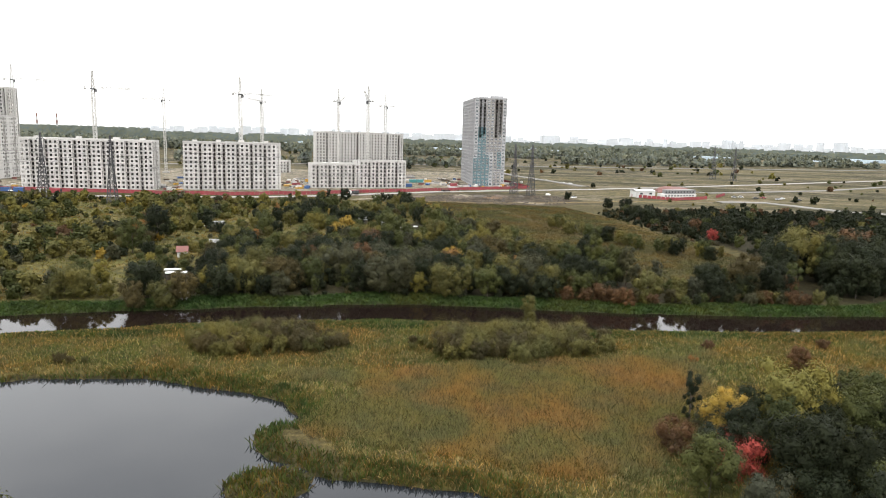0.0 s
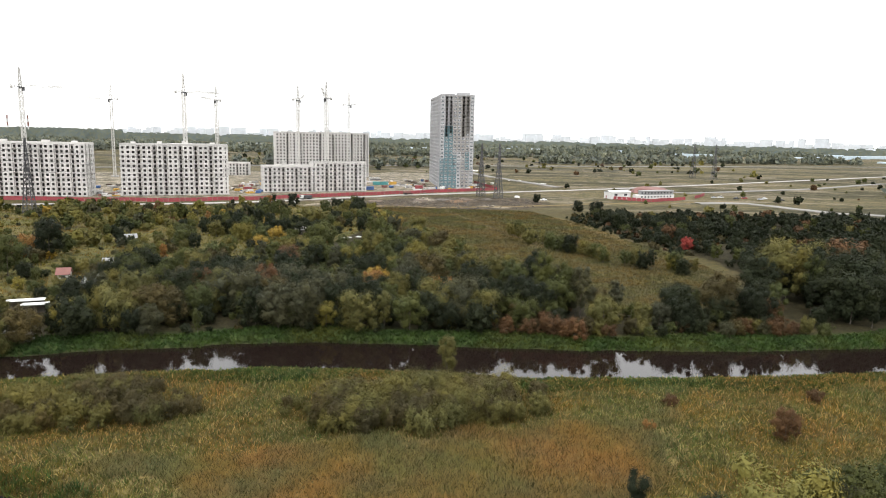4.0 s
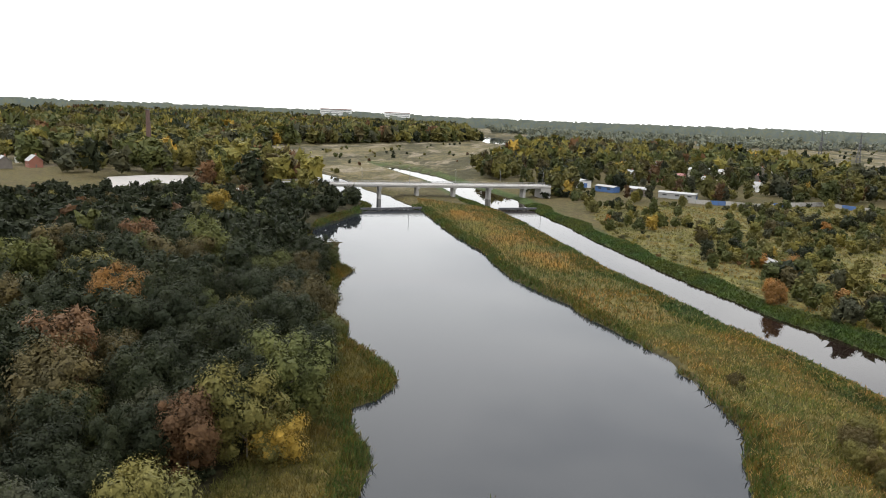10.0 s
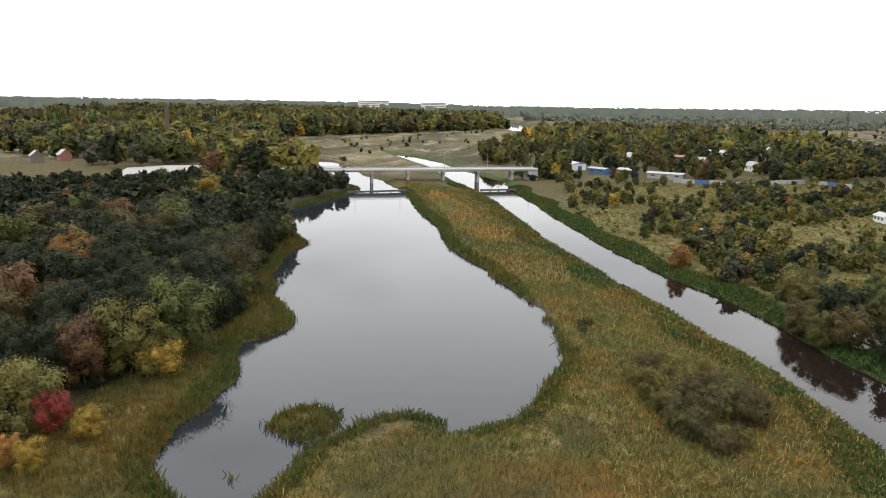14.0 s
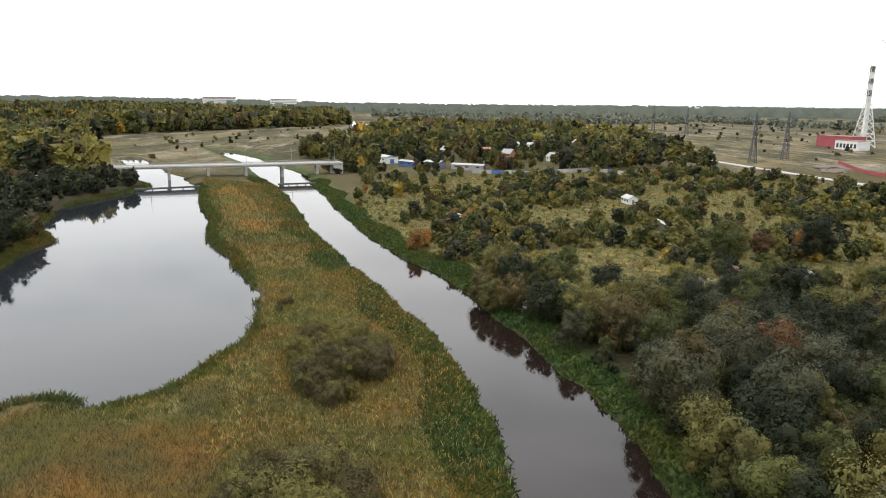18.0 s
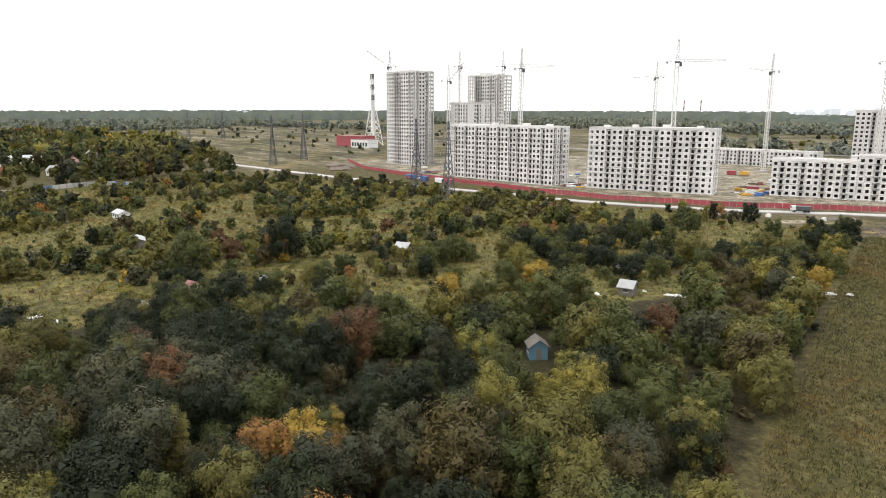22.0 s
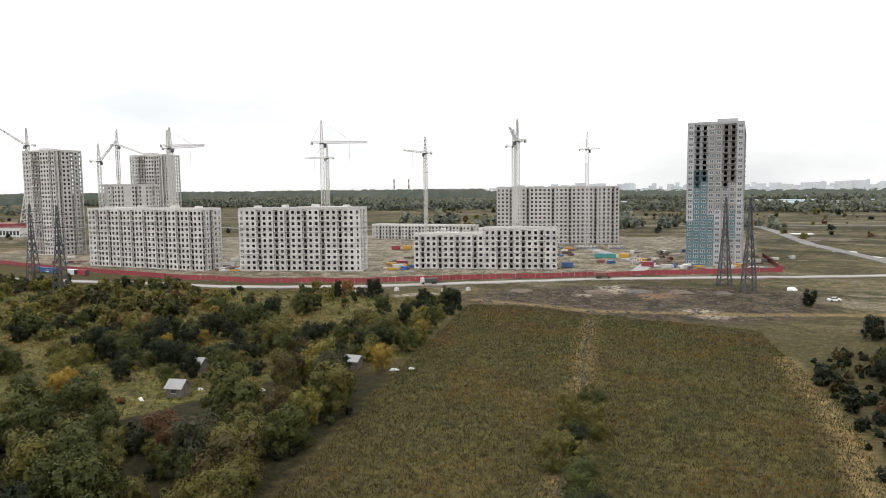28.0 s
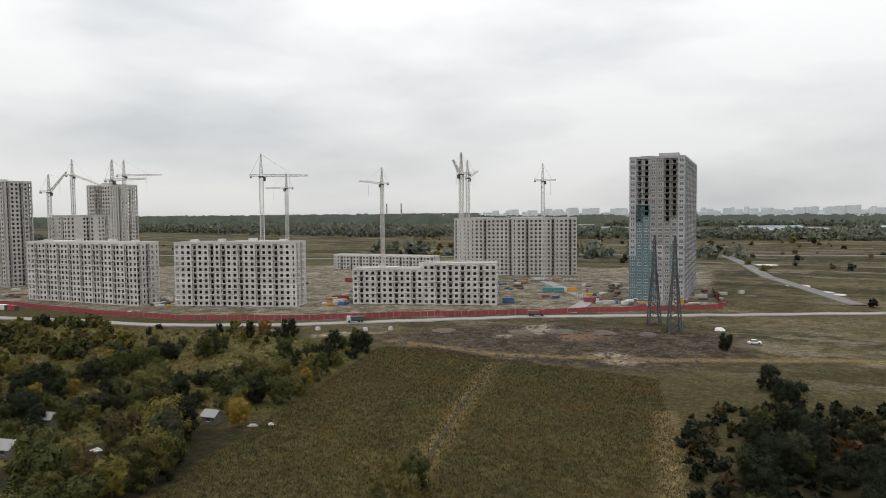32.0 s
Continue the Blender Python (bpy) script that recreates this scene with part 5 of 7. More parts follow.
# trees that stand out by their place and colour: kind, colour, variant, x, y, height
MARKED = (
    ("willow", 6, 0, -5.5, 210.5, 8.5), ("tree", 6, 1, -23.2, 210.4, 10.0), ("tree", 5, 2, -23.1, 214.8, 10.0), ("birch", 3, 0, -13.2, 235.8, 14.5), ("willow", 9, 1, -71.6, 185.1, 10.0), ("tree", 3, 2, -30.9, 188.3, 6.7),
    ("tree", 1, 3, -18.3, 197.5, 10.0), ("tree", 5, 0, -72.4, 269.4, 9.2), ("birch", 6, 1, -102.8, 260.3, 6.5), ("tree", 7, 2, -146.7, 244.9, 8.3), ("bush", 6, 3, -150.7, 259.8, 8.0), ("tree", 5, 0, -92.8, 343.5, 5.8),
    ("willow", 3, 1, -88.7, 304.9, 8.2), ("willow", 9, 2, -90.1, 168.4, 8.2), ("tree", 3, 3, -86.7, 178.1, 8.3), ("willow", 2, 0, -120.5, 166.4, 9.0), ("willow", 6, 1, -154.8, 145.3, 5.5), ("bush", 6, 2, -200.5, 153.1, 5.0),
    ("willow", 0, 3, -156.8, 175.3, 6.4), ("willow", 4, 0, -45.9, 196.1, 10.9), ("willow", 4, 1, -47.2, 210.7, 10.9), ("willow", 4, 2, -60.0, 203.1, 10.9), ("tree", 4, 3, -15.5, 223.0, 11.7), ("willow", 3, 0, -36.4, 250.7, 9.1),
    ("tree", 1, 1, -137.1, 230.7, 13.3), ("willow", 0, 2, -9.3, 220.8, 5.5), ("tree", 2, 3, -18.2, 256.8, 10.0), ("tree", 3, 0, -21.6, 241.4, 8.3), ("birch", 5, 2, -25.3, 219.8, 8.1), ("tree", 6, 3, -20.8, 217.3, 7.5),
    ("tree", 5, 0, -34.3, 350.7, 7.4), ("tree", 2, 1, -38.7, 324.6, 7.5), ("willow", 3, 3, -93.4, 305.8, 7.3), ("tree", 5, 0, -47.0, 384.5, 5.8), ("tree", 1, 1, -14.8, 233.5, 10.0), ("willow", 2, 2, -4.3, 280.4, 9.0),
    ("tree", 2, 3, 0.5, 255.7, 10.0), ("tree", 4, 0, 0.1, 245.2, 10.0), ("tree", 5, 2, -99.7, 337.5, 5.0), ("tree", 5, 3, -124.7, 372.8, 5.0), ("birch", 6, 0, -51.2, 279.5, 6.5),
    ("birch", 6, 1, -40.1, 316.8, 6.5), ("willow", 9, 2, -27.0, 312.2, 7.3), ("willow", 3, 3, -15.2, 291.9, 8.2), ("tree", 1, 0, -22.4, 319.4, 8.3), ("tree", 5, 1, -45.1, 378.7, 5.0), ("tree", 8, 2, -24.5, 50.5, 6.7),
    ("tree", 6, 3, -15.6, 52.2, 5.0), ("tree", 5, 0, -15.2, 55.7, 5.0), ("willow", 5, 1, -25.0, 55.6, 4.5), ("willow", 1, 2, -56.4, 48.1, 14.5), ("willow", 2, 3, -46.1, 47.5, 12.7), ("bush", 5, 0, -46.8, 51.6, 6.0),
    ("willow", 9, 1, -43.2, 22.7, 14.5), ("tree", 6, 2, -83.4, 5.9, 15.0), ("willow", 9, 3, -93.1, 36.8, 12.7), ("tree", 9, 0, -122.2, -0.0, 13.3), ("tree", 7, 1, -39.8, 42.9, 11.7), ("tree", 5, 2, -224.3, -44.3, 11.7),
    ("willow", 2, 3, -115.8, 166.3, 8.2), ("willow", 2, 0, -92.9, 163.3, 7.3), ("willow", 6, 1, -163.8, 146.1, 4.5), ("willow", 0, 2, -140.4, 164.0, 6.4), ("tree", 5, 3, 25.0, 99.9, 9.2), ("willow", 3, 0, 35.1, 102.1, 12.7),
    ("tree", 7, 1, 50.7, 135.9, 5.7), ("bush", 8, 2, 22.9, 89.1, 6.0), ("poplar", 0, 3, 22.3, 107.8, 9.1), ("bush", 7, 0, 17.1, 96.6, 5.0), ("tree", 1, 1, 46.6, 108.9, 10.0), ("willow", 0, 2, 31.7, 86.5, 10.9),
    ("tree", 0, 3, 37.5, 85.7, 10.0), ("willow", 9, 0, -5.7, 192.2, 5.5), ("willow", 9, 1, 13.8, 199.4, 5.5), ("bush", 7, 2, 20.6, 189.7, 5.0), ("bush", 7, 3, 26.0, 186.7, 5.0), ("willow", 2, 0, 43.5, 197.7, 6.4),
    ("willow", 7, 1, 76.2, 205.2, 7.3), ("willow", 0, 2, 55.9, 210.4, 9.1), ("willow", 0, 3, 61.9, 201.3, 8.2), ("birch", 2, 0, -17.5, 188.4, 9.7), ("tree", 3, 1, -15.5, 253.0, 10.0), ("tree", 8, 2, 85.9, 309.9, 6.7),
    ("tree", 2, 3, 107.3, 383.1, 6.7), ("tree", 2, 0, 90.5, 233.0, 19.0), ("willow", 0, 1, 61.7, 447.0, 7.3), ("willow", 0, 2, 69.4, 425.2, 9.1), ("willow", 0, 3, 71.6, 371.5, 8.2), ("willow", 0, 0, 41.0, 494.2, 6.4),
    ("willow", 2, 2, -84.7, 188.7, 9.1), ("willow", 9, 3, -67.1, 186.8, 9.1), ("willow", 6, 0, -150.5, 143.5, 6.4), ("bush", 6, 1, -191.9, 161.4, 6.0), ("tree", 3, 3, -116.5, 176.2, 8.3), ("willow", 9, 0, -99.6, 161.6, 7.3),
    ("tree", 2, 1, -101.8, 177.4, 8.3), ("willow", 2, 2, -76.9, 180.9, 10.0), ("tree", 5, 3, -230.3, 257.0, 5.0), ("tree", 0, 0, -141.5, 258.4, 15.0), ("willow", 0, 1, -157.3, 179.9, 8.2), ("tree", 5, 2, -74.6, 296.7, 8.3),
    ("willow", 0, 3, -210.9, 139.6, 6.4),
    ("birch", 2, 1, -1.3, 158.6, 8.6), ("bush", 7, 3, 53.3, 139.5, 2.0), ("bush", 7, 1, 37.2, 148.4, 2.2), ("bush", 6, 2, 31.1, 138.2, 1.6), ("bush", 7, 0, 63.4, 153.4, 2.4),
)
for kind, colour, variant, x, y, h in MARKED:
    tree_thing(kind, colour, variant, x, y, h, 1.7 * variant + x, "trees standing out")
rng_h = np.random.default_rng(41)
for k in range(26):
    x = 12 + 2.9 * k + rng_h.normal(0, 1)
    tree_thing("bush" if k % 3 else "willow", int(rng_h.choice([1, 2, 4, 0, 7, 9])), k % 4, x, 188.5 + 0.13 * (x - 12) + rng_h.normal(0, 1.6), rng_h.uniform(2.6, 4.6), rng_h.uniform(0, 6), "bushes along the bank")
for (xa, ya), (xb, yb) in zip(HEDGE, HEDGE[1:]):
    for k in range(4):
        u = k / 4
        tree_thing(("tree", "willow", "willow", "birch")[k], int(rng_h.choice([0, 1, 1, 2, 2, 3])), int(rng_h.integers(0, 4)), xa + (xb - xa) * u + rng_h.normal(0, 1.8),
                   ya + (yb - ya) * u + rng_h.normal(0, 1.5), rng_h.uniform(4.5, 7.5), rng_h.uniform(0, 6), "hedgerow trees")
# low osier thickets on the spit
for cx, cy, rx, ry, turn, n, hm in ((-57.9, 136.3, 17, 8, 0.12, 46, 4.9), (-4, 141.5, 21, 8, 0.27, 58, 6.2), (-24.9, 140, 4, 3, 0, 4, 2.4), (-87.7, 120, 6, 3, 0.3, 5, 1.8)):
    for i in range(n):
        a, r = rng_h.uniform(0, 6.28), math.sqrt(rng_h.uniform(0, 1))
        u, v = rx * r * math.cos(a), ry * r * math.sin(a)
        tree_thing("osier" if i % 2 else "willow", int(rng_h.choice([9, 9, 2, 2])), int(rng_h.integers(0, 3)), cx + u * math.cos(turn) - v * math.sin(turn), cy + u * math.sin(turn) + v * math.cos(turn),
                   hm * rng_h.uniform(0.8, 1.05) * (1 - 0.35 * r * r), rng_h.uniform(0, 6), "osier thicket on the spit")
ends = []
for cx, cy in ((-375.5, 91.2), (-386.3, 83), (-364.7, 99.4), (-395, 74.8), (-381.4, 99.5), (-369.7, 80.8), (-310.7, -27.8), (-305.9, -36.2), (-320.7, -46.6), (-329.1, -40.3)):
    for k in range(3):
        ends.append((("bush", "willow", "tree")[k], int(rng_h.choice([0, 1, 2])), k, cx + rng_h.normal(0, 4), cy + rng_h.normal(0, 4), rng_h.uniform(3.5, 6.5), rng_h.uniform(0, 6)))
wood("bank_bushes", [r for r in ends if water_depth(np.array([r[3]]), np.array([r[4]]))[0] > 1.5], 2, "dense bushes round the ends of the bridge")
w1 = rows_for(WOOD_WEST, 120, 16, 13, 24, (("tree", 60), ("birch", 30), ("poplar", 10)), FAR_MIX, 6.0)
rng_w = np.random.default_rng(52)
fringe = [r for r in w1 if r[3] > -620]
wood("western_forest", fringe, 2, "tall autumn forest behind the car park")
wood("western_forest", [r for r in w1 if r[3] <= -620 and rng_w.uniform() < min(1.0, 1100 / (abs(r[3]) + abs(r[4])))], 3, "wide autumn forest reaching to the horizon")
v1 = rows_for(VILLAGE, 95, 17, 7, 17, (("tree", 40), ("birch", 45), ("bush", 8), ("poplar", 12)), FAR_MIX, 4.0, patches=-0.22)
wood("village_trees", [r for r in v1 if r[3] > -600], 2, "birches and garden trees between village houses")
wood("village_trees", [r for r in v1 if r[3] <= -600], 3, "tall birches in the far village")
plain_rows = []
for i, (poly, per, hm) in enumerate((([(-414.2, 758.3), (-56.5, 803.4), (330, 820), (420, 1300), (-600, 1250)], 900, 5.0), ([(63.1, 640.2), (400, 860), (900, 1250), (900, 600), (307.5, 436.3), (113.2, 443.3)], 1100, 4.0),
                                     ([(-475.7, 418.5), (-1127.7, 493.8), (-1600, 700), (-900, 900), (-473.5, 718.3)], 1500, 4.0), ([(-640, -180), (-437.6, -67.1), (-583.2, 6.9), (-1058.2, -12.8)], 700, 3.0), ([(-72.3, 443.1), (-324.6, 391.4), (-294.6, 374), (-57.7, 429.1)], 150, 2.5))):
    plain_rows += rows_for(poly, per / 2.6, 80 + i, hm * 0.5, hm * 1.5, (("bush", 70), ("tree", 20), ("willow", 30)), ((0, 40), (1, 25), (2, 25), (7, 6), (3, 4)), 4.0, patches=0.12)
wood("plain_scrub", plain_rows, 3, "loose scrub scattered over the open plain")
# belts of wood on the plain beyond the building site, and the wooded skyline
BELTS = ([(-1180, 60), (-1260, 260), (-1380, 640), (-1470, 640), (-1380, 260), (-1300, 0)], [(-1720, -60), (-1780, 700), (-1920, 700), (-1850, -60)], [(-2300, -500), (-2450, 900), (-2600, 900), (-2460, -500)],
         [(-1700, 1150), (-660, 1150), (-500, 1270), (-296, 1235), (-75, 1285), (300, 1330), (300, 1460), (-300, 1430), (-1500, 1600)],
         [(-420, 850), (-170, 872), (-25, 925), (-30, 950), (-200, 905), (-430, 875)], [(100, 1080), (700, 1350), (720, 1450), (90, 1150)], [(20, 1650), (900, 1900), (900, 2000), (0, 1720)],
         [(-600, 2000), (900, 2300), (900, 2450), (-600, 2120)], [(331, 632.2), (520, 700), (530, 720), (331.1, 652.6)], [(-1700, 690), (-1028.5, 804.4), (-1000, 830), (-1700, 760)])
belt_rows = []
for i, poly in enumerate(BELTS):
    belt_rows += rows_for(poly, 190, 60 + i, 9, 17, (("tree", 60), ("birch", 25), ("bush", 20)), FAR_MIX, 6.0)
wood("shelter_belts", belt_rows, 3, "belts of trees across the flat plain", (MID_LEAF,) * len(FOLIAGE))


# ---- reeds, bank herbs, meadow grass ----
def tufts(name, poly, per_m2, hmin, hmax, mats, seed, label, keep=None, lean=0.25, blades=3, width=0.2):
    rng = np.random.default_rng(seed)
    xs, ys = [p[0] for p in poly], [p[1] for p in poly]
    n = int((max(xs) - min(xs)) * (max(ys) - min(ys)) * per_m2)
    x, y = rng.uniform(min(xs), max(xs), n), rng.uniform(min(ys), max(ys), n)
    ok = inside(x, y, poly)
    x, y = x[ok], y[ok]
    ok = water_depth(x, y) > 0.1
    if keep is not None:
        ok &= keep(x, y)
    x, y = x[ok], y[ok]
    z = ground_z(x, y)
    n = len(x)
    out, ix = [], []
    for b in range(blades):
        a = rng.uniform(0, 2 * np.pi, n)
        h = rng.uniform(hmin, hmax, n)
        w = width * rng.uniform(0.6, 1.3, n)
        ox, oy = rng.normal(0, 0.35, n), rng.normal(0, 0.35, n)
        lx, ly = rng.normal(0, lean, n) * h, rng.normal(0, lean, n) * h
        px, py = x + ox, y + oy
        ca, sa = np.cos(a) * w / 2, np.sin(a) * w / 2
        q = np.stack([np.stack([px - ca, py - sa, z - 0.1], 1), np.stack([px + ca, py + sa, z - 0.1], 1),
                      np.stack([px + ca * 0.5 + lx, py + sa * 0.5 + ly, z + h * 0.9], 1), np.stack([px - ca * 0.5 + lx * 1.2, py - sa * 0.5 + ly * 1.2, z + h], 1)], 1)
        out.append(q.reshape(-1, 3))
        ix.append(rng.integers(0, len(mats), n))
    v = np.concatenate(out)
    me = mesh_np(name, v, quads(len(v) // 4), mats, np.concatenate(ix))
    return tagged(new(name, me), label, "grass", kind="stuff")


def in_reeds(x, y):
    """Reeds thin out in patches towards the edge of their bed."""
    k = np.array([noise.noise(Vector((a * 0.12, b * 0.12, 2))) for a, b in zip(x, y)])
    return away(x, y, REEDS, True) > 3.5 + 5 * k


tufts("reed_bed", REEDS, 13.0, 0.5, 1.15, (M_REED, M_REED, M_REED, M_SEDGE), 21, "ochre reed bed between the lake and the river", in_reeds, 0.4, 3, 0.085)
tufts("reed_bed", REEDS_W, 1.2, 1.0, 1.8, (M_REED, M_REED, M_SEDGE), 22, "pale ochre reeds on the narrow spit")
tufts("sedge_meadow", STRIP, 6.0, 0.3, 0.8, (M_SEDGE, M_SEDGE, M_MEADOW, M_SEDGE, M_VERGE, M_REED), 23, "olive sedge meadow on the spit between two waters", lambda x, y: (x > -125) & ~(inside(x, y, REEDS) & (away(x, y, REEDS, True) > 5)), 0.5, 3, 0.11)
tufts("sedge_meadow", STRIP, 1.6, 0.5, 1.0, (M_SEDGE, M_SEDGE, M_MEADOW, M_VERGE, M_REED), 29, "olive sedge meadow on the far end of the spit", lambda x, y: x <= -125, 0.35, 3, 0.17)


def by_river(x, y):
    return (np.minimum(away(x, y, NEAR_BANK), away(x, y, FAR_BANK)) < 8.0 + 2.0 * np.sin(x * 0.13))


tufts("bank_herbs", [(-341.2, 16.2), (142.9, 151.5), (142.7, 227.2), (-58.9, 191.4), (-337.6, 99.2)], 4.0, 0.25, 0.7, (M_VERGE,), 24, "green herbs along the river banks", by_river, 0.6, 3, 0.34)
tufts("lake_sedge", [(-310.6, -20.5), (0, 30), (30.8, 110.5), (-57.9, 123.8), (-309, 42.1)], 4.0, 0.5, 1.1, (M_VERGE, M_VERGE, M_SEDGE), 25, "green sedge fringe round the lake shore", lambda x, y: water_depth(x, y) < 4.0, 0.4, 3, 0.2)
tufts("shore_sedge", SOUTH_SHORE, 5.0, 0.4, 1.0, (M_SEDGE, M_MEADOW, M_SEDGE), 28, "olive sedge and weeds on the wooded shore", None, 0.4, 3, 0.11)
tufts("meadow_grass", FIELD, 5.0, 0.2, 0.5, (M_FIELD, M_FIELD, M_FIELD, M_MEADOW), 26, "rough unmown grass of the open field", None, 0.5, 2, 0.12)
tufts("garden_grass", GARDENS, 0.34, 0.3, 0.7, (M_MEADOW, M_SEDGE, M_MEADOW), 27, "tall grass and weeds in abandoned gardens", None, 0.5, 3, 0.28)

# ---- small buildings and clutter ----
M_PLANK = surf("weathered_planks", (0.09, 0.075, 0.06), (0.16, 0.14, 0.12), 0.5, 8.0, 0.9, 0.4)
M_BLUEPAINT = surf("faded_blue_paint", (0.06, 0.13, 0.17), (0.1, 0.185, 0.23), 0.5, 5.0, 0.75, 0.2)
M_WHITE = surf("white_paint", (0.55, 0.55, 0.53), (0.68, 0.68, 0.66), 0.4, 3.0, 0.6, 0.1)
M_TIN = surf("pale_tin_roof", (0.2, 0.205, 0.21), (0.34, 0.34, 0.335), 0.6, 3.0, 0.45, 0.1, metal=0.3)
M_SLATE = surf("grey_fibre_cement_roof", (0.22, 0.22, 0.22), (0.34, 0.34, 0.33), 0.6, 4.0, 0.9, 0.2)
M_BRICK = surf("red_brick", (0.2, 0.075, 0.05), (0.3, 0.12, 0.08), 0.5, 4.0, 0.9, 0.3)
M_TILE = surf("rust_red_roof", (0.16, 0.07, 0.06), (0.23, 0.105, 0.09), 0.4, 3.0, 0.8, 0.2)
M_BLUE = surf("blue_sheet_metal", (0.035, 0.085, 0.22), (0.06, 0.13, 0.3), 0.4, 2.0, 0.55, 0.1)
M_GREEN = surf("teal_container_paint", (0.05, 0.24, 0.24), (0.08, 0.3, 0.3), 0.4, 2.0, 0.55, 0.1)
M_OCHRE = surf("yellow_machine_paint", (0.45, 0.25, 0.04), (0.55, 0.33, 0.06), 0.4, 2.0, 0.55, 0.1)
M_CREAM = surf("cream_plaster", (0.5, 0.46, 0.36), (0.62, 0.57, 0.46), 0.4, 3.0, 0.85, 0.1)
M_SAND = surf("heap_of_sand", (0.07, 0.052, 0.038), (0.14, 0.105, 0.078), 0.3, 3.0, 0.95, 0.4)
M_RUBBLE = surf("grey_rubble", (0.045, 0.038, 0.032), (0.12, 0.105, 0.09), 0.3, 3.0, 0.95, 0.4)
M_GLASS = surf("dark_window_glass", (0.03, 0.035, 0.04), (0.06, 0.065, 0.07), 0.6, 3.0, 0.08, 0.0, spec=0.5)
M_RUBBER = surf("black_rubber", (0.015, 0.015, 0.015), (0.03, 0.03, 0.03), 0.6, 6.0, 0.9, 0.2)


def gable_roof(w, d, z, rise, over=0.4, thick=0.14):
    """Two sloping roof plates with thickness; the ridge runs along x."""
    s = Shape()
    hw, hd = w / 2 + over, d / 2 + over
    for t in (-1, 1):
        lo, hi = (t * hd, z - over * rise / (d / 2)), (0.0, z + rise)
        v = [(-hw, lo[0], lo[1]), (hw, lo[0], lo[1]), (hw, hi[0], hi[1]), (-hw, hi[0], hi[1])]
        v += [(x, y, q + thick) for x, y, q in v]
        s.add(v, [[0, 1, 2, 3], [4, 7, 6, 5], [0, 4, 5, 1], [1, 5, 6, 2], [2, 6, 7, 3], [3, 7, 4, 0]])
    return s


def cabin(x, y, turn, w, d, h, rise, wall, roof, label, windows=2, name="house", category="house", chimney=False, group=""):
    root = thing(name, pose(x, y, float(ground_z(x, y)[0]), 0, 0, turn), label, category, group)
    body = Shape().box(0, 0, -0.6, w, d, h + 0.6)
    n0 = body.n
    body.add([(-w / 2, -d / 2, h), (-w / 2, d / 2, h), (-w / 2, 0, h + rise), (w / 2, -d / 2, h), (w / 2, d / 2, h), (w / 2, 0, h + rise)],
             [[0, 2, 1, 1], [3, 4, 5, 5]])
    body.f[-1] = np.array([[n0, n0 + 2, n0 + 1, n0], [n0 + 3, n0 + 4, n0 + 5, n0 + 3]])
    body.f.pop()
    body.v.pop()
    body.n = n0
    for t in (-1, 1):
        body.add([(t * w / 2, -d / 2, h), (t * w / 2, d / 2, h), (t * w / 2, 0.02, h + rise), (t * w / 2, -0.02, h + rise),
                  (t * (w / 2 - 0.1), -d / 2, h), (t * (w / 2 - 0.1), d / 2, h), (t * (w / 2 - 0.1), 0.02, h + rise), (t * (w / 2 - 0.1), -0.02, h + rise)],
                 [[0, 1, 2, 3], [7, 6, 5, 4], [0, 3, 7, 4], [1, 5, 6, 2]])
    part("wall", body, wall, root)
    part("roof", gable_roof(w, d, h, rise), roof, root)
    for i in range(windows):
        wx = (i + 0.5) / windows * w - w / 2
        for t in (-1, 1):
            win = part("window", Shape().box(wx, t * (d / 2 + 0.02), h * 0.42, min(1.1, w / windows * 0.55), 0.06, h * 0.36), M_GLASS, root)
            part("sill", Shape().box(wx, t * (d / 2 + 0.05), h * 0.42 - 0.08, min(1.1, w / windows * 0.55) + 0.2, 0.06, 0.09), M_WHITE, win)
    part("door", Shape().box(w / 2 + 0.02, 0, 0, 0.08, 0.9, min(2.0, h * 0.9)), M_PLANK, root)
    if chimney:
        part("chimney", Shape().box(w * 0.2, d * 0.1, h, 0.6, 0.6, rise + 1.0), M_BRICK, root)
    return root


cabin(-60.5, 313.5, 22, 3.4, 3.6, 2.1, 1.3, M_PLANK, M_SLATE, "dark wooden garden hut with a pale grey roof", 1, "garden_hut", "hut")
cabin(-40.6, 267, -30, 3.4, 3.2, 2.5, 1.2, M_BLUEPAINT, M_RUBBLE, "small faded blue wooden garden house among bushes", 1, "garden_hut", "hut")
cabin(-42.3, 349.5, 15, 3.4, 3.4, 2.1, 1.0, M_PLANK, M_SLATE, "grey weathered garden shed beside a yellow tree", 1, "garden_hut", "hut")
cabin(-116.5, 226, 20, 3.2, 3.2, 2.4, 1.4, M_WHITE, M_TILE, "little white garden house with a red roof", 1, "garden_hut", "hut")
cabin(-100.9, 213.3, 60, 3.4, 3.4, 3.2, 1.8, M_WHITE, M_SLATE, "narrow pale garden house with a steep grey roof", 1, "garden_hut", "hut")
cabin(-111.7, 241.8, 10, 3.0, 3.0, 2.6, 1.5, M_PLANK, M_TIN, "grey plank shed with a pale roof", 1, "garden_hut", "hut")
cabin(-198.1, 157.1, 10, 6.5, 4.0, 2.2, 0.9, M_PLANK, M_SLATE, "low dark log shed with a sagging roof", 2, "shed", "shed")
cabin(-191.7, 227.6, -10, 7.5, 4.0, 2.2, 0.8, M_PLANK, M_SLATE, "half-ruined plank shed in tall grass", 2, "shed", "shed")
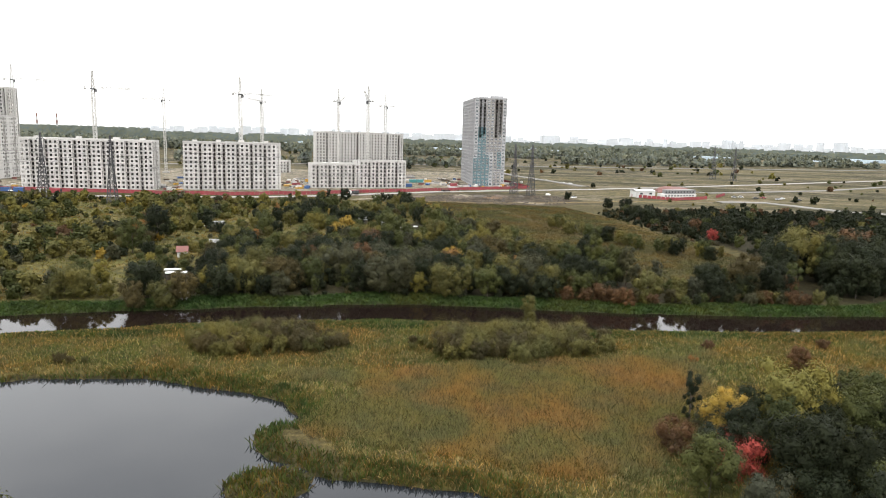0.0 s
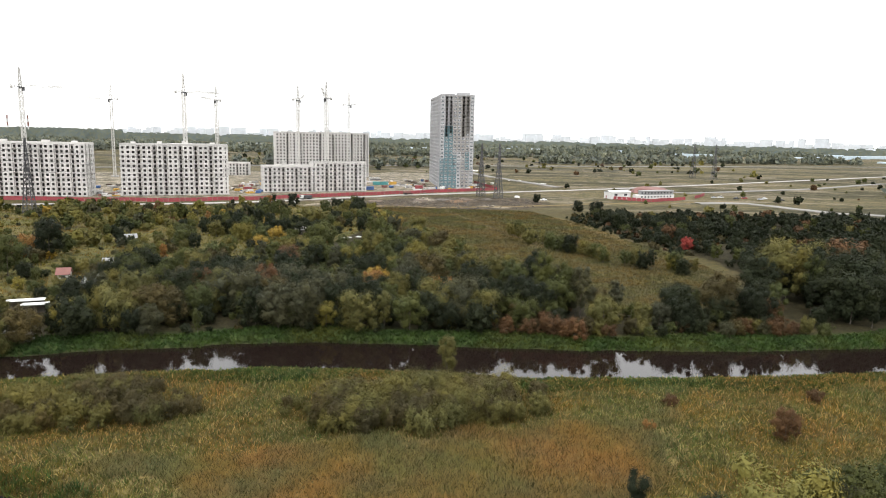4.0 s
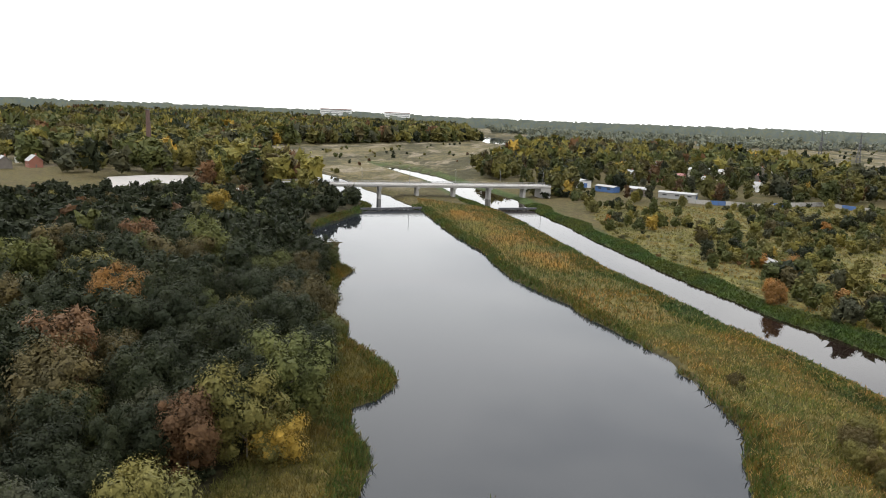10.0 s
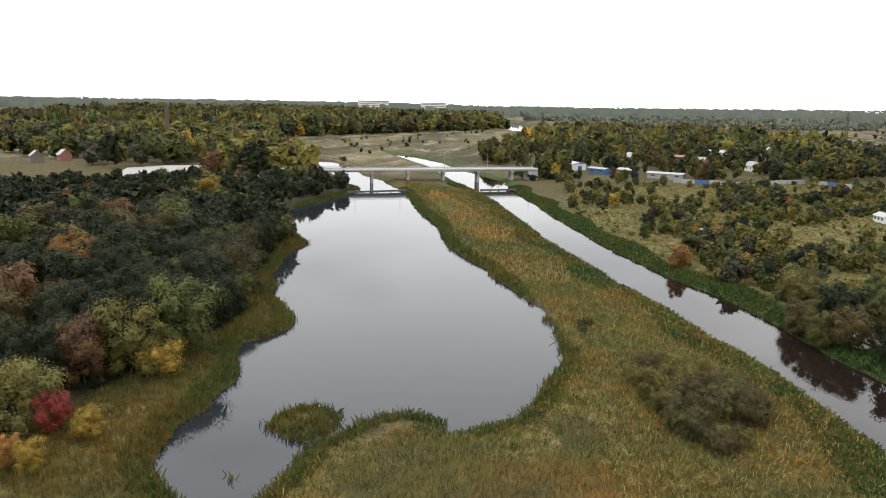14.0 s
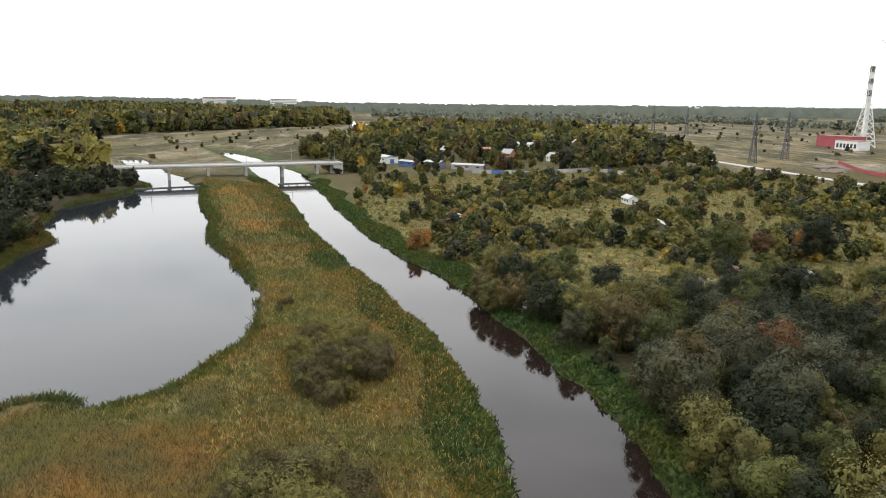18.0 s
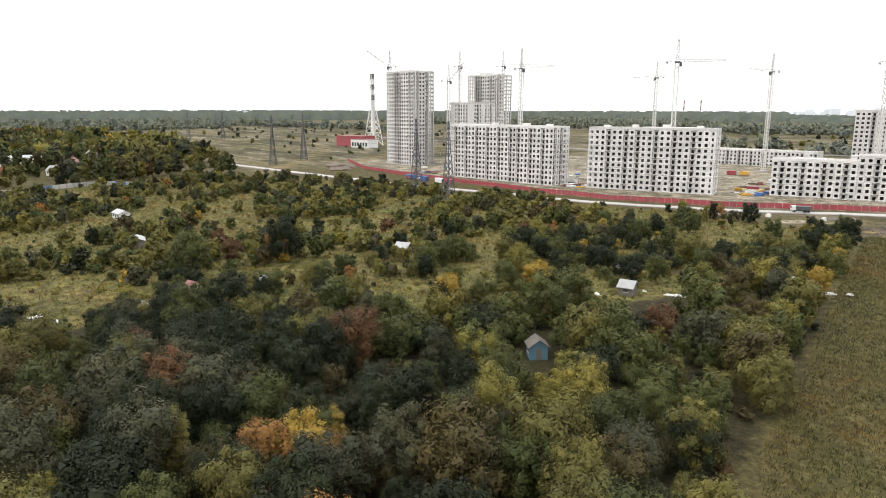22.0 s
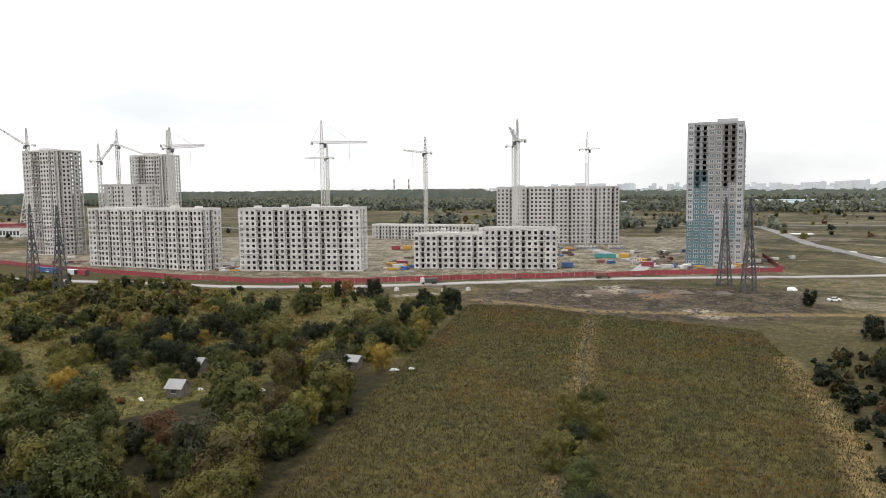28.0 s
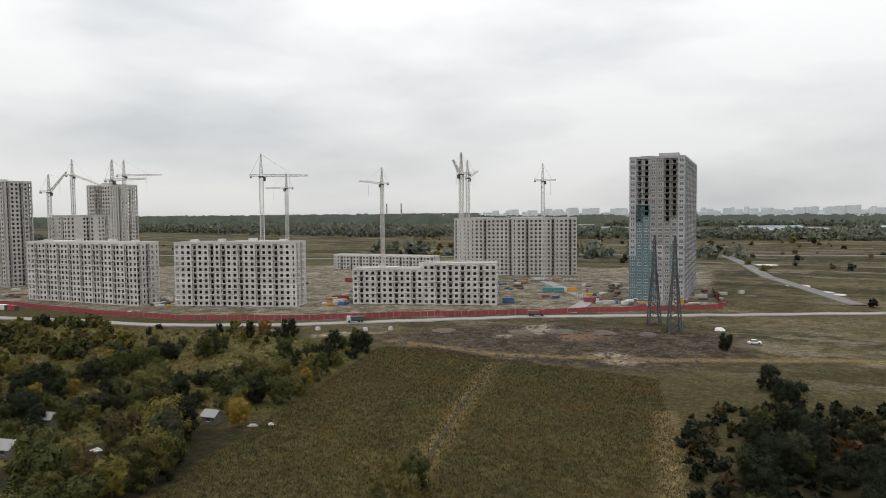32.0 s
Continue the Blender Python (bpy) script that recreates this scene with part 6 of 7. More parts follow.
cabin(-255.2, 233.1, 12, 7, 4.5, 2.6, 1.2, M_WHITE, M_TIN, "white garden house with a pale tin roof", 3, "garden_hut", "hut")
cabin(-130.9, 292.6, 30, 4, 3.5, 2.4, 1.2, M_PLANK, M_TIN, "small grey shed with a tin roof", 1, "shed", "shed")
cabin(-73.6, 328, 20, 4, 3.5, 2.2, 1.0, M_PLANK, M_SLATE, "low dark shed half hidden in scrub", 1, "shed", "shed")

# raised white terrace and long roofs on the river bank
terrace = thing("bank_terrace", pose(-93.3, 172, float(ground_z(-93.3, 172)[0]), 0, 0, 22), "white railed wooden terrace at the water's edge", "terrace")
part("platform", Shape().box(0, 0, 0.7, 6.0, 3.2, 0.2), M_PLANK, terrace)
for x in (-2.8, 0, 2.8):
    for y in (-1.4, 1.4):
        part("post", Shape().box(x, y, -0.8, 0.16, 0.16, 2.7), M_WHITE, terrace)
for z in (1.2, 1.85):
    part("rail", Shape().box(0, -1.4, z, 6.0, 0.08, 0.1), M_WHITE, terrace)
for i in range(13):
    part("baluster", Shape().box(-2.9 + 0.48 * i, -1.4, 0.9, 0.07, 0.07, 1.0), M_WHITE, terrace)
part("steps", Shape().box(2.2, -2.6, -0.4, 2.2, 2.2, 0.5).box(2.2, -2.0, 0.1, 2.2, 1.0, 0.3), M_WHITE, terrace)
for x, y, w, l_ in ((-107.0, 194.6, 8.5, "long low shelter with a pale flat roof"), (-102.2, 191.0, 6.0, "smaller open shelter with a pale flat roof")):
    root = thing("shelter", pose(x, y, float(ground_z(x, y)[0]), 0, 0, 24), l_, "shelter")
    part("roof", Shape().box(0, 0, 2.5, w, 2.6, 0.16), M_WHITE, root)
    for px in (-w / 2 + 0.3, 0, w / 2 - 0.3):
        for py in (-1.1, 1.1):
            part("post", Shape().box(px, py, -0.3, 0.14, 0.14, 2.8), M_PLANK, root)
    part("back_wall", Shape().box(0, 1.15, -0.2, w - 0.4, 0.08, 2.6), M_PLANK, root)

# pale boards and junk lying round the huts
for x, y, turn, w, d in ((-53.3, 320.2, 20, 3.0, 0.8), (-51.6, 321.7, 10, 3.4, 0.7), (-64.4, 307.2, -20, 2.6, 0.7), (-59.4, 318.2, 40, 1.2, 0.8), (-47.6, 324.6, 0, 2.2, 1.8), (-32.6, 353.1, 30, 2.4, 1.4), (-29.6, 355.9, 10, 1.5, 1.2),
                         (-97.3, 208.8, 15, 3.2, 2.0), (-140.4, 301.2, 0, 2.0, 1.4), (-88.4, 351.8, 10, 3.4, 1.0)):
    root = thing("board_pile", pose(x, y, float(ground_z(x, y)[0]) + 0.02, 0, 0, turn), "pale boards piled in the grass", "board pile", "board piles")
    for bx, by, bz, bw, bd in ((0, -0.25 * d, 0, w, 0.42 * d), (0.1, 0.25 * d, 0, w * 0.92, 0.42 * d), (0.15, -0.1 * d, 0.13, w * 0.9, 0.4 * d), (-0.1, 0.2 * d, 0.26, w * 0.6, 0.35 * d)):
        part("board", Shape().box(bx, by, bz, bw, bd, 0.12, 0.06 * bz), M_WHITE, root)

# ---- the village west of the gardens ----
rv = np.random.default_rng(77)
WALLS, ROOFS = (M_CREAM, M_PLANK, M_WHITE, M_BRICK), (M_SLATE, M_TILE, M_TIN, M_SLATE)
WORDS_W, WORDS_R = ("cream plastered", "dark wooden", "white painted", "red brick"), ("grey slate", "rust-red", "pale tin", "grey slate")
for x, y in SPOTS:
    i, j = int(rv.integers(0, 4)), int(rv.integers(0, 4))
    big = rv.uniform(0.8, 1.35)
    cabin(x, y, rv.uniform(-30, 60), 9 * big, 7.5 * big, 4.2 * big, 3.2 * big, WALLS[i], ROOFS[j], f"{WORDS_W[i]} village house with {WORDS_R[j]} roof", 2, chimney=True, group="village houses")


def hall(x, y, turn, w, d, h, wall, roof, label, name="warehouse", category="warehouse"):
    root = thing(name, pose(x, y, float(ground_z(x, y)[0]), 0, 0, turn), label, category)
    part("wall", Shape().box(0, 0, -0.6, w, d, h + 0.6), wall, root)
    part("roof", gable_roof(w, d, h, d * 0.1, 0.5), roof, root)
    for i in range(max(2, int(w / 6))):
        part("window", Shape().box(-w / 2 + (i + 0.5) * w / max(2, int(w / 6)), -d / 2 - 0.03, h * 0.5, 2.4, 0.08, h * 0.25), M_GLASS, root)
    part("door", Shape().box(w / 2 + 0.04, 0, 0, 0.1, 3.2, h * 0.7), M_BLUE, root)
    return root


hall(-447.8, 105, 35, 16, 10, 4.5, M_WHITE, M_TIN, "white shed with a pale curved metal roof")
hall(-423.6, 122.8, 50, 14, 7, 3.5, M_BLUE, M_SLATE, "blue sheet-metal garage hall", "garage", "garage")
hall(-412.4, 141.1, 60, 12, 9, 4.5, M_PLANK, M_TIN, "arched dark hangar with a pale roof")
hall(-405.3, 163.6, 70, 22, 7, 3.4, M_SLATE, M_TIN, "long low grey garage row", "garage", "garage")
hall(-568.9, 216.1, 65, 30, 16, 7, M_CREAM, M_TIN, "large cream industrial hall with a pale roof")
hall(-522.3, 179.2, 65, 18, 12, 6, M_BRICK, M_TILE, "brick workshop under a rust-red roof")
hall(-680.4, 156.1, 55, 24, 14, 6, M_SLATE, M_TIN, "grey village warehouse with a tin roof")
for pts in ([(-383.4, 165.7), (-377.4, 201.6), (-402.6, 245.2), (-378.5, 261.9)],):
    wall_thing = thing("yard_wall", pose(0, 0, 0), "long pale concrete yard wall with blue sheet sections", "wall")
    for a, b in zip(pts, pts[1:]):
        dx, dy = b[0] - a[0], b[1] - a[1]
        n = int(math.hypot(dx, dy) / 4)
        for i in range(n):
            x, y = a[0] + dx * (i + 0.5) / n, a[1] + dy * (i + 0.5) / n
            blue = i % 9 in (3, 4)
            ob = part("wall_slab", Shape().box(0, 0, -0.3, 3.95, 0.18, 2.8), M_BLUE if blue else M_CONC2, wall_thing, "blue sheet section" if blue else "")
            ob.matrix_local = pose(x, y, float(ground_z(x, y)[0]), 0, 0, math.degrees(math.atan2(dy, dx)))

# brick stack above the southern wood, car park by the bridge road
stack = thing("brick_chimney", pose(-405, -184, float(ground_z(-405, -184)[0])), "tall dark brick chimney above the trees", "chimney")
bm = bmesh.new()
bmesh.ops.create_cone(bm, cap_ends=True, segments=16, radius1=2.0, radius2=1.3, depth=39.5)
bmesh.ops.translate(bm, verts=bm.verts, vec=(0, 0, 19.6))
me = bpy.data.meshes.new("shaft")
bm.to_mesh(me)
bm.free()
me.materials.append(surf("sooty_brick", (0.07, 0.04, 0.033), (0.12, 0.065, 0.05), 0.3, 3.0, 0.9, 0.3))
part("shaft", me, None, stack)
part("cap", Shape().box(0, 0, 38.8, 3.0, 3.0, 0.6), M_DARKSTEEL, stack)
bm = bmesh.new()
bm.faces.new([bm.verts.new((x, y, float(ground_z(x, y)[0]) + 0.5)) for x, y in CAR_PARK])
bmesh.ops.recalc_face_normals(bm, faces=bm.faces)
for f in bm.faces:
    if f.normal.z < 0:
        f.normal_flip()
ext = bmesh.ops.extrude_face_region(bm, geom=bm.faces[:])
bmesh.ops.translate(bm, verts=[v for v in ext["geom"] if isinstance(v, bmesh.types.BMVert)], vec=(0, 0, 0.3))
me = bpy.data.meshes.new("pavement")
bm.to_mesh(me)
bm.free()
me.materials.append(M_ASPHALT)
tagged(new("pavement", me), "pale asphalt turning place among trees", "pavement", kind="structure")
ribbon("bridge_road", [(-297.6, -104), (-307.3, -73.6), (-312.3, -52.9)], 8, 1.6, M_ASPHALT, "asphalt road up to the bridge", "road")


def wheel_mesh(r, w):
    bm = bmesh.new()
    bmesh.ops.create_cone(bm, cap_ends=True, segments=12, radius1=r, radius2=r, depth=w)
    bmesh.ops.rotate(bm, verts=bm.verts, cent=(0, 0, 0), matrix=Matrix.Rotation(math.pi / 2, 3, "X"))
    me = bpy.data.meshes.new("wheel")
    bm.to_mesh(me)
    bm.free()
    me.materials.append(M_RUBBER)
    return me


CAR_WHEEL, TRUCK_WHEEL = wheel_mesh(0.33, 0.22), wheel_mesh(0.52, 0.36)
CAR_PAINTS = [surf("car_paint_" + n, c, [v * 1.15 for v in c], 0.5, 2.0, 0.3, 0.0, rand=0.1, spec=0.5) for n, c in (("silver", (0.4, 0.41, 0.42)), ("black", (0.025, 0.025, 0.03)), ("red", (0.35, 0.03, 0.03)), ("white", (0.7, 0.7, 0.7)))]


def car(x, y, turn, paint, word):
    root = thing("car", pose(x, y, float(ground_z(x, y)[0]) + 0.35, 0, 0, turn), f"{word} passenger car parked on pale ground", "car", "parked cars")
    part("body", Shape().box(0, 0, 0.3, 4.3, 1.75, 0.6), CAR_PAINTS[paint], root)
    part("cabin", Shape().box(-0.2, 0, 0.9, 2.4, 1.6, 0.55, 0, 0.78), M_GLASS, root)
    part("roof", Shape().box(-0.2, 0, 1.45, 1.8, 1.22, 0.05), CAR_PAINTS[paint], root)
    for sx in (-1.3, 1.3):
        for sy in (-0.8, 0.8):
            part("wheel", CAR_WHEEL, None, root).location = (sx, sy, 0.33)


def truck(x, y, turn, cab_mat, load_mat, label):
    root = thing("dump_truck", pose(x, y, float(ground_z(x, y)[0]) + 0.4, 0, 0, turn), label, "truck")
    part("chassis", Shape().box(0, 0, 0.6, 7.6, 1.1, 0.35), M_DARKSTEEL, root)
    cabp = part("cab", Shape().box(2.9, 0, 0.8, 1.8, 2.4, 2.0, 0, 0.92), cab_mat, root)
    part("windscreen", Shape().box(3.75, 0, 1.75, 0.1, 2.0, 0.85), M_GLASS, cabp)
    part("tipper", Shape().box(-1.1, 0, 1.1, 5.4, 2.5, 1.5, 0, 1.06), load_mat, root)
    for sx in (-2.9, -1.6, 2.6):
        for sy in (-1.05, 1.05):
            part("wheel", TRUCK_WHEEL, None, root).location = (sx, sy, 0.52)


truck(-109, 476.3, 222, M_WHITE, M_DARKSTEEL, "white-cabbed dump truck with a dark grey tipper on the road")
truck(-48.4, 531.7, 35, M_RED, M_TILE, "dark red dump truck on the site road")
for x, y, turn, p, w in ((-305.2, -124, 20, 1, "black"), (-38.5, 553.8, 35, 1, "black"), (181.1, 569.9, 10, 0, "silver"), (187.4, 574.1, 15, 3, "white"), (196, 565.1, 5, 1, "black"), (204.3, 571.6, 20, 2, "red"), (212.4, 562, 0, 0, "silver"), (47.3, 511.4, 30, 3, "white"),
                         (218.5, 570.3, 15, 3, "white"), (226.5, 558.6, 8, 1, "black"), (-218.1, 437.6, 20, 3, "white"), (-313.8, 412.8, 5, 3, "white"), (-325.8, 411.9, 8, 2, "red")):
    car(x, y, turn, p, w)


def container(x, y, turn, mat, label, w=6.0, d=2.44, h=2.6):
    root = thing("site_container", pose(x, y, float(ground_z(x, y)[0]) + 0.25, 0, 0, turn), label, "container", "site containers")
    part("box", Shape().box(0, 0, 0, w, d, h), mat, root)
    for i in range(int(w / 0.6)):
        part("rib", Shape().box(-w / 2 + 0.3 + 0.6 * i, -d / 2 - 0.03, 0.1, 0.2, 0.06, h - 0.2), mat, root)
    part("door", Shape().box(w / 2 + 0.03, 0, 0.1, 0.06, d - 0.2, h - 0.2), M_DARKSTEEL, root)


for x, y, turn, m_, l_ in ((-85.1, 621.8, 20, M_GREEN, "teal steel site container"), (-78.9, 623.7, 20, M_GREEN, "teal steel site container"), (-71.8, 626.9, 20, M_OCHRE, "ochre steel site container"), (-82.2, 567.3, 28, M_BLUE, "blue steel site container"),
                           (-45.9, 589.7, 40, M_RED, "red steel site container at the gate"), (-159.2, 591.3, 28, M_RED, "dark red steel site cabin"), (-152.2, 595.3, 28, M_RED, "dark red steel site cabin"), (-171.4, 587.3, 28, M_OCHRE, "yellow steel site cabin on mud"),
                           (-166.5, 532.2, 28, M_RED, "red site cabin beside the blocks"), (-325.7, 412.9, 6, M_BLUE, "blue site cabin by the fence"), (-317.8, 413.1, 6, M_BLUE, "blue site cabin by the fence"), (-309.7, 413.4, 6, M_BLUE, "blue site cabin by the fence"),
                           (-295.5, 415.4, 8, M_WHITE, "white site cabin by the fence"), (-287.5, 416.7, 8, M_RED, "red site cabin by the fence"), (-232.6, 611.8, 28, M_RED, "red steel site cabin on mud"), (-225.5, 615.7, 28, M_OCHRE, "yellow steel site cabin on mud")):
    container(x, y, turn, m_, l_)

rm = np.random.default_rng(65)
s = Shape()
for i in range(900):
    x, y = rm.uniform(-80, 42), rm.uniform(446, 532)
    if inside(np.array([x]), np.array([y]), MUD)[0]:
        k = rm.uniform(0.25, 1.1)
        s.box(x, y, float(ground_z(x, y)[0]) - 0.1, k * 1.4, k, k * 0.6, rm.uniform(0, 3), 0.7)
tagged(new("rubble", s.mesh("rubble", M_RUBBLE)), "broken rubble strewn over churned mud", "rubble", kind="stuff")
# stacked wall panels and heaps on the site
for x, y, n, turn in ((-118.5, 671.2, 14, 25), (-100.4, 678.9, 12, 25), (-216.3, 508.8, 8, 28), (-207.1, 512.8, 8, 28), (-57.8, 601.7, 6, 20), (-149.3, 578.9, 8, 28), (-252.1, 478.6, 7, 12), (-237.2, 481.9, 6, 12), (-128.9, 601.6, 9, 30)):
    root = thing("panel_rack", pose(x, y, float(ground_z(x, y)[0]), 0, 0, turn), "row of pale concrete wall panels standing in a rack", "panel rack", "panel racks")
    for i in range(n):
        part("wall_panel", Shape().box(i * 0.9, 0, 0, 0.3, 3.6, 2.7 - 0.2 * (i % 3)), M_CONC, root)
    part("rack", Shape().box(n * 0.45, -1.9, 0, n * 0.9, 0.14, 1.2).box(n * 0.45, 1.9, 0, n * 0.9, 0.14, 1.2), M_STEEL, root)


rs = np.random.default_rng(64)
STACKS = ((-173, -153, 511, 549), (-195, -145, 554, 634), (-239, -230, 464, 494), (-185, -145, 539, 634), (-146, -106, 595, 675), (-77, -37, 597, 687), (-7, 17, 603, 666), (-294, -234, 494, 594), (-393, -333, 436, 516), (-57, -9, 586, 608))
PILE_MATS = (M_CONC, M_CONC2, M_PLANK, M_TILE, M_CONC, M_OCHRE, M_SAND, M_BLUE)
PILE_WORDS = ("pale concrete slabs", "grey concrete beams", "weathered timber", "red brick pallets", "pale concrete slabs", "yellow formwork", "sandy sacks", "blue sheeting")
for i in range(230):
    xa, xb, ya, yb = STACKS[i % len(STACKS)]
    x, y, k = rs.uniform(xa, xb), rs.uniform(ya, yb), int(rs.integers(0, 8))
    w, d, n = rs.uniform(2.4, 7), rs.uniform(1.4, 3.2), int(rs.integers(2, 6))
    root = thing("material_stack", pose(x, y, float(ground_z(x, y)[0]), 0, 0, rs.uniform(0, 90)), f"stack of {PILE_WORDS[k]} on muddy ground", "building material", "stacks on the building site")
    for j in range(n):
        part("layer", Shape().box(rs.normal(0, 0.15), rs.normal(0, 0.1), 0.36 * j, w * rs.uniform(0.8, 1), d * rs.uniform(0.8, 1), 0.36, rs.normal(0, 0.05)), PILE_MATS[k], root)


def heap(x, y, r, h, mat, label):
    bm = bmesh.new()
    bmesh.ops.create_icosphere(bm, subdivisions=3, radius=1.0)
    for v in bm.verts:
        k = 1 + 0.35 * noise.noise(v.co * 1.7 + Vector((x, y, 0)))
        v.co = Vector((v.co.x * r * k, v.co.y * r * k, max(-0.2, v.co.z) * h * k))
    me = bpy.data.meshes.new("heap")
    bm.to_mesh(me)
    bm.free()
    me.materials.append(mat)
    ob = new("earth_mound", me)
    ob.matrix_world = pose(x, y, float(ground_z(x, y)[0]) - 0.1)
    tagged(ob, label, "heap", "heaps")


for x, y, r, h, m_, l_ in ((-6.2, 505.7, 5, 1.2, M_SAND, "low heap of brown earth"), (-21.1, 500.8, 6, 0.9, M_RUBBLE, "low heap of grey rubble"), (8.8, 512.6, 4, 0.9, M_RUBBLE, "low heap of grey rubble"), (-36.1, 492.6, 5, 0.8, M_SAND, "low heap of brown earth"),
                           (-410.3, 404.6, 9, 2.5, M_SAND, "sandy heap by the track"), (-434.2, 416.3, 12, 3.0, M_SAND, "sandy heap by the track"), (142.4, 613.4, 16, 4.5, M_TILE, "reddish heap of brick rubble"), (-47.3, 622, 5, 1.6, M_SAND, "sand heap on the site"),
                           (30.2, 536.6, 2.2, 1.2, M_WHITE, "pale heap of rubbish"), (-63.9, 479.4, 5, 0.8, M_SAND, "low heap of brown earth"), (-92.1, 470.9, 3, 0.6, M_RUBBLE, "small grey heap of rubble")):
    heap(x, y, r, h, m_, l_)
# very low, flat white mounds along the far road
for x, y, r in ((37.7, 722.1, 7), (53.6, 695.4, 5), (61.6, 686.2, 4), (-4, 870, 9), (23.7, 745.6, 5)):
    heap(x, y, r, 0.35, M_WHITE, "flat white patch on the ground")
for x, y in ((-110.1, 454.2), (-92.1, 463.2), (-84, 469.6), (-124, 442.6)):
    ob = new("concrete_ring", Shape().box(0, 0, 0, 1.6, 1.6, 1.2, 0, 0.92).box(0, 0, 1.2, 1.1, 1.1, 0.2).mesh("concrete_ring", M_CONC))
    ob.matrix_world = pose(x, y, float(ground_z(x, y)[0]))
    tagged(ob, "pale concrete well head in the grass", "well head", "well heads")

# site office east of the tower, behind its own red fence
office = thing("site_office", pose(131.9, 554.1, float(ground_z(131.9, 554.1)[0]) + 0.3, 0, 0, 28), "pale two-storey container office with a flat roof", "office building")
part("lower_floor", Shape().box(0, 0, 0, 34, 6, 2.8), M_WHITE, office)
part("upper_floor", Shape().box(2, 0, 2.85, 28, 6, 2.8), M_TIN, office)
for k in range(2):
    for i in range(10):
        part("window", Shape().box(-13.5 + 3 * i, -3.04, 0.9 + 2.85 * k, 1.3, 0.08, 1.2), M_GLASS, office)
part("roof", Shape().box(2, 0, 5.7, 28.6, 6.6, 0.2), M_SLATE, office)
hall(103.8, 546.8, 20, 16, 10, 5, M_WHITE, M_WHITE, "white sheet-metal hall on the eastern yard")
fence2 = thing("yard_fence", pose(0, 0, 0), "red sheet-metal fence round the eastern yard", "fence")
for a, b in (((95.4, 545.8), (102, 535.9)), ((102, 535.9), (123.8, 526)), ((123.8, 526), (154.3, 550.6)), ((164.6, 563), (181.5, 594.2))):
    dx, dy = b[0] - a[0], b[1] - a[1]
    n = max(1, int(math.hypot(dx, dy) / 3.02))
    for i in range(n):
        x, y = a[0] + dx * i / n, a[1] + dy * i / n
        part("fence_panel", FENCE_PANEL, None, fence2).matrix_local = pose(x, y, float(ground_z(x, y)[0]), 0, 0, math.degrees(math.atan2(dy, dx)))

# ---- boiler house with its striped chimney ----
cz = float(ground_z(-691.5, 580.9)[0])
boiler = thing("boiler_house", pose(-653, 550.7, cz, 0, 0, 20), "red and white sheet-clad boiler house on the plain", "boiler house")
part("red_hall", Shape().box(-22, 10, -0.5, 40, 22, 12), M_RED, boiler)
part("white_hall", Shape().box(6, -6, -0.5, 26, 16, 9), M_WHITE, boiler)
part("roof", Shape().box(-22, 10, 11.5, 40.6, 22.6, 0.4).box(6, -6, 8.5, 26.6, 16.6, 0.4), M_TILE, boiler)
for i in range(6):
    part("window", Shape().box(-4 + 4 * i, -14.05, 1.5, 2.6, 0.1, 4.0), M_GLASS, boiler)
flue = thing("striped_chimney", pose(-683.2, 578.8, cz), "tall lattice-braced chimney with black and white bands", "chimney")
TOP = 82.0
for i in range(9):
    lo, hi = 28 + 6 * i, 34 + 6 * i
    if i == 8:
        hi = TOP
    bm = bmesh.new()
    bmesh.ops.create_cone(bm, cap_ends=True, segments=14, radius1=2.3, radius2=2.3, depth=hi - lo)
    bmesh.ops.translate(bm, verts=bm.verts, vec=(0, 0, (lo + hi) / 2))
    me = bpy.data.meshes.new("flue_band")
    bm.to_mesh(me)
    bm.free()
    me.materials.append(M_DARKSTEEL if i % 2 == 0 and i > 2 else M_WHITE)
    part("flue_band", me, None, flue)
part("flue", Shape().box(0, 0, 0, 2.6, 2.6, 28), M_WHITE, flue)
part("frame", lattice(Shape(), (0, 0, 0), (0, 0, 44), 17.0, 7.0, 0.7, 5.0), M_WHITE, flue)
part("upper_frame", lattice(Shape(), (0, 0, 44), (0, 0, TOP - 2), 5.4, 5.0, 0.35, 5.0), M_WHITE, flue)
for x, y in ((-1929, 2788), (-1830, 2770)):
    root = thing("striped_chimney", pose(x, y, 6), "distant banded power-station chimney", "chimney")
    for i in range(6):
        part("flue_band", Shape().box(0, 0, 14 * i, 5.5 - 0.25 * i, 5.5 - 0.25 * i, 14), M_TILE if i % 2 else M_WHITE, root)

# ---- far roads, far halls, the skyline of the city ----
ribbon("far_road", [(-938.8, 664), (-433.3, 747.7), (-211.1, 911.8), (-54.5, 963.7), (309.1, 1100.4), (906.1, 1351.8)], 9, 0.6, M_TRACK, "far pale road across the plain", "road")
ribbon("far_road", [(72.1, 644.3), (42.5, 706.7), (12.1, 768.3), (-22.3, 873.9), (-54.5, 958.7)], 9, 0.5, M_TRACK, "pale unfinished road beside the tower", "road")
ribbon("far_road", [(118, 644.8), (175.9, 616.5), (313.5, 701.1), (428.5, 800.3), (906, 1001.4)], 8, 0.4, M_TRACK, "pale dirt road across the eastern plain", "road")
ribbon("far_road", [(154.4, 522.8), (191.7, 531.9), (223.9, 477.9), (309.1, 448.3), (703, 520.4)], 10, 0.4, M_TRACK, "wet pale track across the eastern yard", "road")
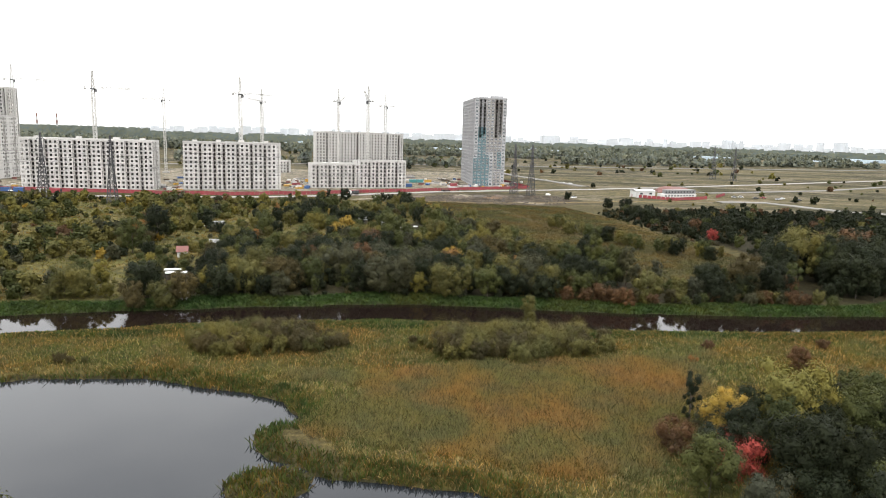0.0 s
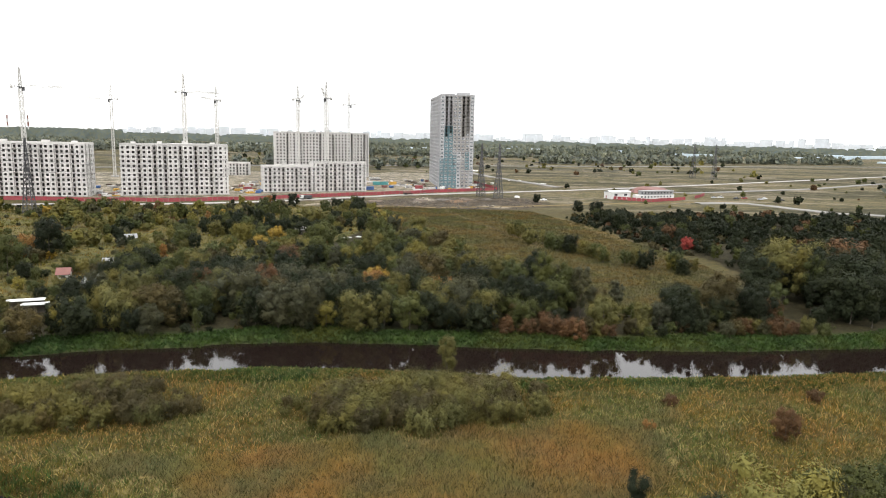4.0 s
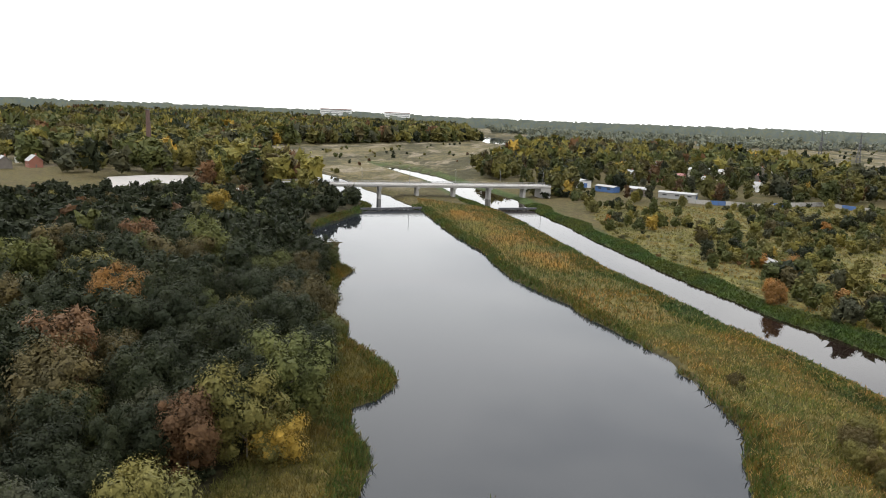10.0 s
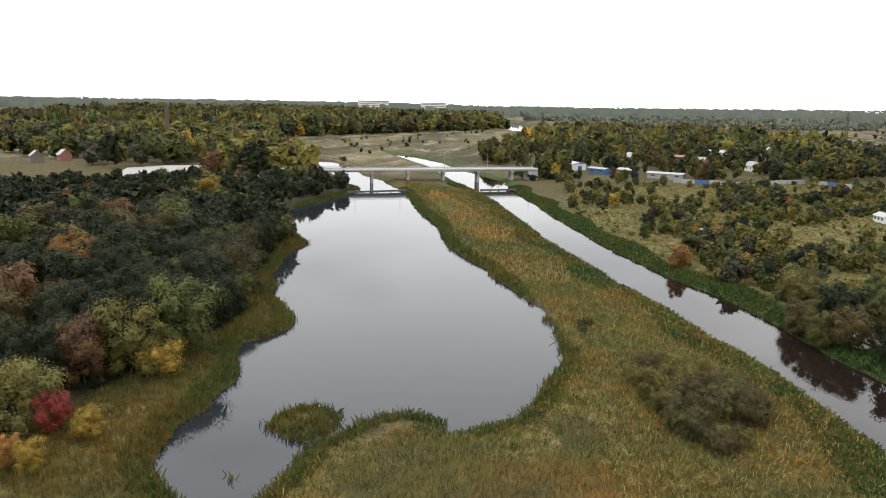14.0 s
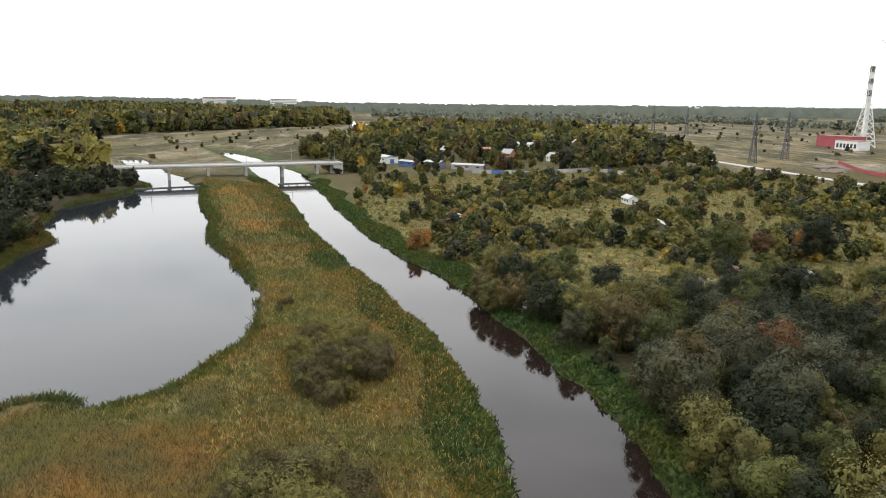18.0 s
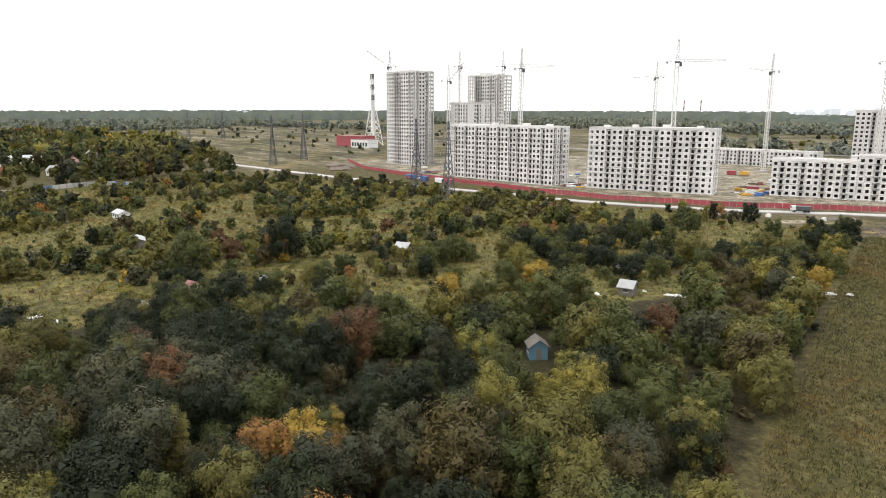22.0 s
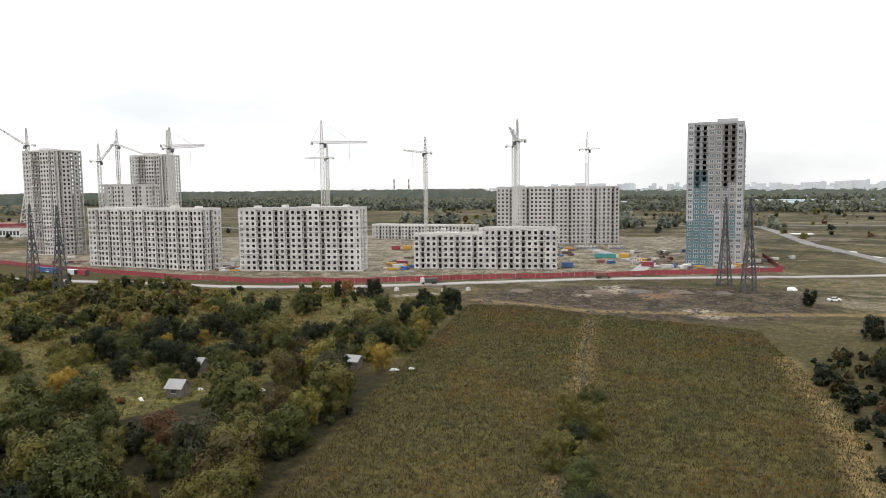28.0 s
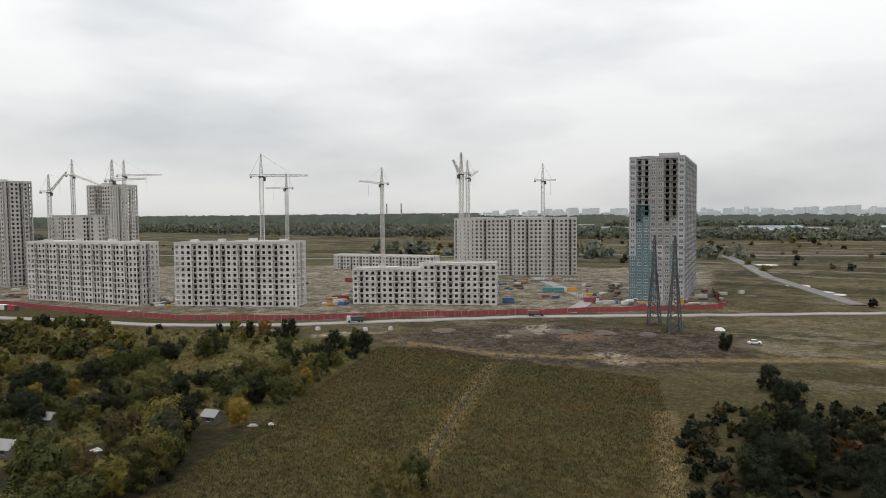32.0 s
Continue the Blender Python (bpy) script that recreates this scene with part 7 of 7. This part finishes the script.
ribbon("site_road", [(-40.5, 549.6), (-49.6, 601.8), (-88.1, 647), (-128.6, 693.9)], 8, 0.45, M_ASPHALT, "pale site road between the blocks and the tower", "road")
rc = np.random.default_rng(91)
# pale city walls, lightened and cooled further with haze in the colour
M_CITY = surf("hazed_pale_distant_walls", (0.46, 0.485, 0.51), (0.6, 0.62, 0.64), 0.004, 0.05, 0.9, 0.0, rand=0.0)
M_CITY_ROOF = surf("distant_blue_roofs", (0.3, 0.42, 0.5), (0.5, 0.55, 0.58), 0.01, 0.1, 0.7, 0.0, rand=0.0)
s = Shape()
for i in range(1300):
    a = rc.uniform(-75, 62)
    west = a < -30
    r = rc.uniform(3300, 4600)
    h = rc.choice([18, 26, 34, 55]) * rc.uniform(0.7, 1.2) * (0.6 if west else 1.0)
    s.box(r * math.sin(radians(a)), 200 + r * math.cos(radians(a)), 0, rc.uniform(14, 60), rc.uniform(14, 30), h, radians(-a + rc.normal(0, 12)))
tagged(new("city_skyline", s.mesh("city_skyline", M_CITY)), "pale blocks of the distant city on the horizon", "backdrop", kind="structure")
s = Shape()
for i in range(70):
    a, r = rc.uniform(-22, 40), rc.uniform(1700, 2900)
    s.box(r * math.sin(radians(a)), r * math.cos(radians(a)), 3, rc.uniform(40, 140), rc.uniform(20, 50), rc.uniform(5, 13), radians(-a + rc.normal(0, 20)))
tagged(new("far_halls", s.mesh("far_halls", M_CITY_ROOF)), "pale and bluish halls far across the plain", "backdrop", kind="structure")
for x, y, w, d, h, turn in ((-2378, -669.1, 110, 18, 42, -70), (-2427.5, -457.9, 90, 18, 38, -70)):
    root = thing("apartment_block", pose(x, y, 8, 0, 0, turn), "long pale apartment block on the horizon", "building", "distant blocks")
    part("wall", Shape().box(0, 0, -4, w, d, h + 4), M_WHITE, root)
    part("roof", Shape().box(0, 0, h, w + 1, d + 1, 2.5), M_TILE, root)
    for k in range(int(h / 6)):
        part("window_band", Shape().box(0, -d / 2 - 0.1, 3 + 6 * k, w * 0.94, 0.3, 1.6).box(0, d / 2 + 0.1, 3 + 6 * k, w * 0.94, 0.3, 1.6), M_GLASS, root)
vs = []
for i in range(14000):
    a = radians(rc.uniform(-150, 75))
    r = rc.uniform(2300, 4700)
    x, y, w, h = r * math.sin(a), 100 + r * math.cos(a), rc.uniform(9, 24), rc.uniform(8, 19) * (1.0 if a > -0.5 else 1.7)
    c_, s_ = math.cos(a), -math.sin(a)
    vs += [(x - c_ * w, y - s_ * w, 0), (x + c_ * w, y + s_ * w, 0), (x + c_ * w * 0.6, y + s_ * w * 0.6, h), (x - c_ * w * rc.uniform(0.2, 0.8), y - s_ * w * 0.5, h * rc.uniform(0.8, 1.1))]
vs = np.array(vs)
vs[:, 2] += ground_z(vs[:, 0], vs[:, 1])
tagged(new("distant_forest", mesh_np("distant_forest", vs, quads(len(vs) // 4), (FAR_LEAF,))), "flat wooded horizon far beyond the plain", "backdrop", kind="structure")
